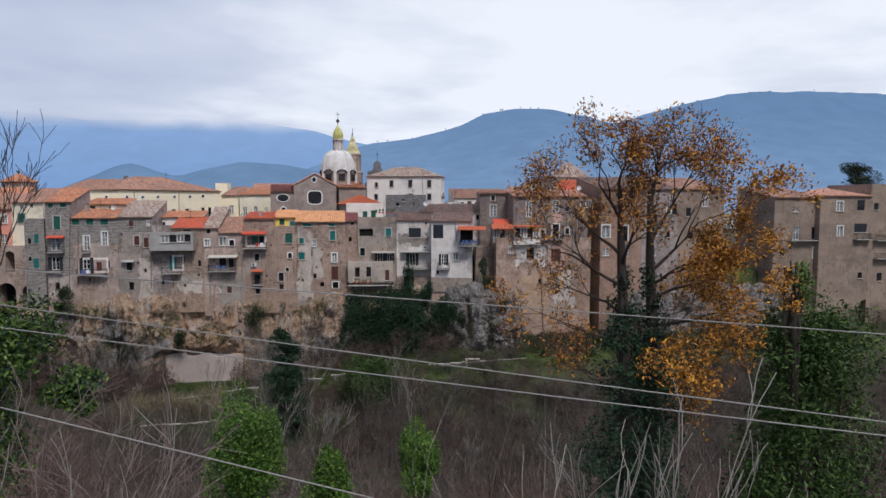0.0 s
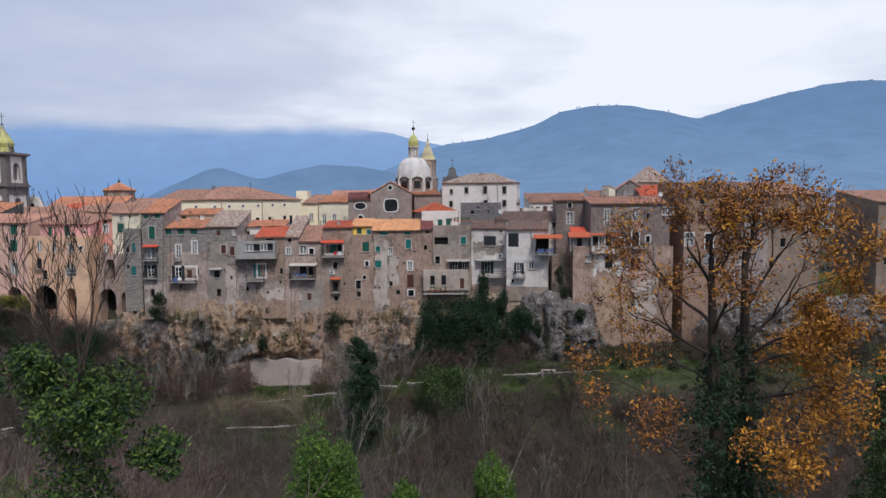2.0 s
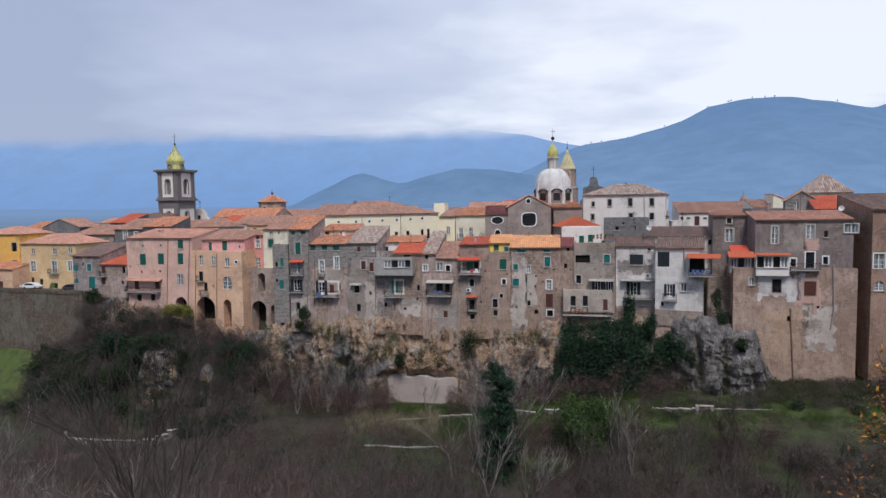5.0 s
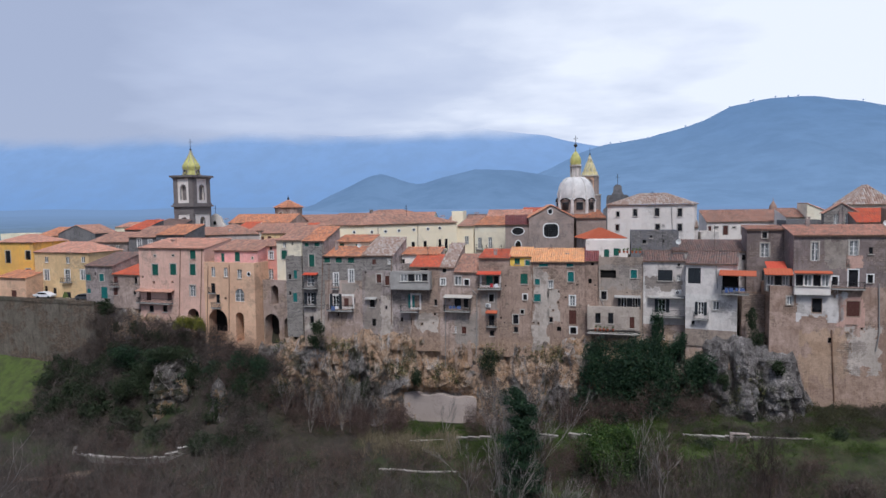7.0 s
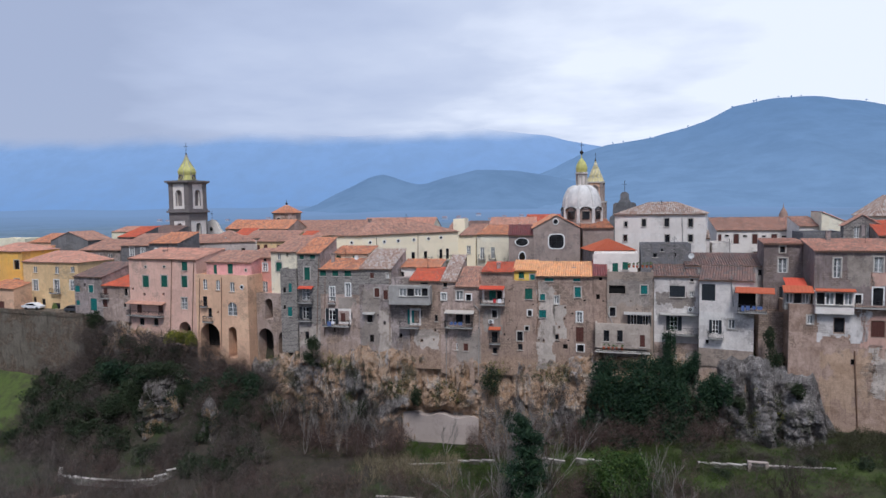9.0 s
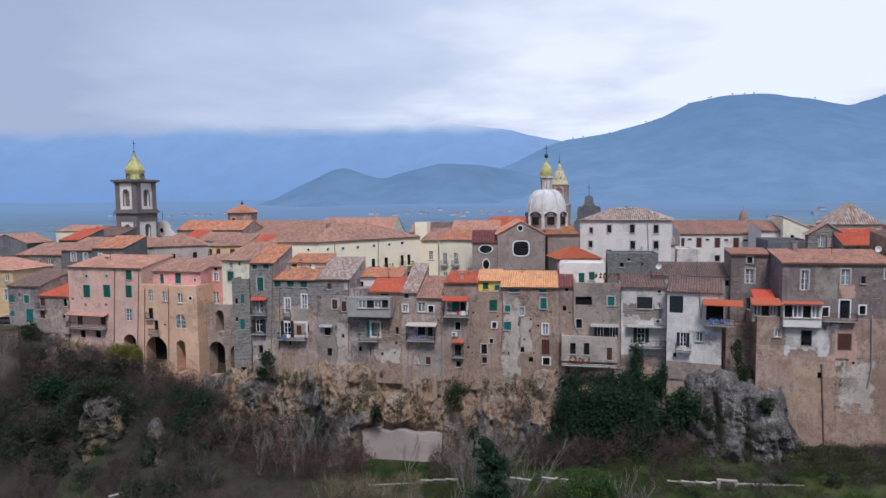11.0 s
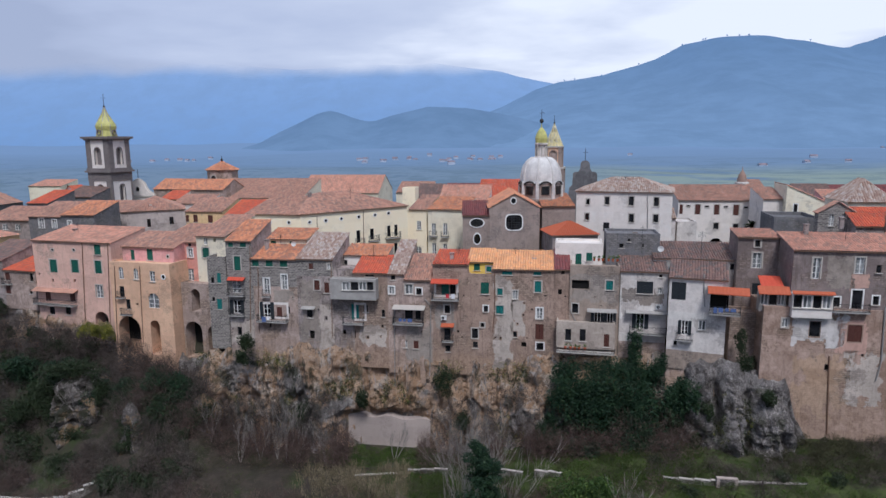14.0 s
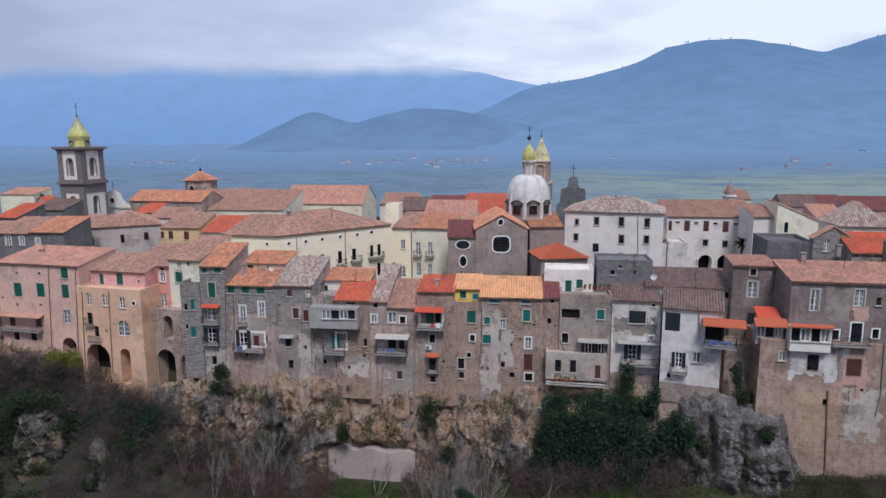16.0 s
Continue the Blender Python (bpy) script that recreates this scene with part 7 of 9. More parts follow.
leafy("twig_rosy", ((0.125, 0.080, 0.066), (0.175, 0.118, 0.100), (0.24, 0.18, 0.158)), 0.9)
leafy("twig_olive", ((0.045, 0.048, 0.024), (0.070, 0.068, 0.034), (0.11, 0.095, 0.055)), 0.9)
leafy("twig_pale", ((0.24, 0.21, 0.185), (0.30, 0.27, 0.24), (0.18, 0.155, 0.135)), 0.9)
leafy("grass", ((0.044, 0.076, 0.016), (0.062, 0.104, 0.019), (0.092, 0.090, 0.036)), 0.9)
plain("bark", (0.060, 0.046, 0.038), 0.95, 0, 0.6, 4)
plain("bark_rosy", (0.24, 0.18, 0.16), 0.95, 0, 0.4, 4)
plain("bark_pale", (0.30, 0.27, 0.24), 0.95, 0, 0.5, 4)


def leaf_quads(rng, places, size, flat=0.0):
    """Small folded leaves at the places given."""
    verts, faces = [], []
    for p in places:
        s = size * rng.uniform(0.6, 1.35)
        a = Vector((rng.gauss(0, 1), rng.gauss(0, 1), rng.gauss(0, 1) - flat)).normalized()
        b = a.orthogonal().normalized()
        b = (b * math.cos(q := rng.uniform(0, 6.28)) + a.cross(b) * math.sin(q)).normalized()
        c = a.cross(b)
        i = len(verts)
        verts += [p - b * s, p + c * s * 0.42 - a * s * 0.14, p + b * s, p - c * s * 0.42 - a * s * 0.14]
        faces += [(i, i + 1, i + 2), (i, i + 2, i + 3)]
    return verts, faces


def lobes(rng, centre, size, count, n, hollow=0.62):
    """Points in a lumpy crown: lobes thrown round a centre, points near the lobes' skins."""
    centre = Vector(centre)
    out = []
    balls = []
    for _ in range(count):
        d = Vector((rng.gauss(0, 1), rng.gauss(0, 1), rng.gauss(0, 1))).normalized() * rng.uniform(0.25, 0.8)
        balls.append((Vector((d.x * size[0], d.y * size[1], d.z * size[2])), rng.uniform(0.28, 0.52)))
    for k in range(n):
        o, r = balls[k % count]
        d = Vector((rng.gauss(0, 1), rng.gauss(0, 1), rng.gauss(0, 1))).normalized() * r * rng.uniform(hollow, 1.12)
        out.append(centre + o + Vector((d.x * size[0], d.y * size[1], d.z * size[2])))
    return out


def bush(name, label, centre, size, n, leaf, material, seed, count=14, stem=None, category="bush", group=""):
    rng = random.Random(seed)
    base = (centre[0], centre[1], centre[2] - size[2])
    ob = thing(name, base, label, category, group)
    verts, faces = leaf_quads(rng, lobes(rng, centre, size, count, n), leaf)
    raw("crown", verts, faces, material, ob)
    bm = bmesh.new()
    foot = Vector(base) + Vector((0, 0, -(stem or 1.0)))
    for _ in range(5):
        tip = Vector(centre) + Vector((rng.uniform(-0.6, 0.6) * size[0], rng.uniform(-0.6, 0.6) * size[1], rng.uniform(0, 0.6) * size[2]))
        mid = foot.lerp(tip, 0.5) + Vector((rng.uniform(-0.2, 0.2), rng.uniform(-0.2, 0.2), 0.2))
        tube(bm, [foot, mid, tip], [0.05 + size[0] * 0.03, 0.04 + size[0] * 0.015, 0.02], 5)
    part("trunk", bm, "bark", ob)
    return ob


def grow(bm, rng, p, d, length, r, depth, tips, spread=0.6, lift=0.12, sides=5, minr=0.012):
    """A limb and the smaller ones that leave it."""
    pts, rad = [p], [r]
    steps = 4
    for k in range(steps):
        d = (d + Vector((rng.gauss(0, 0.13), rng.gauss(0, 0.13), rng.gauss(0, 0.10) + lift * 0.3))).normalized()
        p = p + d * length / steps
        pts.append(p)
        rad.append(max(r * (1 - 0.5 * (k + 1) / steps), minr))
        if depth <= 1:
            tips.append(p)
    tube(bm, pts, rad, sides if depth > 2 else 3)
    if depth == 0:
        return
    for k in range(rng.choice((2, 3, 3))):
        q = rng.randrange(2, steps + 1)
        side = d.orthogonal().normalized()
        side = (side * math.cos(g := rng.uniform(0, 6.28)) + d.cross(side) * math.sin(g))
        nd = (d + side * rng.uniform(0.5, 1.1) * spread + Vector((0, 0, lift))).normalized()
        grow(bm, rng, pts[q], nd, length * rng.uniform(0.58, 0.82), rad[q] * 0.72, depth - 1, tips, spread, lift, sides, minr)


def bare_tree(name, label, base, height, seed, material="bark", depth=4, r=0.14, spread=0.5, stems=1, lean=(0, 0), group="", minr=0.012):
    rng = random.Random(seed)
    ob = thing(name, base, label, "tree", group)
    tips = []
    bm = bmesh.new()
    for _ in range(stems):
        d = Vector((lean[0] + rng.gauss(0, 0.18), lean[1] + rng.gauss(0, 0.18), 1)).normalized()
        grow(bm, rng, Vector(base), d, height * 0.42, r, depth, tips, spread, 0.15, 5, minr)
    part("trunk", bm, material, ob)
    return ob, tips, rng


def thicket(name, label, material, count, place, tall, seed, wide=0.03, lean=0.35):
    """Leafless brush: thin curved shoots in tufts, as one mass."""
    rng = random.Random(seed)
    verts, faces = [], []
    while count > 0:
        x, y, z = place(rng)
        for _ in range(12):
            count -= 1
            p = Vector((x + rng.gauss(0, 0.5), y + rng.gauss(0, 0.5), z - 0.2))
            d = Vector((rng.gauss(0, lean), rng.gauss(0, lean), 1)).normalized()
            h = tall * rng.uniform(0.35, 1.1)
            side = Vector((rng.gauss(0, 1), rng.gauss(0, 0.35), 0)).normalized() * wide * rng.uniform(0.6, 1.4)
            i = len(verts)
            for k in range(4):
                verts += [p - side * (1 - k / 3.6), p + side * (1 - k / 3.6)]
                d = (d + Vector((rng.gauss(0, 0.3), rng.gauss(0, 0.3), 0))).normalized()
                p = p + d * h / 3
            faces += [(i + 2 * k, i + 2 * k + 1, i + 2 * k + 3, i + 2 * k + 2) for k in range(3)]
            for k in (2, 4, 4, 6):
                if rng.random() < 0.85:
                    j = len(verts)
                    o = (verts[i + k] + verts[i + k + 1]) / 2
                    e = o + Vector((rng.gauss(0, 0.6), rng.gauss(0, 0.6), rng.uniform(0.2, 0.9))) * h * 0.34
                    verts += [o - side * 0.5, o + side * 0.5, e]
                    faces.append((j, j + 1, j + 2))
    ob = raw(name, verts, faces, material, None)
    return tagged(ob, label, "brush", "", "stuff")


def scrub(name, label, material, place, bushes, wide, tall, twigs, length, thick, seed, category="brush"):
    """Leafless bushes as one mass: each a lumpy cloud of fine twigs that fan out and up from its foot."""
    rng = random.Random(seed)
    g = np.random.default_rng(seed)
    out = []
    for _ in range(bushes):
        x, y, z = place(rng)
        r, h = wide * rng.uniform(0.6, 1.4), tall * rng.uniform(0.55, 1.3)
        d = g.normal(size=(twigs, 3))
        d /= np.linalg.norm(d, axis=1)[:, None]
        rad = g.uniform(0.25, 1.0, (twigs, 1)) ** 0.6
        lump = 1 + 0.3 * np.sin(d[:, :1] * 5 + seed + x) * np.cos(d[:, 1:2] * 4 + y)
        p = d * rad * lump * np.array([r, r, h * 0.55]) + np.array([x, y, z + h * 0.42])
        q = d * 0.75 + g.normal(size=(twigs, 3)) * 0.65 + np.array([0, 0, 0.55])
        q /= np.linalg.norm(q, axis=1)[:, None]
        ln = length * g.uniform(0.5, 1.4, (twigs, 1))
        side = np.cross(q, g.normal(size=(twigs, 3)))
        side /= np.linalg.norm(side, axis=1)[:, None] + 1e-6
        side *= thick * g.uniform(0.6, 1.5, (twigs, 1))
        out.append(np.stack([p - side, p + side, p + q * ln], 1).reshape(-1, 3))
    v = np.concatenate(out)
    faces = np.arange(len(v)).reshape(-1, 3)
    ob = raw(name, v.tolist(), faces.tolist(), material, None)
    return tagged(ob, label, category, "", "stuff")


def strip(x0, x1, d0, d1, clear=True):
    """Picks places at a distance d before the houses' line, clear of the evergreens."""
    def pick(rng):
        while True:
            x = rng.uniform(x0, x1)
            y = along(x, FACE) - rng.uniform(d0, d1)
            if not clear or all((x - a) ** 2 + ((y - b + 1.0) * 0.6) ** 2 > r * r for a, b, r in ((0.9, -83.4, 3.6), (4.3, -82.0, 1.6), (8.4, -80.3, 1.6), (2.6, -24.0, 2.4), (-10.0, -2.0, 5.2), (-59.5, 2.6, 4.2), (-47.4, -5.0, 3.4), (44.0, -15.0, 8.0), (34.0, -14.0, 6.0))):
                break
        return x, y, height(x, y)
    return pick


def face_points(rng, x0, x1, z0, z1, n, clump=0.0, out=0.5):
    """Places on the cliff's face, gathered in clumps."""
    pts = []
    while len(pts) < n:
        x, z = rng.uniform(x0, x1), rng.uniform(z0, z1)
        if noise.noise(Vector((x * 0.22, z * 0.22, 11.0))) < clump or (-17 < x < -3 and z < 5):
            continue
        v = (z - (along(x, FOOT) - 2)) / (along(x, BASE) + 2.8 - along(x, FOOT))
        lip = float(np.interp(v, [0, 0.25, 0.55, 0.78, 1.0], [2.6, 1.6, 0.85, 0.4, 0.2]))
        big = noise.noise(Vector((x * 0.10, z * 0.06, 1.7))) * 2.0 + (0.32 - abs(noise.noise(Vector((x * 0.30, z * 0.16, 5.1))))) * 2.0
        big *= float(np.interp(v, [0, 0.5, 0.75, 1.0], [1, 0.9, 0.5, 0.2]))
        pts.append(Vector((x + rng.gauss(0, 0.15), along(x, FACE) - lip - big - abs(rng.gauss(0, out)), z)))
    return pts


def creeper(name, label, x0, x1, z0, z1, n, leaf, material, seed, clump=-0.1, out=0.6):
    rng = random.Random(seed)
    v, f = leaf_quads(rng, face_points(rng, x0, x1, z0, z1, n, clump, out), leaf)
    return tagged(raw(name, v, f, material, None), label, "ivy", "", "stuff")


# the cliff's green
def mound(name, label, spots, n, leaf, material, seed, category="ivy"):
    """A mass of creeper over several lumps: (x, y, z, rx, ry, rz)."""
    rng = random.Random(seed)
    pts = []
    tot = sum(s[3] * s[5] for s in spots)
    for x, y, z, a, b, c in spots:
        pts += lobes(rng, (x, y, z), (a, b, c), 16, int(n * a * c / tot), 0.6)
    v, f = leaf_quads(rng, pts, leaf)
    return tagged(raw(name, v, f, material, None), label, category, "", "stuff")


mound("ivy_mass", "dark green ivy covering the rock below white houses", [(13.6, -5.4, 9.6, 2.4, 1.6, 3.2), (16.5, -6.6, 9.2, 3.6, 1.9, 5.0), (20.0, -7.6, 8.2, 4.4, 2.1, 6.4), (24.0, -8.0, 7.8, 3.8, 2.0, 6.6), (27.0, -8.4, 9.4, 2.2, 1.4, 4.0), (22.8, -4.9, 15.6, 1.2, 0.9, 4.2), (22.4, -5.8, 12.6, 1.8, 1.2, 3.0), (18.4, -5.4, 12.6, 2.8, 1.0, 1.7), (14.4, -4.4, 11.8, 2.4, 1.0, 2.4), (24.6, -5.8, 11.8, 2.2, 1.0, 2.0), (20.6, -5.6, 12.8, 1.6, 0.9, 1.6), (28.2, -7.6, 11.4, 1.4, 0.9, 1.8), (25.6, -6.0, 13.2, 1.6, 0.9, 1.8), (29.0, -9.0, 10.4, 1.4, 1.0, 3.0), (16.5, -8.3, 2.5, 3.2, 2.0, 3.0), (23.0, -9.2, 2.6, 5.4, 2.2, 3.8), (12.0, -5.6, 4.0, 2.0, 1.4, 3.8)], 54000, 0.17, "leaf_ivy", 3)
mound("ivy_mass", "dark ivy filling a recess between houses", [(35.2, -8.6, 14.2, 1.7, 1.1, 2.6), (34.6, -8.4, 17.5, 0.8, 0.8, 1.6)], 5000, 0.13, "leaf_dark", 4)
mound("ivy_mass", "dark ivy hanging from an old wall", [(-81.5, 19.0, 13.6, 2.6, 1.4, 3.0), (-79.5, 18.6, 14.5, 1.8, 1.0, 1.8), (-83.2, 19.0, 9.5, 1.2, 1.0, 3.0)], 6000, 0.17, "leaf_dark", 5)
mound("ivy_mass", "dark green creeper below tall arches", [(-41, 3.6, 6.0, 3.6, 2.2, 3.2), (-45, 3.6, 7.0, 2.6, 2.0, 2.4), (-43.0, 1.5, 1.6, 3.8, 2.4, 3.8), (-47, 5.5, 3.0, 2.4, 1.6, 3.0), (-51.5, 6.6, 3.4, 2.6, 1.4, 3.2), (-46.0, 5.4, 5.6, 1.6, 1.0, 1.6), (-55.5, 8.4, 5.5, 1.8, 1.2, 2.6)], 19000, 0.16, "leaf_ivy", 6)
west = []
rng = random.Random(17)
for k in range(120):
    x, d = rng.uniform(-92, -38), rng.uniform(3.0, 16.0)
    if -65 < x < -50 and rng.random() < 0.75:
        continue
    y = along(x, FACE) - d
    r = rng.uniform(1.3, 3.2)
    west.append((x, y, height(x, y) + r * 0.5, r, r * 0.8, r * rng.uniform(0.6, 1.0)))
mound("shrub_mass", "dark evergreen shrubs on the western slope", west, 120000, 0.19, "leaf_dark", 7, "shrub")
mound("shrub_mass", "dark green shrubs under tall arches", [(-62, 9.5, 6.5, 5, 2.0, 2.6), (-70, 11.0, 6, 5, 2.4, 2.8), (-55, 6.0, 3.5, 4, 1.8, 2.6), (-50, 5.0, 5.5, 3, 1.6, 2.0)], 20000, 0.18, "leaf_ivy", 18, "shrub")
mound("shrub_mass", "dark bush clinging to the cliff under a balcony", [(-31, 2.6, 13.6, 1.4, 0.9, 2.0), (-31.4, 2.0, 11.6, 1.2, 0.9, 1.4)], 3600, 0.13, "leaf_dark", 8, "shrub")
mound("shrub_mass", "yellow-green bush before an arch", [(-57.8, 10.6, 13.0, 2.6, 1.3, 1.7), (-55.4, 10.2, 12.4, 1.8, 1.1, 1.4), (-60.0, 11.0, 12.6, 1.6, 1.0, 1.2)], 8500, 0.14, "leaf_moss", 9, "shrub")
mound("ivy_mass", "dark ivy spilling over a crag", [(-59.5, 5.4, 8.4, 4.8, 1.6, 1.3), (-54.8, 5.2, 4.6, 1.6, 1.2, 3.4), (-64.2, 5.6, 3.6, 1.8, 1.4, 3.4), (-58.5, 3.6, -1.6, 5.2, 1.6, 1.8), (-47.0, -2.0, 0.2, 0.35, 0.35, 2.4), (-46.8, 2.4, 0.5, 1.6, 1.4, 3.6), (-67.5, 4.5, 1.5, 3.0, 1.8, 2.6)], 26000, 0.15, "leaf_dark", 52)
mound("shrub_mass", "low olive-green weeds before a plastered wall", [(-9.0, -5.0, -1.9, 3.0, 1.2, 0.6), (-5.0, -5.0, -1.6, 2.4, 1.2, 0.7), (-15.0, -3.0, -1.6, 2.4, 1.2, 0.8), (-11.0, -3.4, -1.7, 2.6, 1.2, 0.7), (-7.0, -3.4, -1.7, 2.4, 1.2, 0.8), (-3.6, -2.6, -1.2, 1.6, 1.2, 1.2), (-13, -4.6, -1.9, 2.0, 1.0, 0.7)], 9000, 0.11, "leaf_bush", 53, "shrub")
creeper("creeper", "patchy green growth on the cliff", -50, 36, 0, 11, 9000, 0.13, "leaf_dark", 11, 0.12, 0.25)
creeper("creeper", "moss-green tufts on ledges of the cliff", -40, 36, 1, 12, 3500, 0.12, "leaf_moss", 12, 0.22, 0.2)
for k, (x, z, rx, rz) in enumerate([(-22.5, 3.5, 1.0, 2.6), (-13.8, 6.2, 1.0, 1.7), (-2.2, 9.5, 1.6, 2.4), (0.5, 4.0, 1.3, 2.0), (30.6, 9.2, 0.8, 1.4), (34.5, 4.4, 1.2, 1.4), (36.9, 11.6, 0.9, 1.2), (29.5, 4.5, 1.4, 2.0)]):
    mound("shrub_mass", "small dark shrub rooted in the cliff", [(x, along(x, FACE) - 2.2, z, rx, 0.9, rz)], 1500, 0.13, "leaf_dark", 20 + k, "shrub")

# brush at the foot of the cliff and on the slopes
def on_face(x0, x1, below):
    """Picks places on the western cliff, from its foot to a little under the houses."""
    def pick(rng):
        x = rng.uniform(x0, x1)
        lo, hi = along(x, FOOT) + along(x, TALUS) * 0.6, along(x, BASE) - below
        z = lo + (hi - lo) * rng.random() ** 0.8
        if (-65 < x < -58 or -54 < x < -49.5) and z < lo + 0.5 * (hi - lo):
            z = hi - rng.uniform(0, 1.5)
        return x, along(x, FACE) - 2.4 - rng.uniform(0, 1.6) - 2.0 * (hi - z) / (hi - lo + 0.1), z
    return pick


scrub("brush", "leafless brush hanging on the western cliff", "twig_dusk", on_face(-82, -38, 1.2), 150, 1.6, 2.6, 380, 0.6, 0.018, 45)
rng = random.Random(46)
west = []
for k in range(20):
    x, y, z = on_face(-80, -40, 2.0)(rng)
    west.append((x, y, z, rng.uniform(1.0, 2.6), 0.9, rng.uniform(0.7, 1.6)))
mound("shrub_mass", "dark shrubs hanging on the western cliff", west, 16000, 0.16, "leaf_dark", 47, "shrub")
scrub("brush", "grey-brown leafless brush at the foot of the cliff", "twig_brown", strip(-50, 60, 1.6, 8.0), 200, 1.5, 4.6, 380, 0.75, 0.016, 31)
scrub("brush", "brown leafless thicket on the western slope", "twig_dusk", strip(-92, -36, 1.0, 19), 300, 1.7, 3.4, 380, 0.7, 0.018, 32)
scrub("brush", "grey leafless brush on the western slope", "twig_grey", strip(-88, -36, 1.0, 16), 80, 1.5, 3.6, 300, 0.8, 0.016, 37)
scrub("brush", "dark brush below the eastern houses", "twig_dark", strip(56, 118, 2.2, 12), 110, 1.6, 3.6, 340, 0.7, 0.02, 33)
scrub("brush", "brown leafless scrub on the gorge floor", "twig_brown", strip(-70, 80, 15, 38), 640, 1.8, 3.0, 320, 0.7, 0.016, 34)
scrub("brush", "low dark scrub among grass", "twig_olive", strip(-60, 90, 6, 26), 300, 1.4, 1.2, 240, 0.4, 0.018, 38)
scrub("brush", "dark brush rooted on ledges of the cliff", "twig_grey", lambda r: (lambda x: (x, along(x, FACE) - r.uniform(1.6, 3.2), along(x, FOOT) + r.uniform(0.5, 6.5)))(r.choice((r.uniform(-48, -18), r.uniform(-3, 24), r.uniform(-48, -18)))), 150, 1.1, 2.2, 260, 0.6, 0.016, 39)
scrub("brush", "dark tangled scrub below the garden wall", "twig_dusk", strip(10, 95, 17, 34), 260, 1.6, 2.2, 320, 0.6, 0.016, 49)
mound("shrub_mass", "low dark shrubs along the terraces", [(x, along(x, FACE) - d, height(x, along(x, FACE) - d) + 0.4, r, r * 0.8, r * 0.6) for x, d, r in ((random.Random(900 + k).uniform(12, 80), random.Random(950 + k).uniform(5.0, 24.0), random.Random(990 + k).uniform(0.6, 1.6)) for k in range(46))], 26000, 0.13, "leaf_dark", 51, "shrub")
thicket("reeds", "pale dry canes on a terrace", "reed", 1500, lambda r: (lambda x, y: (x, y, height(x, y)))(r.uniform(-21, -7), r.uniform(-12, -5.5)), 2.0, 35, 0.035, 0.22)
scrub("brush", "low weeds at the foot of a tall wall", "twig_olive", strip(36, 64, 0.3, 7, False), 190, 1.0, 1.0, 260, 0.35, 0.018, 54)
scrub("brush", "dark weeds below the eastern rocks", "twig_dusk", strip(22, 64, 1.0, 12, False), 120, 1.2, 1.1, 260, 0.4, 0.016, 55)
scrub("grass", "rough grass on the upper terrace", "grass", strip(18, 66, 2.0, 13, False), 240, 1.1, 0.45, 200, 0.3, 0.02, 56, "grass")
scrub("grass", "grass before a plastered wall", "grass", strip(-19, -1, 1.5, 7, False), 120, 1.0, 0.5, 200, 0.3, 0.02, 57, "grass")
scrub("grass", "bright grass on the lower terraces", "grass", strip(-12, 34, 6, 22, False), 260, 1.1, 0.45, 200, 0.3, 0.022, 58, "grass")
scrub("grass", "tufts of green grass below the eastern cliff", "grass", strip(-14, 60, 6, 15), 260, 1.2, 0.5, 160, 0.35, 0.02, 48, "grass")
thicket("grass", "rough green grass below the cliff", "grass", 5000, strip(-60, 100, 3.5, 24, False), 0.4, 36, 0.035, 0.5)
for k, (x, d, h) in enumerate([(-26, 5, 8.5), (-24.5, 5.5, 9.5), (-23, 5, 8), (-28.5, 5.5, 7), (-18.5, 6, 7.5), (-36, 6, 7), (-58, 10, 9), (-31, 7, 6.5), (1.0, 6, 7.5), (4.5, 6.5, 8), (-9, 4.5, 6), (9, 5, 6.5)]):
    y = along(x, FACE) - d
    bare_tree("bare_tree", "slender leafless tree with pale bark", (x, y, height(x, y) - 0.3), h, 40 + k, "bark_pale", 3, 0.065, 0.15, 3, group="leafless trees below the cliff", minr=0.018)
for k in range(9):
    x, y = 1.5 + 2.6 * math.sin(k * 2.4), -19.5 + 2 * math.cos(k * 1.7)
    bare_tree("bare_tree", "tall thin leafless shoots in a clump", (x, y, height(x, y) - 0.3), 14, 60 + k, "bark_pale", 3, 0.05, 0.13, 3, group="leafless shoots", minr=0.016)
col = thing("ivy_tree", (2.6, -24, -7), "narrow tree wholly clad in dark ivy", "tree")
rng = random.Random(70)
pts = []
for k in range(15):
    z = -6 + k * 1.2
    w = float(np.interp(z, [-6, 2, 8, 12], [2.7, 3.1, 2.6, 1.0]))
    pts += lobes(rng, (2.6 + rng.uniform(-0.5, 0.5), -24 + rng.uniform(-0.3, 0.3), z), (w, w * 0.8, 1.3), 8, 1500, 0.5)
v_, f_ = leaf_quads(rng, pts, 0.16)
raw("crown", v_, f_, "leaf_ivy", col)
bm = bmesh.new()
tube(bm, [(2.6, -24, -8), (2.5, -24, 0), (2.7, -24, 11)], [0.35, 0.25, 0.06], 6)
part("trunk", bm, "bark", col)
for k, (x, y, top, r) in enumerate([(18.5, -20, 2.6, 2.2), (10.4, -21, 1.6, 1.6), (8.5, -26, 1.0, 2.0), (-30, -14, -3.5, 2.2), (26, -26, 0.5, 2.4), (-4, -20, -3, 1.6)]):
    h = 2.4
    bush("shrub", "dark green shrub on the gorge floor", (x, y, top - h), (r, r * 0.8, h), 3600, 0.16, "leaf_dark" if k % 2 else "leaf_bush", 80 + k, 14, 3.0, group="gorge shrubs")

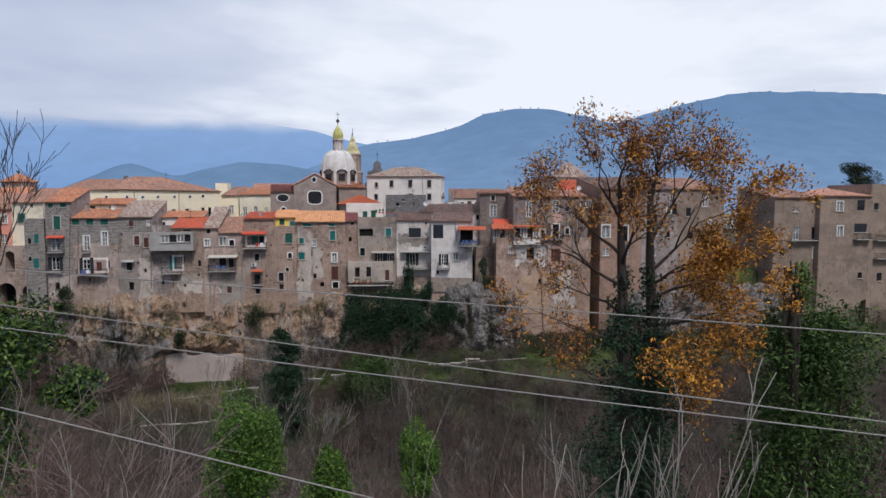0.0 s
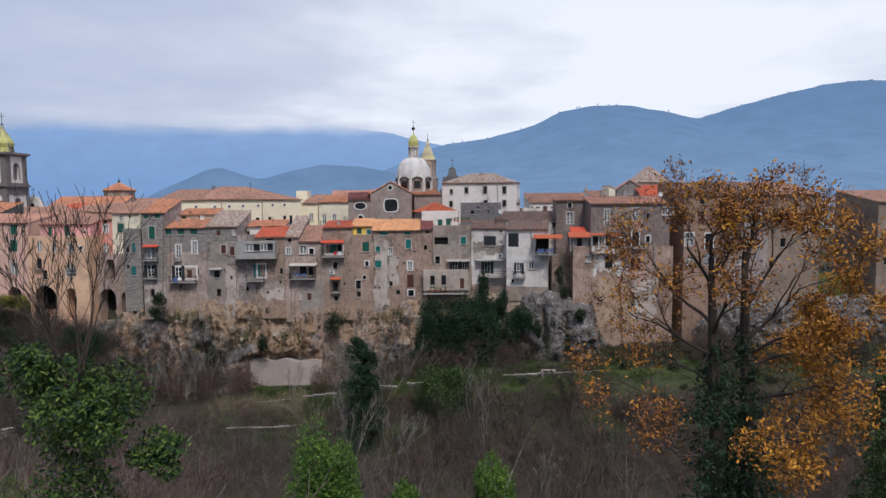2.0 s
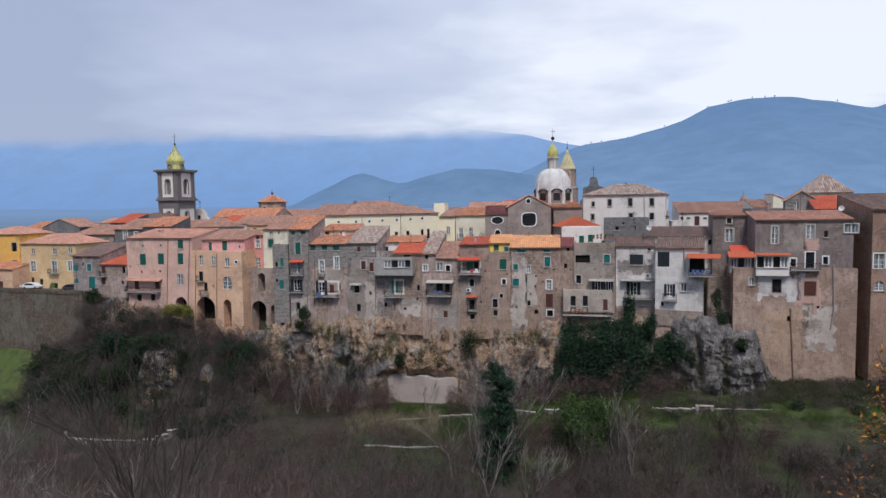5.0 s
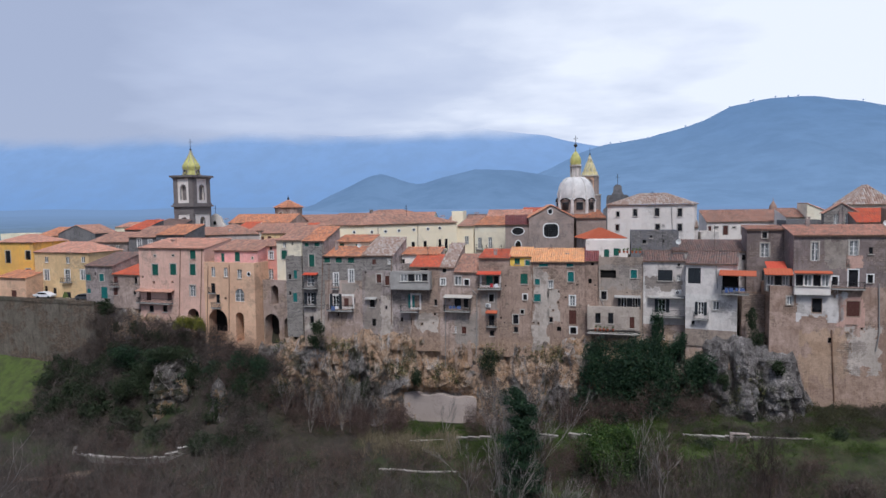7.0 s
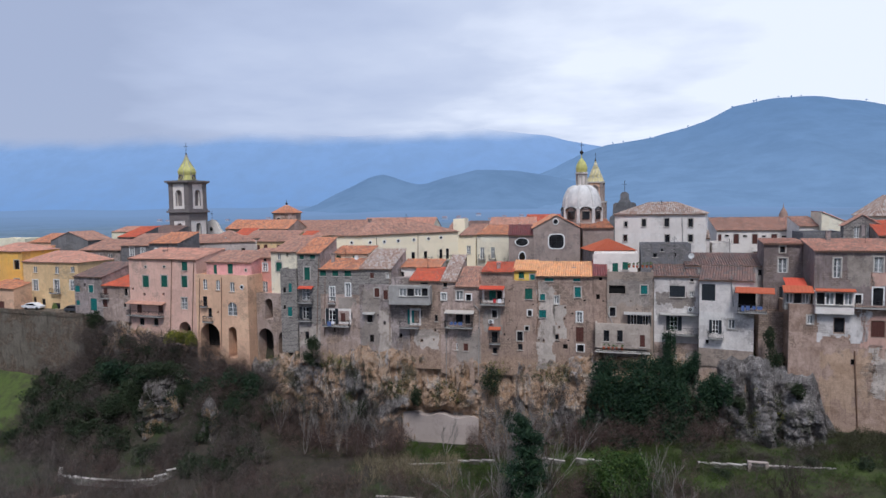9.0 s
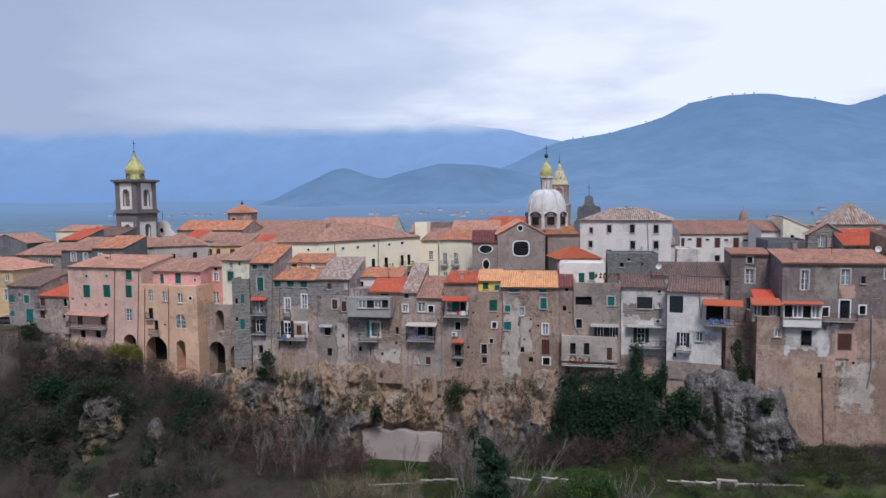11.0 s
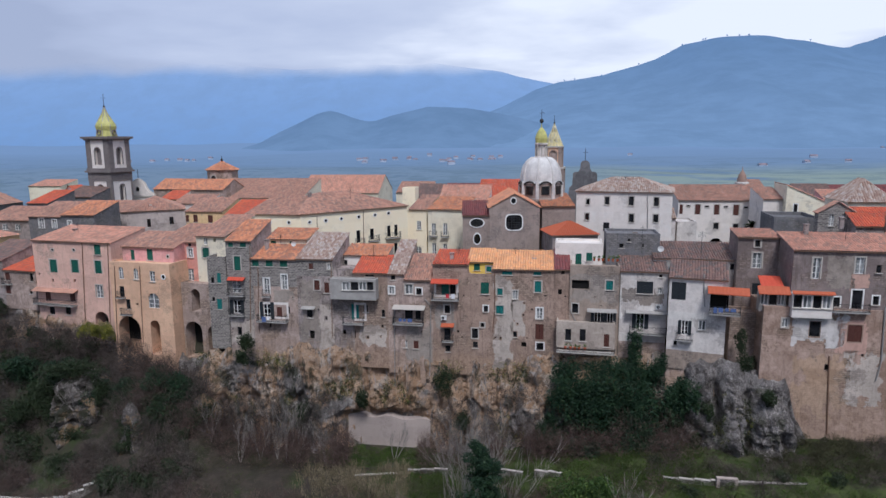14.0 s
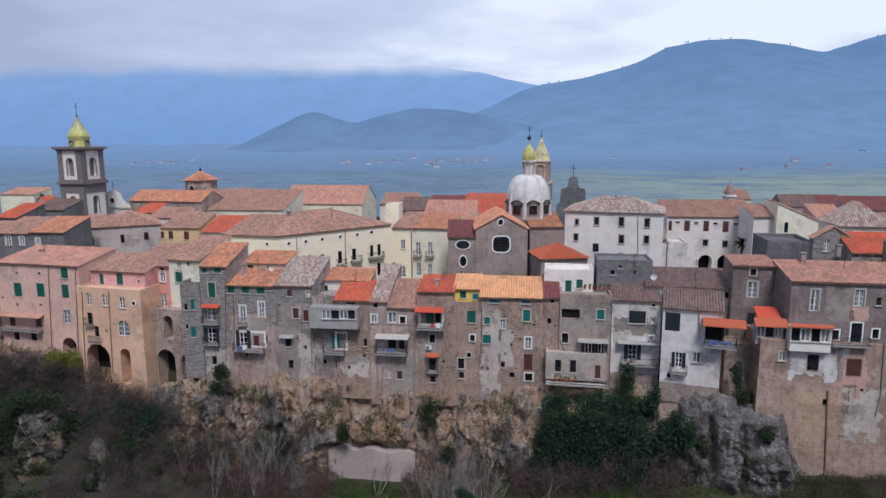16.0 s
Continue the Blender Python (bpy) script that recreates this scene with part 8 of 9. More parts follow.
bush("evergreen_tree", "broad dark evergreen tree on the gorge floor", (13.6, -22.0, 3.0), (4.0, 3.2, 4.3), 22000, 0.15, "leaf_bush", 88, 34, 6.0, "tree")
bush("evergreen_tree", "smaller dark evergreen beside a broad one", (16.2, -23.0, 0.4), (2.4, 2.0, 3.0), 9000, 0.14, "leaf_dark", 89, 22, 4.0, "tree")
for k in range(22):
    rng = random.Random(700 + k)
    x, d = rng.uniform(-6, 40), rng.uniform(20, 40)
    y = along(x, FACE) - d
    bare_tree("bare_tree", "thin leafless tree on the gorge floor", (x, y, height(x, y) - 0.3), rng.uniform(6, 10), 720 + k, "bark_pale" if k % 3 == 0 else "bark", 4, 0.08, 0.42, 2, group="leafless trees on the gorge floor", minr=0.012)

# the near bank
scrub("brush", "brown leafless wood filling the gorge", "twig_brown", strip(-80, 80, 32, 64), 330, 2.4, 6.0, 460, 0.9, 0.014, 90)
scrub("brush", "grey leafless wood filling the gorge", "twig_grey", strip(-75, 75, 30, 64), 200, 2.0, 6.0, 420, 1.0, 0.012, 94)
thicket("brush", "tall brown stems in the gorge", "twig_grey", 9000, strip(-75, 75, 22, 62), 9.5, 96, 0.026, 0.32)
scrub("brush", "brown leafless thicket on the near bank", "twig_brown", strip(-55, 65, 64, 86), 230, 1.8, 4.6, 700, 0.8, 0.008, 91)
scrub("brush", "tall brown thicket at the west of the bank", "twig_rosy", strip(-46, -7, 66, 88), 150, 2.0, 8.0, 850, 0.9, 0.008, 95)
scrub("brush", "reddish leafless thicket on the near bank", "twig_red", strip(-40, 50, 72, 92), 180, 1.4, 3.8, 650, 0.6, 0.006, 92)
scrub("brush", "low olive undergrowth on the near bank", "twig_olive", strip(-40, 50, 66, 92), 160, 1.0, 1.8, 500, 0.35, 0.010, 97)
thicket("brush", "grey leafless shoots on the near bank", "twig_pale", 900, strip(-40, 50, 66, 88), 8.5, 93, 0.010, 0.45)
for k, (x, y, top, r, h) in enumerate([(1.25, -83.4, 21.7, 1.5, 3.0), (4.3, -82.0, 18.0, 1.0, 2.0), (8.4, -80.3, 18.2, 1.0, 1.8), (-14, -76, 16.5, 1.2, 1.8)]):
    bush("evergreen_bush", "rounded bright green evergreen bush", (x, y, top - h), (r, r, h), 18000, 0.07, "leaf_laurel", 100 + k, 34, 4.0, group="evergreen bushes")

for k in range(30):
    rng = random.Random(500 + k)
    x, d = rng.uniform(-34, 40), rng.uniform(68, 88)
    if k < 12:
        x, d = rng.uniform(-34, -6), rng.uniform(70, 86)
    y = along(x, FACE) - d
    bare_tree("bare_tree", "leafless tree with grey-brown twigs", (x, y, height(x, y) - 0.3), rng.uniform(6.5, 9.5) + (2.5 if k < 12 else 0), 520 + k, "bark_pale" if k % 3 == 0 else "bark", 4, 0.08, 0.55, 2, group="leafless trees on the near bank", minr=0.008)

# ivy-clad tree on the west of the bank
ivy = thing("ivy_clad_tree", (-3.2, -93.8, 17), "leaning tree clad in green ivy with bare upper twigs", "tree")
rng = random.Random(110)
pts = lobes(rng, (-3.0, -93.8, 25.2), (1.35, 1.1, 1.25), 16, 6500, 0.62) + lobes(rng, (-1.6, -93.8, 24.3), (0.8, 0.7, 0.55), 9, 1800, 0.6) + lobes(rng, (-3.9, -93.6, 26.0), (0.8, 0.7, 0.8), 9, 2400, 0.6) + lobes(rng, (-3.4, -93.8, 22.6), (1.5, 1.2, 1.9), 12, 4200, 0.7)
rng.shuffle(pts)
v_, f_ = leaf_quads(rng, pts[: len(pts) * 2 // 3], 0.06)
raw("crown", v_, f_, "leaf_green", ivy)
v_, f_ = leaf_quads(rng, pts[len(pts) * 2 // 3:], 0.06)
raw("crown", v_, f_, "leaf_ivy", ivy, "darker ivy leaves")
bm = bmesh.new()
tips = []
grow(bm, rng, Vector((-3.3, -93.8, 17)), Vector((0.02, 0, 1)), 6.5, 0.2, 1, [], 0.3)
for d in ((-0.25, 0.0, 1), (0.1, 0.1, 1), (-0.05, -0.1, 1), (0.3, 0.0, 1)):
    grow(bm, rng, Vector((-3.2, -93.8, 25.4)), Vector(d).normalized(), 1.85, 0.036, 4, tips, 0.45, 0.22, 5, 0.006)
part("trunk", bm, "bark", ivy)
bush("leafy_shrub", "dark green leafy shrub on the bank", (15.7, -95.0, 23.7), (2.0, 1.4, 2.5), 17000, 0.060, "leaf_bush", 120, 24, 3.0)
bush("leafy_shrub", "dark green leafy shrub low on the bank", (15.6, -94.6, 20.6), (2.3, 1.5, 2.6), 14000, 0.065, "leaf_bush", 122, 24, 2.0)
bush("leafy_shrub", "young sapling with green leaves", (14.6, -95.5, 26.3), (0.5, 0.4, 0.95), 700, 0.055, "leaf_green", 121, 8, 2.0)

# the autumn plane tree
plane = thing("autumn_tree", (9.6, -95.2, 17), "autumn tree with thinning orange leaves and ivy on its trunks", "tree")
rng = random.Random(130)
bm = bmesh.new()
tips = []
stems = [[Vector(q) for q in ((10.45, -95.2, 17), (10.3, -95.2, 22), (10.12, -95.2, 25.2), (10.05, -95.15, 26.8), (9.95, -95.2, 28.4))],
         [Vector(q) for q in ((10.6, -95.2, 17), (10.85, -95.2, 22), (10.82, -95.25, 25.2), (10.74, -95.2, 26.9), (10.70, -95.2, 28.5))]]
for q in stems:
    tube(bm, q, [0.24, 0.18, 0.13, 0.10, 0.055], 8)
limbs = [(0, 25.0, (-0.9, 0.1, 0.30), 1.4), (0, 26.3, (-0.9, 0.0, 0.45), 1.45), (0, 27.0, (-0.75, 0.15, 0.7), 1.3), (0, 27.8, (-0.45, -0.1, 0.85), 0.95), (0, 28.2, (-0.1, 0.0, 1.0), 0.72), (0, 26.7, (-0.2, -0.5, 0.8), 1.0), (0, 27.4, (0.25, 0.3, 0.9), 1.0),
         (1, 25.4, (0.95, -0.1, -0.05), 1.35), (1, 26.0, (0.95, 0.15, 0.15), 1.5), (1, 26.6, (0.85, 0.0, 0.5), 1.6), (1, 27.3, (0.7, -0.15, 0.7), 1.35), (1, 28.0, (0.4, 0.1, 0.9), 0.9), (1, 28.3, (0.08, 0.0, 1.0), 0.72), (1, 26.9, (0.3, 0.5, 0.8), 1.1), (1, 26.3, (0.5, -0.5, 0.5), 1.0), (0, 25.6, (-0.5, 0.5, 0.6), 1.0), (1, 24.6, (0.9, -0.2, -0.1), 1.15), (1, 23.8, (0.8, 0.2, 0.05), 0.95), (0, 24.2, (-0.75, -0.2, 0.1), 0.95), (1, 24.2, (0.3, -0.8, 0.1), 0.8)]
for which, z, d, ln in limbs:
    q = stems[which]
    a, b = next(((a, b) for a, b in zip(q, q[1:]) if a.z <= z <= b.z), (q[-2], q[-1]))
    grow(bm, rng, a.lerp(b, (z - a.z) / (b.z - a.z)), Vector(d).normalized(), ln, 0.045, 5, tips, 0.78, 0.08, 5, 0.0036)
part("trunk", bm, "bark", plane)
gold, rust = [], []
for t_ in tips:
    right = (t_.x - 10.4) * 0.5 + (27.4 - t_.z) * 0.40
    n = max(0, int(rng.gauss((1.7 + 2.3 * max(0.0, min(right, 1.1))) * (1.0 if t_.z > 25.2 else 0.4), 0.9)))
    for _ in range(n):
        q = t_ + Vector((rng.gauss(0, 0.12), rng.gauss(0, 0.12), rng.gauss(-0.05, 0.11)))
        (gold if rng.random() < 0.26 + 0.40 * max(0.0, min(right, 1.3)) else rust).append(q)
v_, f_ = leaf_quads(rng, gold, 0.05)
raw("crown", v_, f_, "leaf_gold", plane)
v_, f_ = leaf_quads(rng, rust, 0.04)
raw("crown", v_, f_, "leaf_rust", plane, "rust-brown withered leaves")
pts = []
for k in range(34):
    z = 18.6 + k * 0.24
    for side, q in enumerate(stems):
        x = float(np.interp(z, [p.z for p in q], [p.x for p in q]))
        w = float(np.interp(z, [18, 22, 24.6, 25.6, 27], [1.5, 1.4, 1.0, 0.55, 0.16])) * rng.uniform(0.6, 1.25)
        pts += lobes(rng, (x + rng.uniform(-0.35, 0.25) * w, -95.2, z), (w, w, 0.45), 6, int(330 * w + 40), 0.5)
v_, f_ = leaf_quads(rng, pts, 0.05)
raw("ivy", v_, f_, "leaf_ivy", plane, "dark ivy on the trunks")
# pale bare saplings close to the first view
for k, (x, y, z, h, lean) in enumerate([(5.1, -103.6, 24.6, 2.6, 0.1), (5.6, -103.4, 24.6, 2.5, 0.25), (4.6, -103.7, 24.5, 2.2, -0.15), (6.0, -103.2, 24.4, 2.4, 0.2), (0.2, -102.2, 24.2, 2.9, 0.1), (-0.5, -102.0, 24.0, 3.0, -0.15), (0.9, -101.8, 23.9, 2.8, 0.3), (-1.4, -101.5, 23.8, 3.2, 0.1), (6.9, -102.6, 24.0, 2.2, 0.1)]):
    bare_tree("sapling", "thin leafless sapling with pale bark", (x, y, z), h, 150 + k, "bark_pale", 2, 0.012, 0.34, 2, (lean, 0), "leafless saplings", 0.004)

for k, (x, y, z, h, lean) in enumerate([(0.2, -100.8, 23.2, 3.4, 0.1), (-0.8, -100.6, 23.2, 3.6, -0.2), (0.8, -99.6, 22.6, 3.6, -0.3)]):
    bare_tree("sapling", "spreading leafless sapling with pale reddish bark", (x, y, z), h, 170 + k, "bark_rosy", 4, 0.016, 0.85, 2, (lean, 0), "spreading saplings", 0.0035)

# ---- wires ----
for k, (y0, z0, ay, az) in enumerate([(-103.23, 27.82, -0.333, -0.064), (-103.17, 27.65, -0.417, -0.102), (-103.2, 27.50, -0.442, -0.080), (-103.83, 27.36, -0.336, -0.222)]):
    wire = thing("overhead_wire", (0, y0, z0), "thin pale overhead wire", "wire", "overhead wires")
    bm = bmesh.new()
    pts = []
    for j in range(41):
        x = -14 + 0.8 * j
        pts.append((x, y0 + ay * x, z0 + az * x + (0.0012 if k in (1, 2) else 0.0) * ((x - 3) ** 2 - 12)))
    tube(bm, pts, 0.0038, 6)
    part("cable", bm, "cable_grey", wire)

# ---- walls, road and small things ----
def wall_run(name, label, pts, thick, up, material, sink=0.8, cope=None, tops=None):
    """A wall through points of the plan, following the ground or at the levels given."""
    ob = thing(name, (*pts[0], height(*pts[0])), label, "wall")
    bm, bc = bmesh.new(), bmesh.new()
    for (x0, y0), (x1, y1) in zip(pts, pts[1:]):
        n = max(1, int(math.hypot(x1 - x0, y1 - y0) / 1.6))
        for k in range(n):
            a = (x0 + (x1 - x0) * k / n, y0 + (y1 - y0) * k / n)
            b = (x0 + (x1 - x0) * (k + 1) / n, y0 + (y1 - y0) * (k + 1) / n)
            z = height((a[0] + b[0]) / 2, (a[1] + b[1]) / 2)
            if tops:
                z = float(np.interp((a[0] + b[0]) / 2, [p[0] for p in pts], tops)) - up
            f = Frame(a, b, z)
            box(bm, f, 0, f.w + 0.02, 0, thick, -sink, up)
            box(bc, f, 0, f.w + 0.02, -0.03, thick + 0.03, up, up + 0.09)
    part("wall", bm, material, ob)
    part("coping", bc, cope or "concrete", ob)
    return ob


plaster("plaster_lime", (0.40, 0.335, 0.30), (0.36, 0.30, 0.27), (0.33, 0.275, 0.245), 0.04)
plaster("cope_white", (0.52, 0.485, 0.44), (0.42, 0.385, 0.345), (0.30, 0.26, 0.23), 0.2)
plaster("rubble_moss", (0.15, 0.125, 0.10), (0.085, 0.075, 0.052), (0.18, 0.135, 0.10), 0.9)
plaster("rubble_pale", (0.30, 0.28, 0.25), (0.18, 0.165, 0.145), (0.12, 0.11, 0.09), 0.9)
wall_run("garden_low_wall", "long low stone wall with a pale coping on grass", [(23.6, -15.9), (30.2, -17.6), (48, -19.2), (80, -22)], 0.3, 0.1, "rubble_pale", 1.6, "cope_white", [3.6, 4.15, 4.6, 4.9])
wall_run("terrace_wall", "short pale terrace wall on grass", [(-13.9, -7.2), (-7.4, -6.4)], 0.3, 0.1, "rubble_pale", 1.4, "cope_white", [-1.5, -1.45])
wall_run("terrace_wall", "short pale terrace wall on grass", [(-6.9, -6.2), (-1.6, -6.6)], 0.3, 0.1, "rubble_pale", 1.4, "cope_white", [-1.2, -0.7])
wall_run("terrace_wall", "short pale terrace wall on grass", [(5.0, -9.6), (8.0, -10.4)], 0.3, 0.1, "rubble_pale", 1.4, "cope_white", [0.9, 1.1])
wall_run("terrace_wall", "short pale terrace wall on grass", [(9.4, -11.0), (12.6, -12.0)], 0.3, 0.1, "rubble_pale", 1.4, "cope_white", [1.6, 1.9])
wall_run("terrace_wall", "low pale terrace wall in long grass", [(-17, -15.0), (-6, -15.5)], 0.3, 0.1, "rubble_pale", 0.8, "cope_white")
wall_run("road_wall", "whitish rubble wall along a curving dirt road", [(-73, -1.5), (-71.5, -4.0), (-66, -6.2), (-58, -7.2), (-53.5, -6.6), (-50.5, -4.4)], 0.45, 1.1, "rubble_pale", 1.0, "cope_white")
gate = thing("wall_gate", (29.4, -17.6, 3.8), "small plastered gate post pair in a low wall", "gate post")
bm = bmesh.new()
gfr = Frame((29.0, -17.7), (31.3, -18.0), 4.0)
box(bm, gfr, 0, 0.35, 0, 0.5, -0.5, 0.55)
box(bm, gfr, 1.9, 2.25, 0, 0.5, -0.5, 0.55)
box(bm, gfr, 0, 2.25, 0, 0.5, 0.55, 0.68)
part("post", bm, "plaster_lime", gate)

# slender red marker poles on the terraces
plain("pole_red", (0.42, 0.07, 0.04), 0.6)
for x, y, z in ((-5.1, -7.2, -1.5), (-3.6, -13.5, -3.4)):
    pole = thing("marker_pole", (x, y, z - 1.6), "thin red marker pole in grass", "pole", "red marker poles")
    bm = bmesh.new()
    tube(bm, [(x, y, z - 2.0), (x, y, z)], 0.06, 6)
    part("shaft", bm, "pole_red", pole)


def footing(label, fr, u0, u1, v0, v1, z0, z1, material):
    """Old rubble that carries a house down to the rock, leaning out a little."""
    ob = thing("footing_wall", tuple(fr.at(u0, v0, z0)), label, "wall")
    bm = bmesh.new()
    n = max(3, int((u1 - u0) / 1.2))
    rows = []
    for j in range(5):
        z = z0 + (z1 - z0) * j / 4
        rows.append([bm.verts.new(fr.at(u0 + (u1 - u0) * k / n, v0 - 0.10 * (4 - j) + 0.22 * noise.noise(Vector((k * 0.9, z * 0.5, u1))), z)) for k in range(n + 1)])
    back = [bm.verts.new(fr.at(u0 + (u1 - u0) * k / n, v1, z1)) for k in range(n + 1)]
    for a, b in zip(rows, rows[1:] + [back]):
        for k in range(n):
            bm.faces.new((a[k], a[k + 1], b[k + 1], b[k]))
    for k, flip in ((0, 1), (n, 0)):
        foot_ = bm.verts.new(fr.at(u0 + (u1 - u0) * k / n, v1, z0))
        f = [r[k] for r in rows] + [back[k], foot_]
        bm.faces.new(f[::-1] if flip else f)
    part("wall", bm, material, ob)
    return ob


footing("tan rubble footing under an arched palazzo", pale_f, -0.25, pale_f.w + 0.25, -0.15, 6, -6.5, 0.0, "plaster_tan")
footing("bare brown masonry under a white house", wh1_f, 0.05, wh1_f.w - 0.05, 0.14, 4, -5.5, 0.0, "plaster_brown")
footing("bare grey masonry under a white house", wh2_f, 0.05, wh2_f.w - 0.4, 0.16, 4, -3.0, 0.0, "plaster_tan")

# the pale plastered foot under the overhang
foot = thing("plastered_foot", (-10, 0.6, -1.5), "pale smooth plastered wall under a rock overhang", "wall")
ff = Frame((-16.2, 1.5), (-4.2, 0.4), 0)
bm = bmesh.new()
lo = [(u, -1.6 + 1.5 * max(0.0, 1 - u / 3.2) ** 1.5) for u in np.linspace(0, ff.w, 16)]
hi = [(u, 3.3 + 0.25 * math.sin(u * 1.3) - 0.04 * u) for u in np.linspace(0, ff.w, 16)]
a_ = [bm.verts.new(ff.at(u, 0.25 * math.sin(u * 0.5), z)) for u, z in lo]
b_ = [bm.verts.new(ff.at(u, 0.1, z)) for u, z in hi]
c_ = [bm.verts.new(ff.at(u, 1.5, z)) for u, z in hi]
for k in range(15):
    bm.faces.new((a_[k], a_[k + 1], b_[k + 1], b_[k]))
    bm.faces.new((b_[k], b_[k + 1], c_[k + 1], c_[k]))
part("wall", bm, "plaster_lime", foot)

# dirt road at the west
road = Nodes("dirt", 0.95)
road.done(road.mix(road.span(road.noise(0.8, 6, 0.65), 0.4, 0.65), (0.30, 0.22, 0.15), (0.20, 0.155, 0.11)), road.noise(6, 4), 0.4, 0.05)
rv, rf = [], []
for k in range(40):
    s = k / 39
    cx, cy = -98 + 34 * s, -9.5 - 5.5 * math.sin(s * 3.0)
    for o in (-1.7, 0, 1.7):
        rv.append((cx, cy + o, height(cx, cy + o) + 0.12))
for k in range(39):
    for o in (0, 1):
        a = 3 * k + o
        rf.append((a, a + 3, a + 4, a + 1))
tagged(raw("road", rv, rf, "dirt", None), "beige dirt road on the gorge floor", "road", "", "structure")

# the parking terrace wall at the west
tw_ = thing("terrace_parapet", (-100, 25, 14), "mossy grey retaining wall of a parking terrace", "retaining wall")
bm = bmesh.new()
tfr = Frame((-118, 29.2), (-77.5, 18.6), 0)
box(bm, tfr, 0, tfr.w - 3.5, -2.3, 9, 2.5, 15.1)
part("wall", bm, "rubble_moss", tw_)
bm = bmesh.new()
box(bm, tfr, 0, tfr.w - 3.5, -2.4, -1.95, 15.1, 15.9)
part("parapet", bm, "rubble_moss", tw_)


def car(at, turn, paint, label):
    """A small parked car: body, glasshouse, wheels."""
    ob = thing("parked_car", at, label, "car", "cars on the terrace")
    c, s = math.cos(turn), math.sin(turn)
    fr = Frame((at[0], at[1]), (at[0] + c, at[1] + s), at[2])
    prof = [(-2.0, 0.35), (2.0, 0.35), (2.05, 0.75), (1.2, 0.92), (0.6, 1.42), (-1.1, 1.45), (-1.9, 0.98), (-2.05, 0.7)]
    bm = bmesh.new()
    f0 = [bm.verts.new(fr.at(u, -0.8, z)) for u, z in prof]
    f1 = [bm.verts.new(fr.at(u, 0.8, z)) for u, z in prof]
    bm.faces.new(f0)
    bm.faces.new(f1[::-1])
    for k in range(len(prof)):
        bm.faces.new((f0[k], f0[(k + 1) % 8], f1[(k + 1) % 8], f1[k]))
    bmesh.ops.bevel(bm, geom=bm.edges[:], offset=0.07, segments=2, affect="EDGES")
    part("body", bm, paint, ob)
    for v in (-0.81, 0.81):
        bm = bmesh.new()
        g = [bm.verts.new(fr.at(u, v, z)) for u, z in ((-1.5, 0.98), (1.0, 0.96), (0.5, 1.34), (-1.0, 1.36))]
        bm.faces.new(g)
        part("side_window", bm, "glass_dark", ob)
        for u in (-1.3, 1.3):
            bm = bmesh.new()
            n = 12
            for o in (-0.05, 0.05):
                bm.faces.new([bm.verts.new(fr.at(u + 0.33 * math.cos(2 * math.pi * k / n), v + o, 0.33 + 0.33 * math.sin(2 * math.pi * k / n))) for k in range(n)])
            part("wheel", bm, "iron", ob)
    return ob


plain("paint_white", (0.75, 0.75, 0.76), 0.3, 0, 0.1)
plain("paint_dark", (0.06, 0.065, 0.075), 0.3, 0, 0.1)
for k, (u, paint, txt) in enumerate([(8, "paint_dark", "dark small car parked on a terrace"), (13.5, "paint_white", "white small car parked on a terrace"), (18.5, "paint_white", "white small car parked on a terrace"), (30.5, "paint_dark", "dark small car parked on a terrace"), (34.5, "paint_white", "white small car parked on a terrace")]):
    car(tuple(tfr.at(u, 2.4, 15.1)), math.atan2(tfr.u.y, tfr.u.x) + 0.1 * k, paint, txt)


# things on the fronts and roofs
def conditioner(ob, fr, u, z):
    bm = bmesh.new()
    box(bm, fr, u - 0.4, u + 0.4, -0.34, -0.04, z, z + 0.55)
    box(bm, fr, u - 0.35, u - 0.25, -0.3, 0, z - 0.12, z)
    box(bm, fr, u + 0.25, u + 0.35, -0.3, 0, z - 0.12, z)
    unit = part("air_conditioner", bm, "plastic_white", ob)
    bm = bmesh.new()
    disc_ring(bm, fr, u - 0.1, z + 0.28, -0.36, -0.345, 0.05, 0.21, 1.0, 12)
    part("fan_grille", bm, "metal_rail", unit)


def laundry(ob, fr, u, z, w, cloths, seed, out=1.14):
    rng = random.Random(seed)
    x = u - w / 2
    while x < u + w / 2 - 0.3:
        ww, hh = rng.uniform(0.35, 0.7), rng.uniform(0.4, 0.75)
        bm = bmesh.new()
        n = 4
        top = [bm.verts.new(fr.at(x + ww * k / n, -out - 0.03 * (k % 2), z)) for k in range(n + 1)]
        bot = [bm.verts.new(fr.at(x + ww * k / n, -out - 0.03 - 0.05 * (k % 2), z - hh)) for k in range(n + 1)]
        for k in range(n):
            bm.faces.new((top[k], top[k + 1], bot[k + 1], bot[k]))
        part("washing", bm, rng.choice(cloths), ob)
        x += ww + rng.uniform(0.08, 0.3)


def pots(ob, fr, u, v, z, count, seed):
    """Plant pots with leaves on a terrace or balcony."""
    rng = random.Random(seed)
    for k in range(count):
        c = fr.at(u + k * 0.62 + rng.uniform(-0.1, 0.1), v, z)
        bm = bmesh.new()
        turned(bm, c, [(0.13, 0), (0.19, 0.3), (0.21, 0.32), (0.17, 0.33)], 8)
        pot = part("flower_pot", bm, "awning_orange", ob)
        pv, pf = leaf_quads(rng, lobes(rng, c + Vector((0, 0, 0.55)), (0.28, 0.28, 0.32), 5, 90, 0.3), 0.07)
        raw("leaves", pv, pf, "leaf_green", pot)


conditioner(st5, st5_f, 5.6, 8.6 + 2)
conditioner(wh1, wh1_f, 4.9, 6.9)
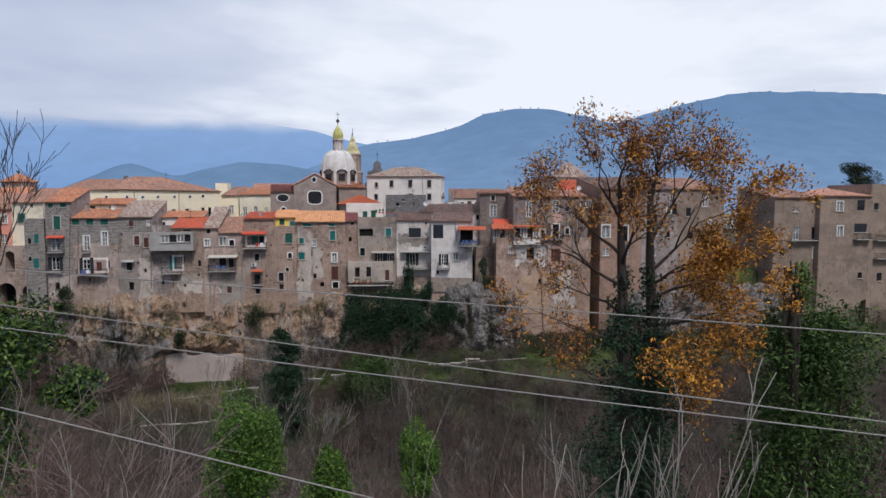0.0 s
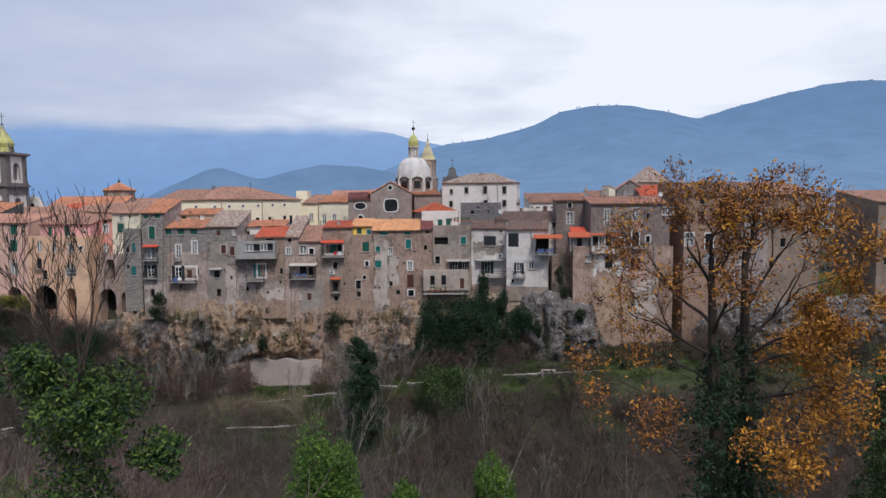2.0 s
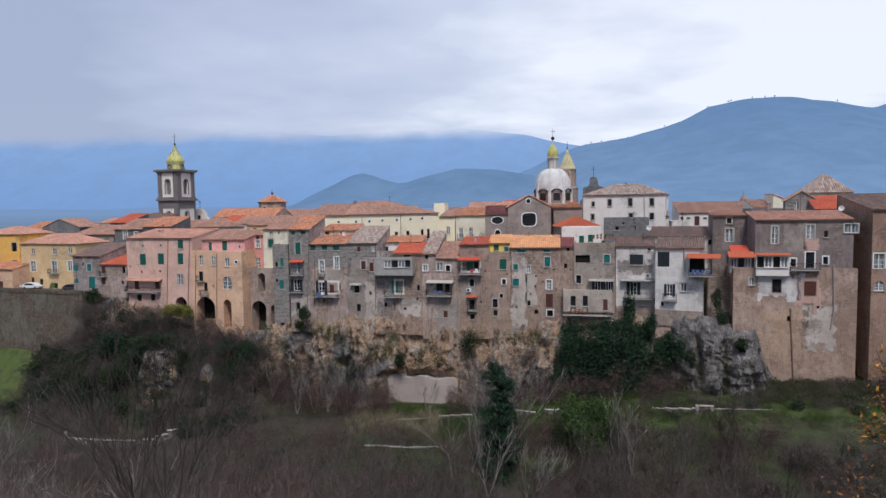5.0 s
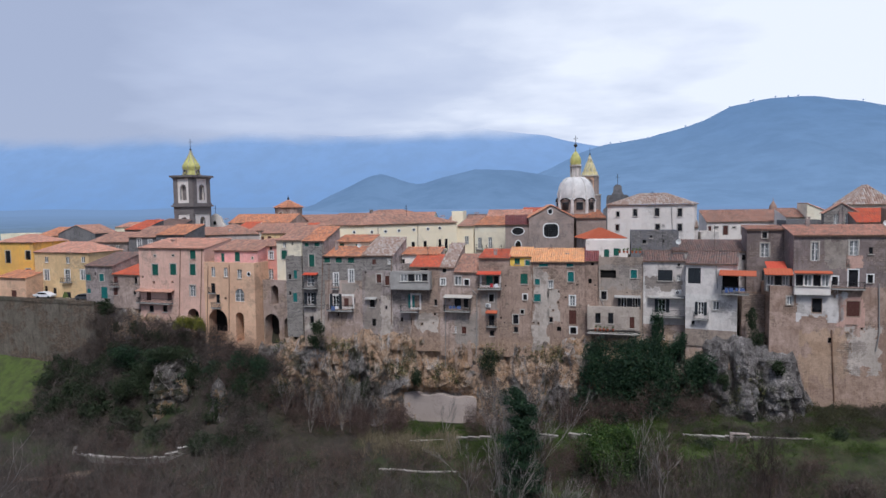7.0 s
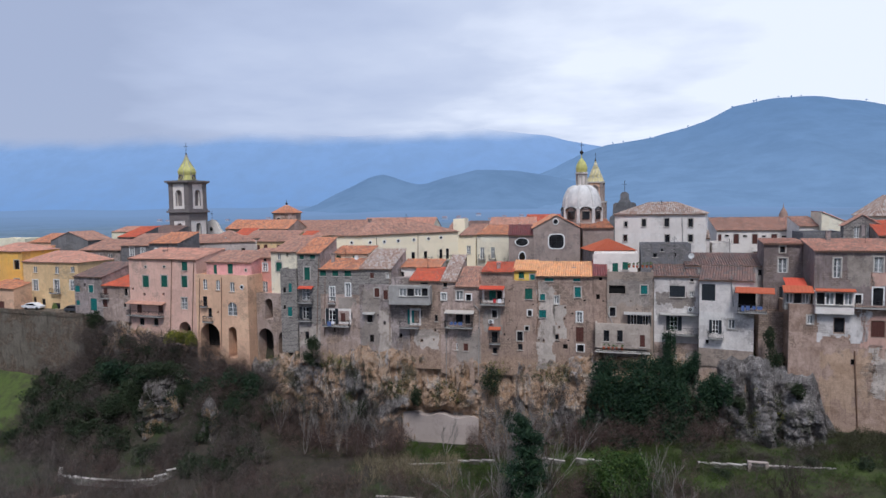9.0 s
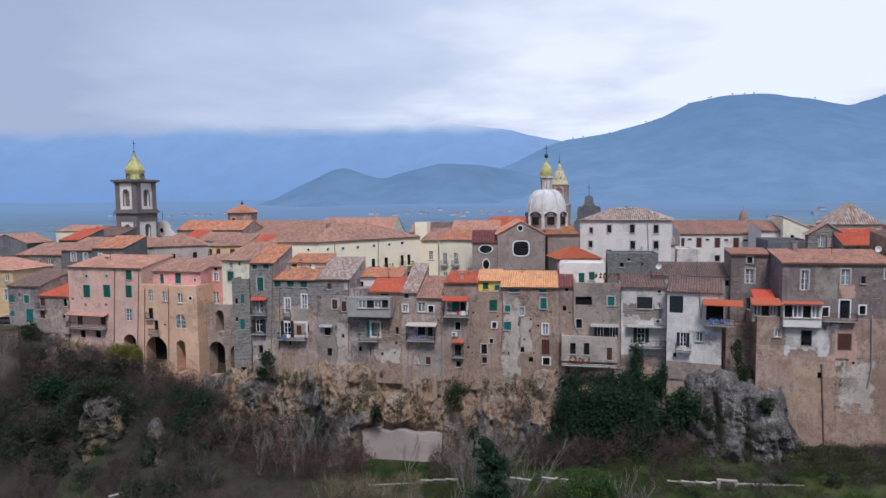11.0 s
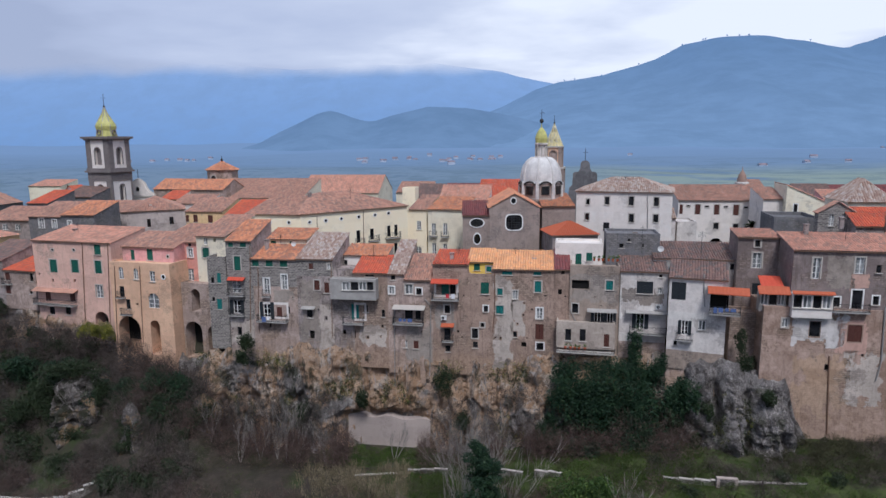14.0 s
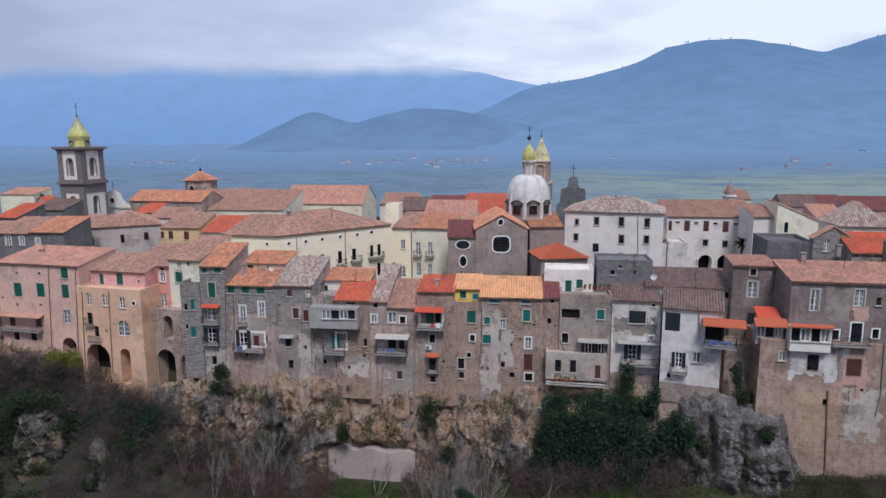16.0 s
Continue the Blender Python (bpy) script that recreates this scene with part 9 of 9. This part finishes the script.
conditioner(wh1, wh1_f, 6.4, 2.9)
laundry(wh2, wh2_f, 6.6, 8.75, 2.8, ["cloth_blue", "cloth_blue", "cloth_white", "cloth_blue"], 1, 1.54)
laundry(st2, st2_f, 2.4, 6.95, 1.4, ["cloth_blue", "cloth_white"], 2)
laundry(st6, st6_f, 2.6, 11.8, 1.2, ["cloth_white", "cloth_red", "cloth_white"], 3)
laundry(st5, st5_f, 0.2, 10.8, 1.6, ["cloth_white", "cloth_blue"], 4)
pots(st9, st9_f, 1.2, -0.5, st9_f.w * 0, 5, 5)
pots(st8, st8_f, 3.0, 0.5, 13.0, 6, 6)
for ob, fr, u, v, z in ((st2, st2_f, 1.2, 3.0, 17.0), (st6, st6_f, 2.4, 2.0, 16.4), (st7, st7_f, 5.5, 3.0, 16.2), (wh1, wh1_f, 2.0, 5.0, 15.6), (gp, gp_f, 3.0, 6.0, 8.6), (gp, gp_f, 8.0, 9.0, 9.2), (pink, pink_f, 4.0, 5.0, 16.8), (hall, hall_f, 6.0, 8.0, 16.8)):
    chimney(ob, fr, u, v, z - 0.9, 0.5, 1.2)
for ob, fr, u, v, z in ((st2, st2_f, 5.0, 4.0, 16.5), (wh1, wh1_f, 5.0, 1.5, 14.2), (st7, st7_f, 9.6, 3.5, 16.2), (gp, gp_f, 12, 4.0, 8.0), (pale, pale_f, 7.5, 2.0, 14.8), (gpl, gpl_f, 5.0, 2.0, 12.0)):
    dish(ob, fr, u, v, z - 0.4)
rng = random.Random(77)
for ob, fr, h in ((st1, st1_f, 18), (st2, st2_f, 17), (st4, st4_f, 16), (st6, st6_f, 16.5), (st7, st7_f, 17), (wh1, wh1_f, 16), (wh2, wh2_f, 16), (gp, gp_f, 9.5), (pink, pink_f, 17.5), (hall, hall_f, 17), (wp, wp_f, 19)):
    u, v = fr.w * rng.uniform(0.3, 0.7), 4.0
    bm = bmesh.new()
    tube(bm, [fr.at(u, v, h - 2.5), fr.at(u, v, h + 1.2)], 0.03, 4)
    for q in range(5):
        zz = h + 0.5 + 0.13 * q
        tube(bm, [fr.at(u - 0.5 + 0.06 * q, v, zz), fr.at(u + 0.5 - 0.06 * q, v, zz)], 0.015, 3)
    part("antenna", bm, "iron", ob)

# palm and pines among the roofs
palm = thing("palm_tree", (59.2, 46, 15.5), "small palm tree in a cloister garden", "tree")
bm = bmesh.new()
tube(bm, [(59.2, 46, 15.5), (59.3, 46, 20), (59.2, 46, 24.6)], [0.32, 0.26, 0.22], 7)
part("trunk", bm, "bark", palm)
rng = random.Random(5)
bm = bmesh.new()
for k in range(34):
    g, e = rng.uniform(0, 6.28), rng.uniform(-0.2, 1.1)
    d = Vector((math.cos(g) * math.cos(e), math.sin(g) * math.cos(e), math.sin(e)))
    s = d.cross(Vector((0, 0, 1))).normalized()
    p = Vector((59.2, 46, 24.6))
    prev = None
    for j in range(5):
        wd = 0.28 * math.sin(math.pi * (j + 0.6) / 5.2)
        row = [bm.verts.new(p - s * wd - Vector((0, 0, wd * 0.5))), bm.verts.new(p), bm.verts.new(p + s * wd - Vector((0, 0, wd * 0.5)))]
        if prev:
            for a in (0, 1):
                bm.faces.new((prev[a], prev[a + 1], row[a + 1], row[a]))
        prev = row
        p = p + d * 0.5
        d = (d + Vector((0, 0, -0.28))).normalized()
part("crown", bm, "leaf_dark", palm)
bush("garden_shrub", "clipped green shrubs in the cloister garden", (53.5, 45, 17.6), (2.6, 1.2, 1.8), 2400, 0.2, "leaf_dark", 201, 10)
for k, (x, y, z, r, h) in enumerate([(165, 40, 35.0, 6.0, 3.6), (163, 41, 38, 4.0, 2.2)]):
    bush("pine_tree", "dark umbrella pine behind the houses", (x, y, z), (r, r, h), 3600, 0.22, "leaf_dark", 210 + k, 16, 14.0, "tree", "umbrella pines")
for k, (x, y, z, r, h) in enumerate([(-150, 150, 23, 3, 4), (-2, 150, 22, 6, 3.5), (-20, 160, 21, 6, 3)]):
    bush("far_tree", "dark tree beyond the town", (x, y, z), (r, r, h), 900, 0.45, "leaf_dark", 220 + k, 12, 10.0, "tree", "trees beyond the town")

# scattered white houses on the plain, bluish haze mixed into walls and tiles
tiles("farm_tile_hazed", (0.36, 0.30, 0.33), (0.32, 0.27, 0.31), (0.28, 0.26, 0.31))
plain("farm_white_hazed", (0.42, 0.47, 0.55), 0.9, 0, 0.1)
for k in range(54):
    rng = random.Random(300 + k)
    x, y = rng.uniform(-700, 1100), rng.uniform(620, 1500)
    if k < 14:
        x, y = 330 + 42 * k + rng.uniform(-20, 20), rng.uniform(520, 760)
    elif k < 34:
        x, y = -60 + rng.gauss(0, 70), 900 + rng.gauss(0, 60)
    elif k < 44:
        x, y = -520 + rng.gauss(0, 60), 1000 + rng.gauss(0, 60)
    z = plain_z(x, y)
    w = rng.uniform(5, 9)
    house("farmhouse", "distant whitewashed farmhouse with a tiled roof", (x, y), (x + w, y + rng.uniform(-3, 3)), z - 6, z + rng.uniform(1.5, 3.2), 6, "farm_white_hazed", ("gable", 1.6, "farm_tile_hazed"), group="farmhouses on the plain")
# single trees along the ridge
for k in range(26):
    rng = random.Random(400 + k)
    x = rng.uniform(380, 3200)
    if 1200 < x < 1900 and k % 3:
        continue
    y = 2985
    top = along(x, [(330, 285), (420, 317), (640, 345), (870, 416), (1000, 480), (1150, 514), (1330, 516), (1560, 490), (1740, 455), (1990, 530), (2420, 640), (2900, 680), (3500, 690)])
    pv, pf = leaf_quads(rng, lobes(rng, (x, y, top + 3), (5, 4, 3.5), 6, 60, 0.3), 1.8)
    tr_ = thing("ridge_tree", (x, y, top), "lone tree on a mountain ridge", "tree", "trees on the ridge")
    # crown and trunk wear the hills' painted haze and its glow
    raw("crown", pv, pf, "hill_near", tr_)
    bm = bmesh.new()
    tube(bm, [(x, y, top - 4), (x, y, top + 3)], 0.8, 4)
    part("trunk", bm, "hill_near", tr_)
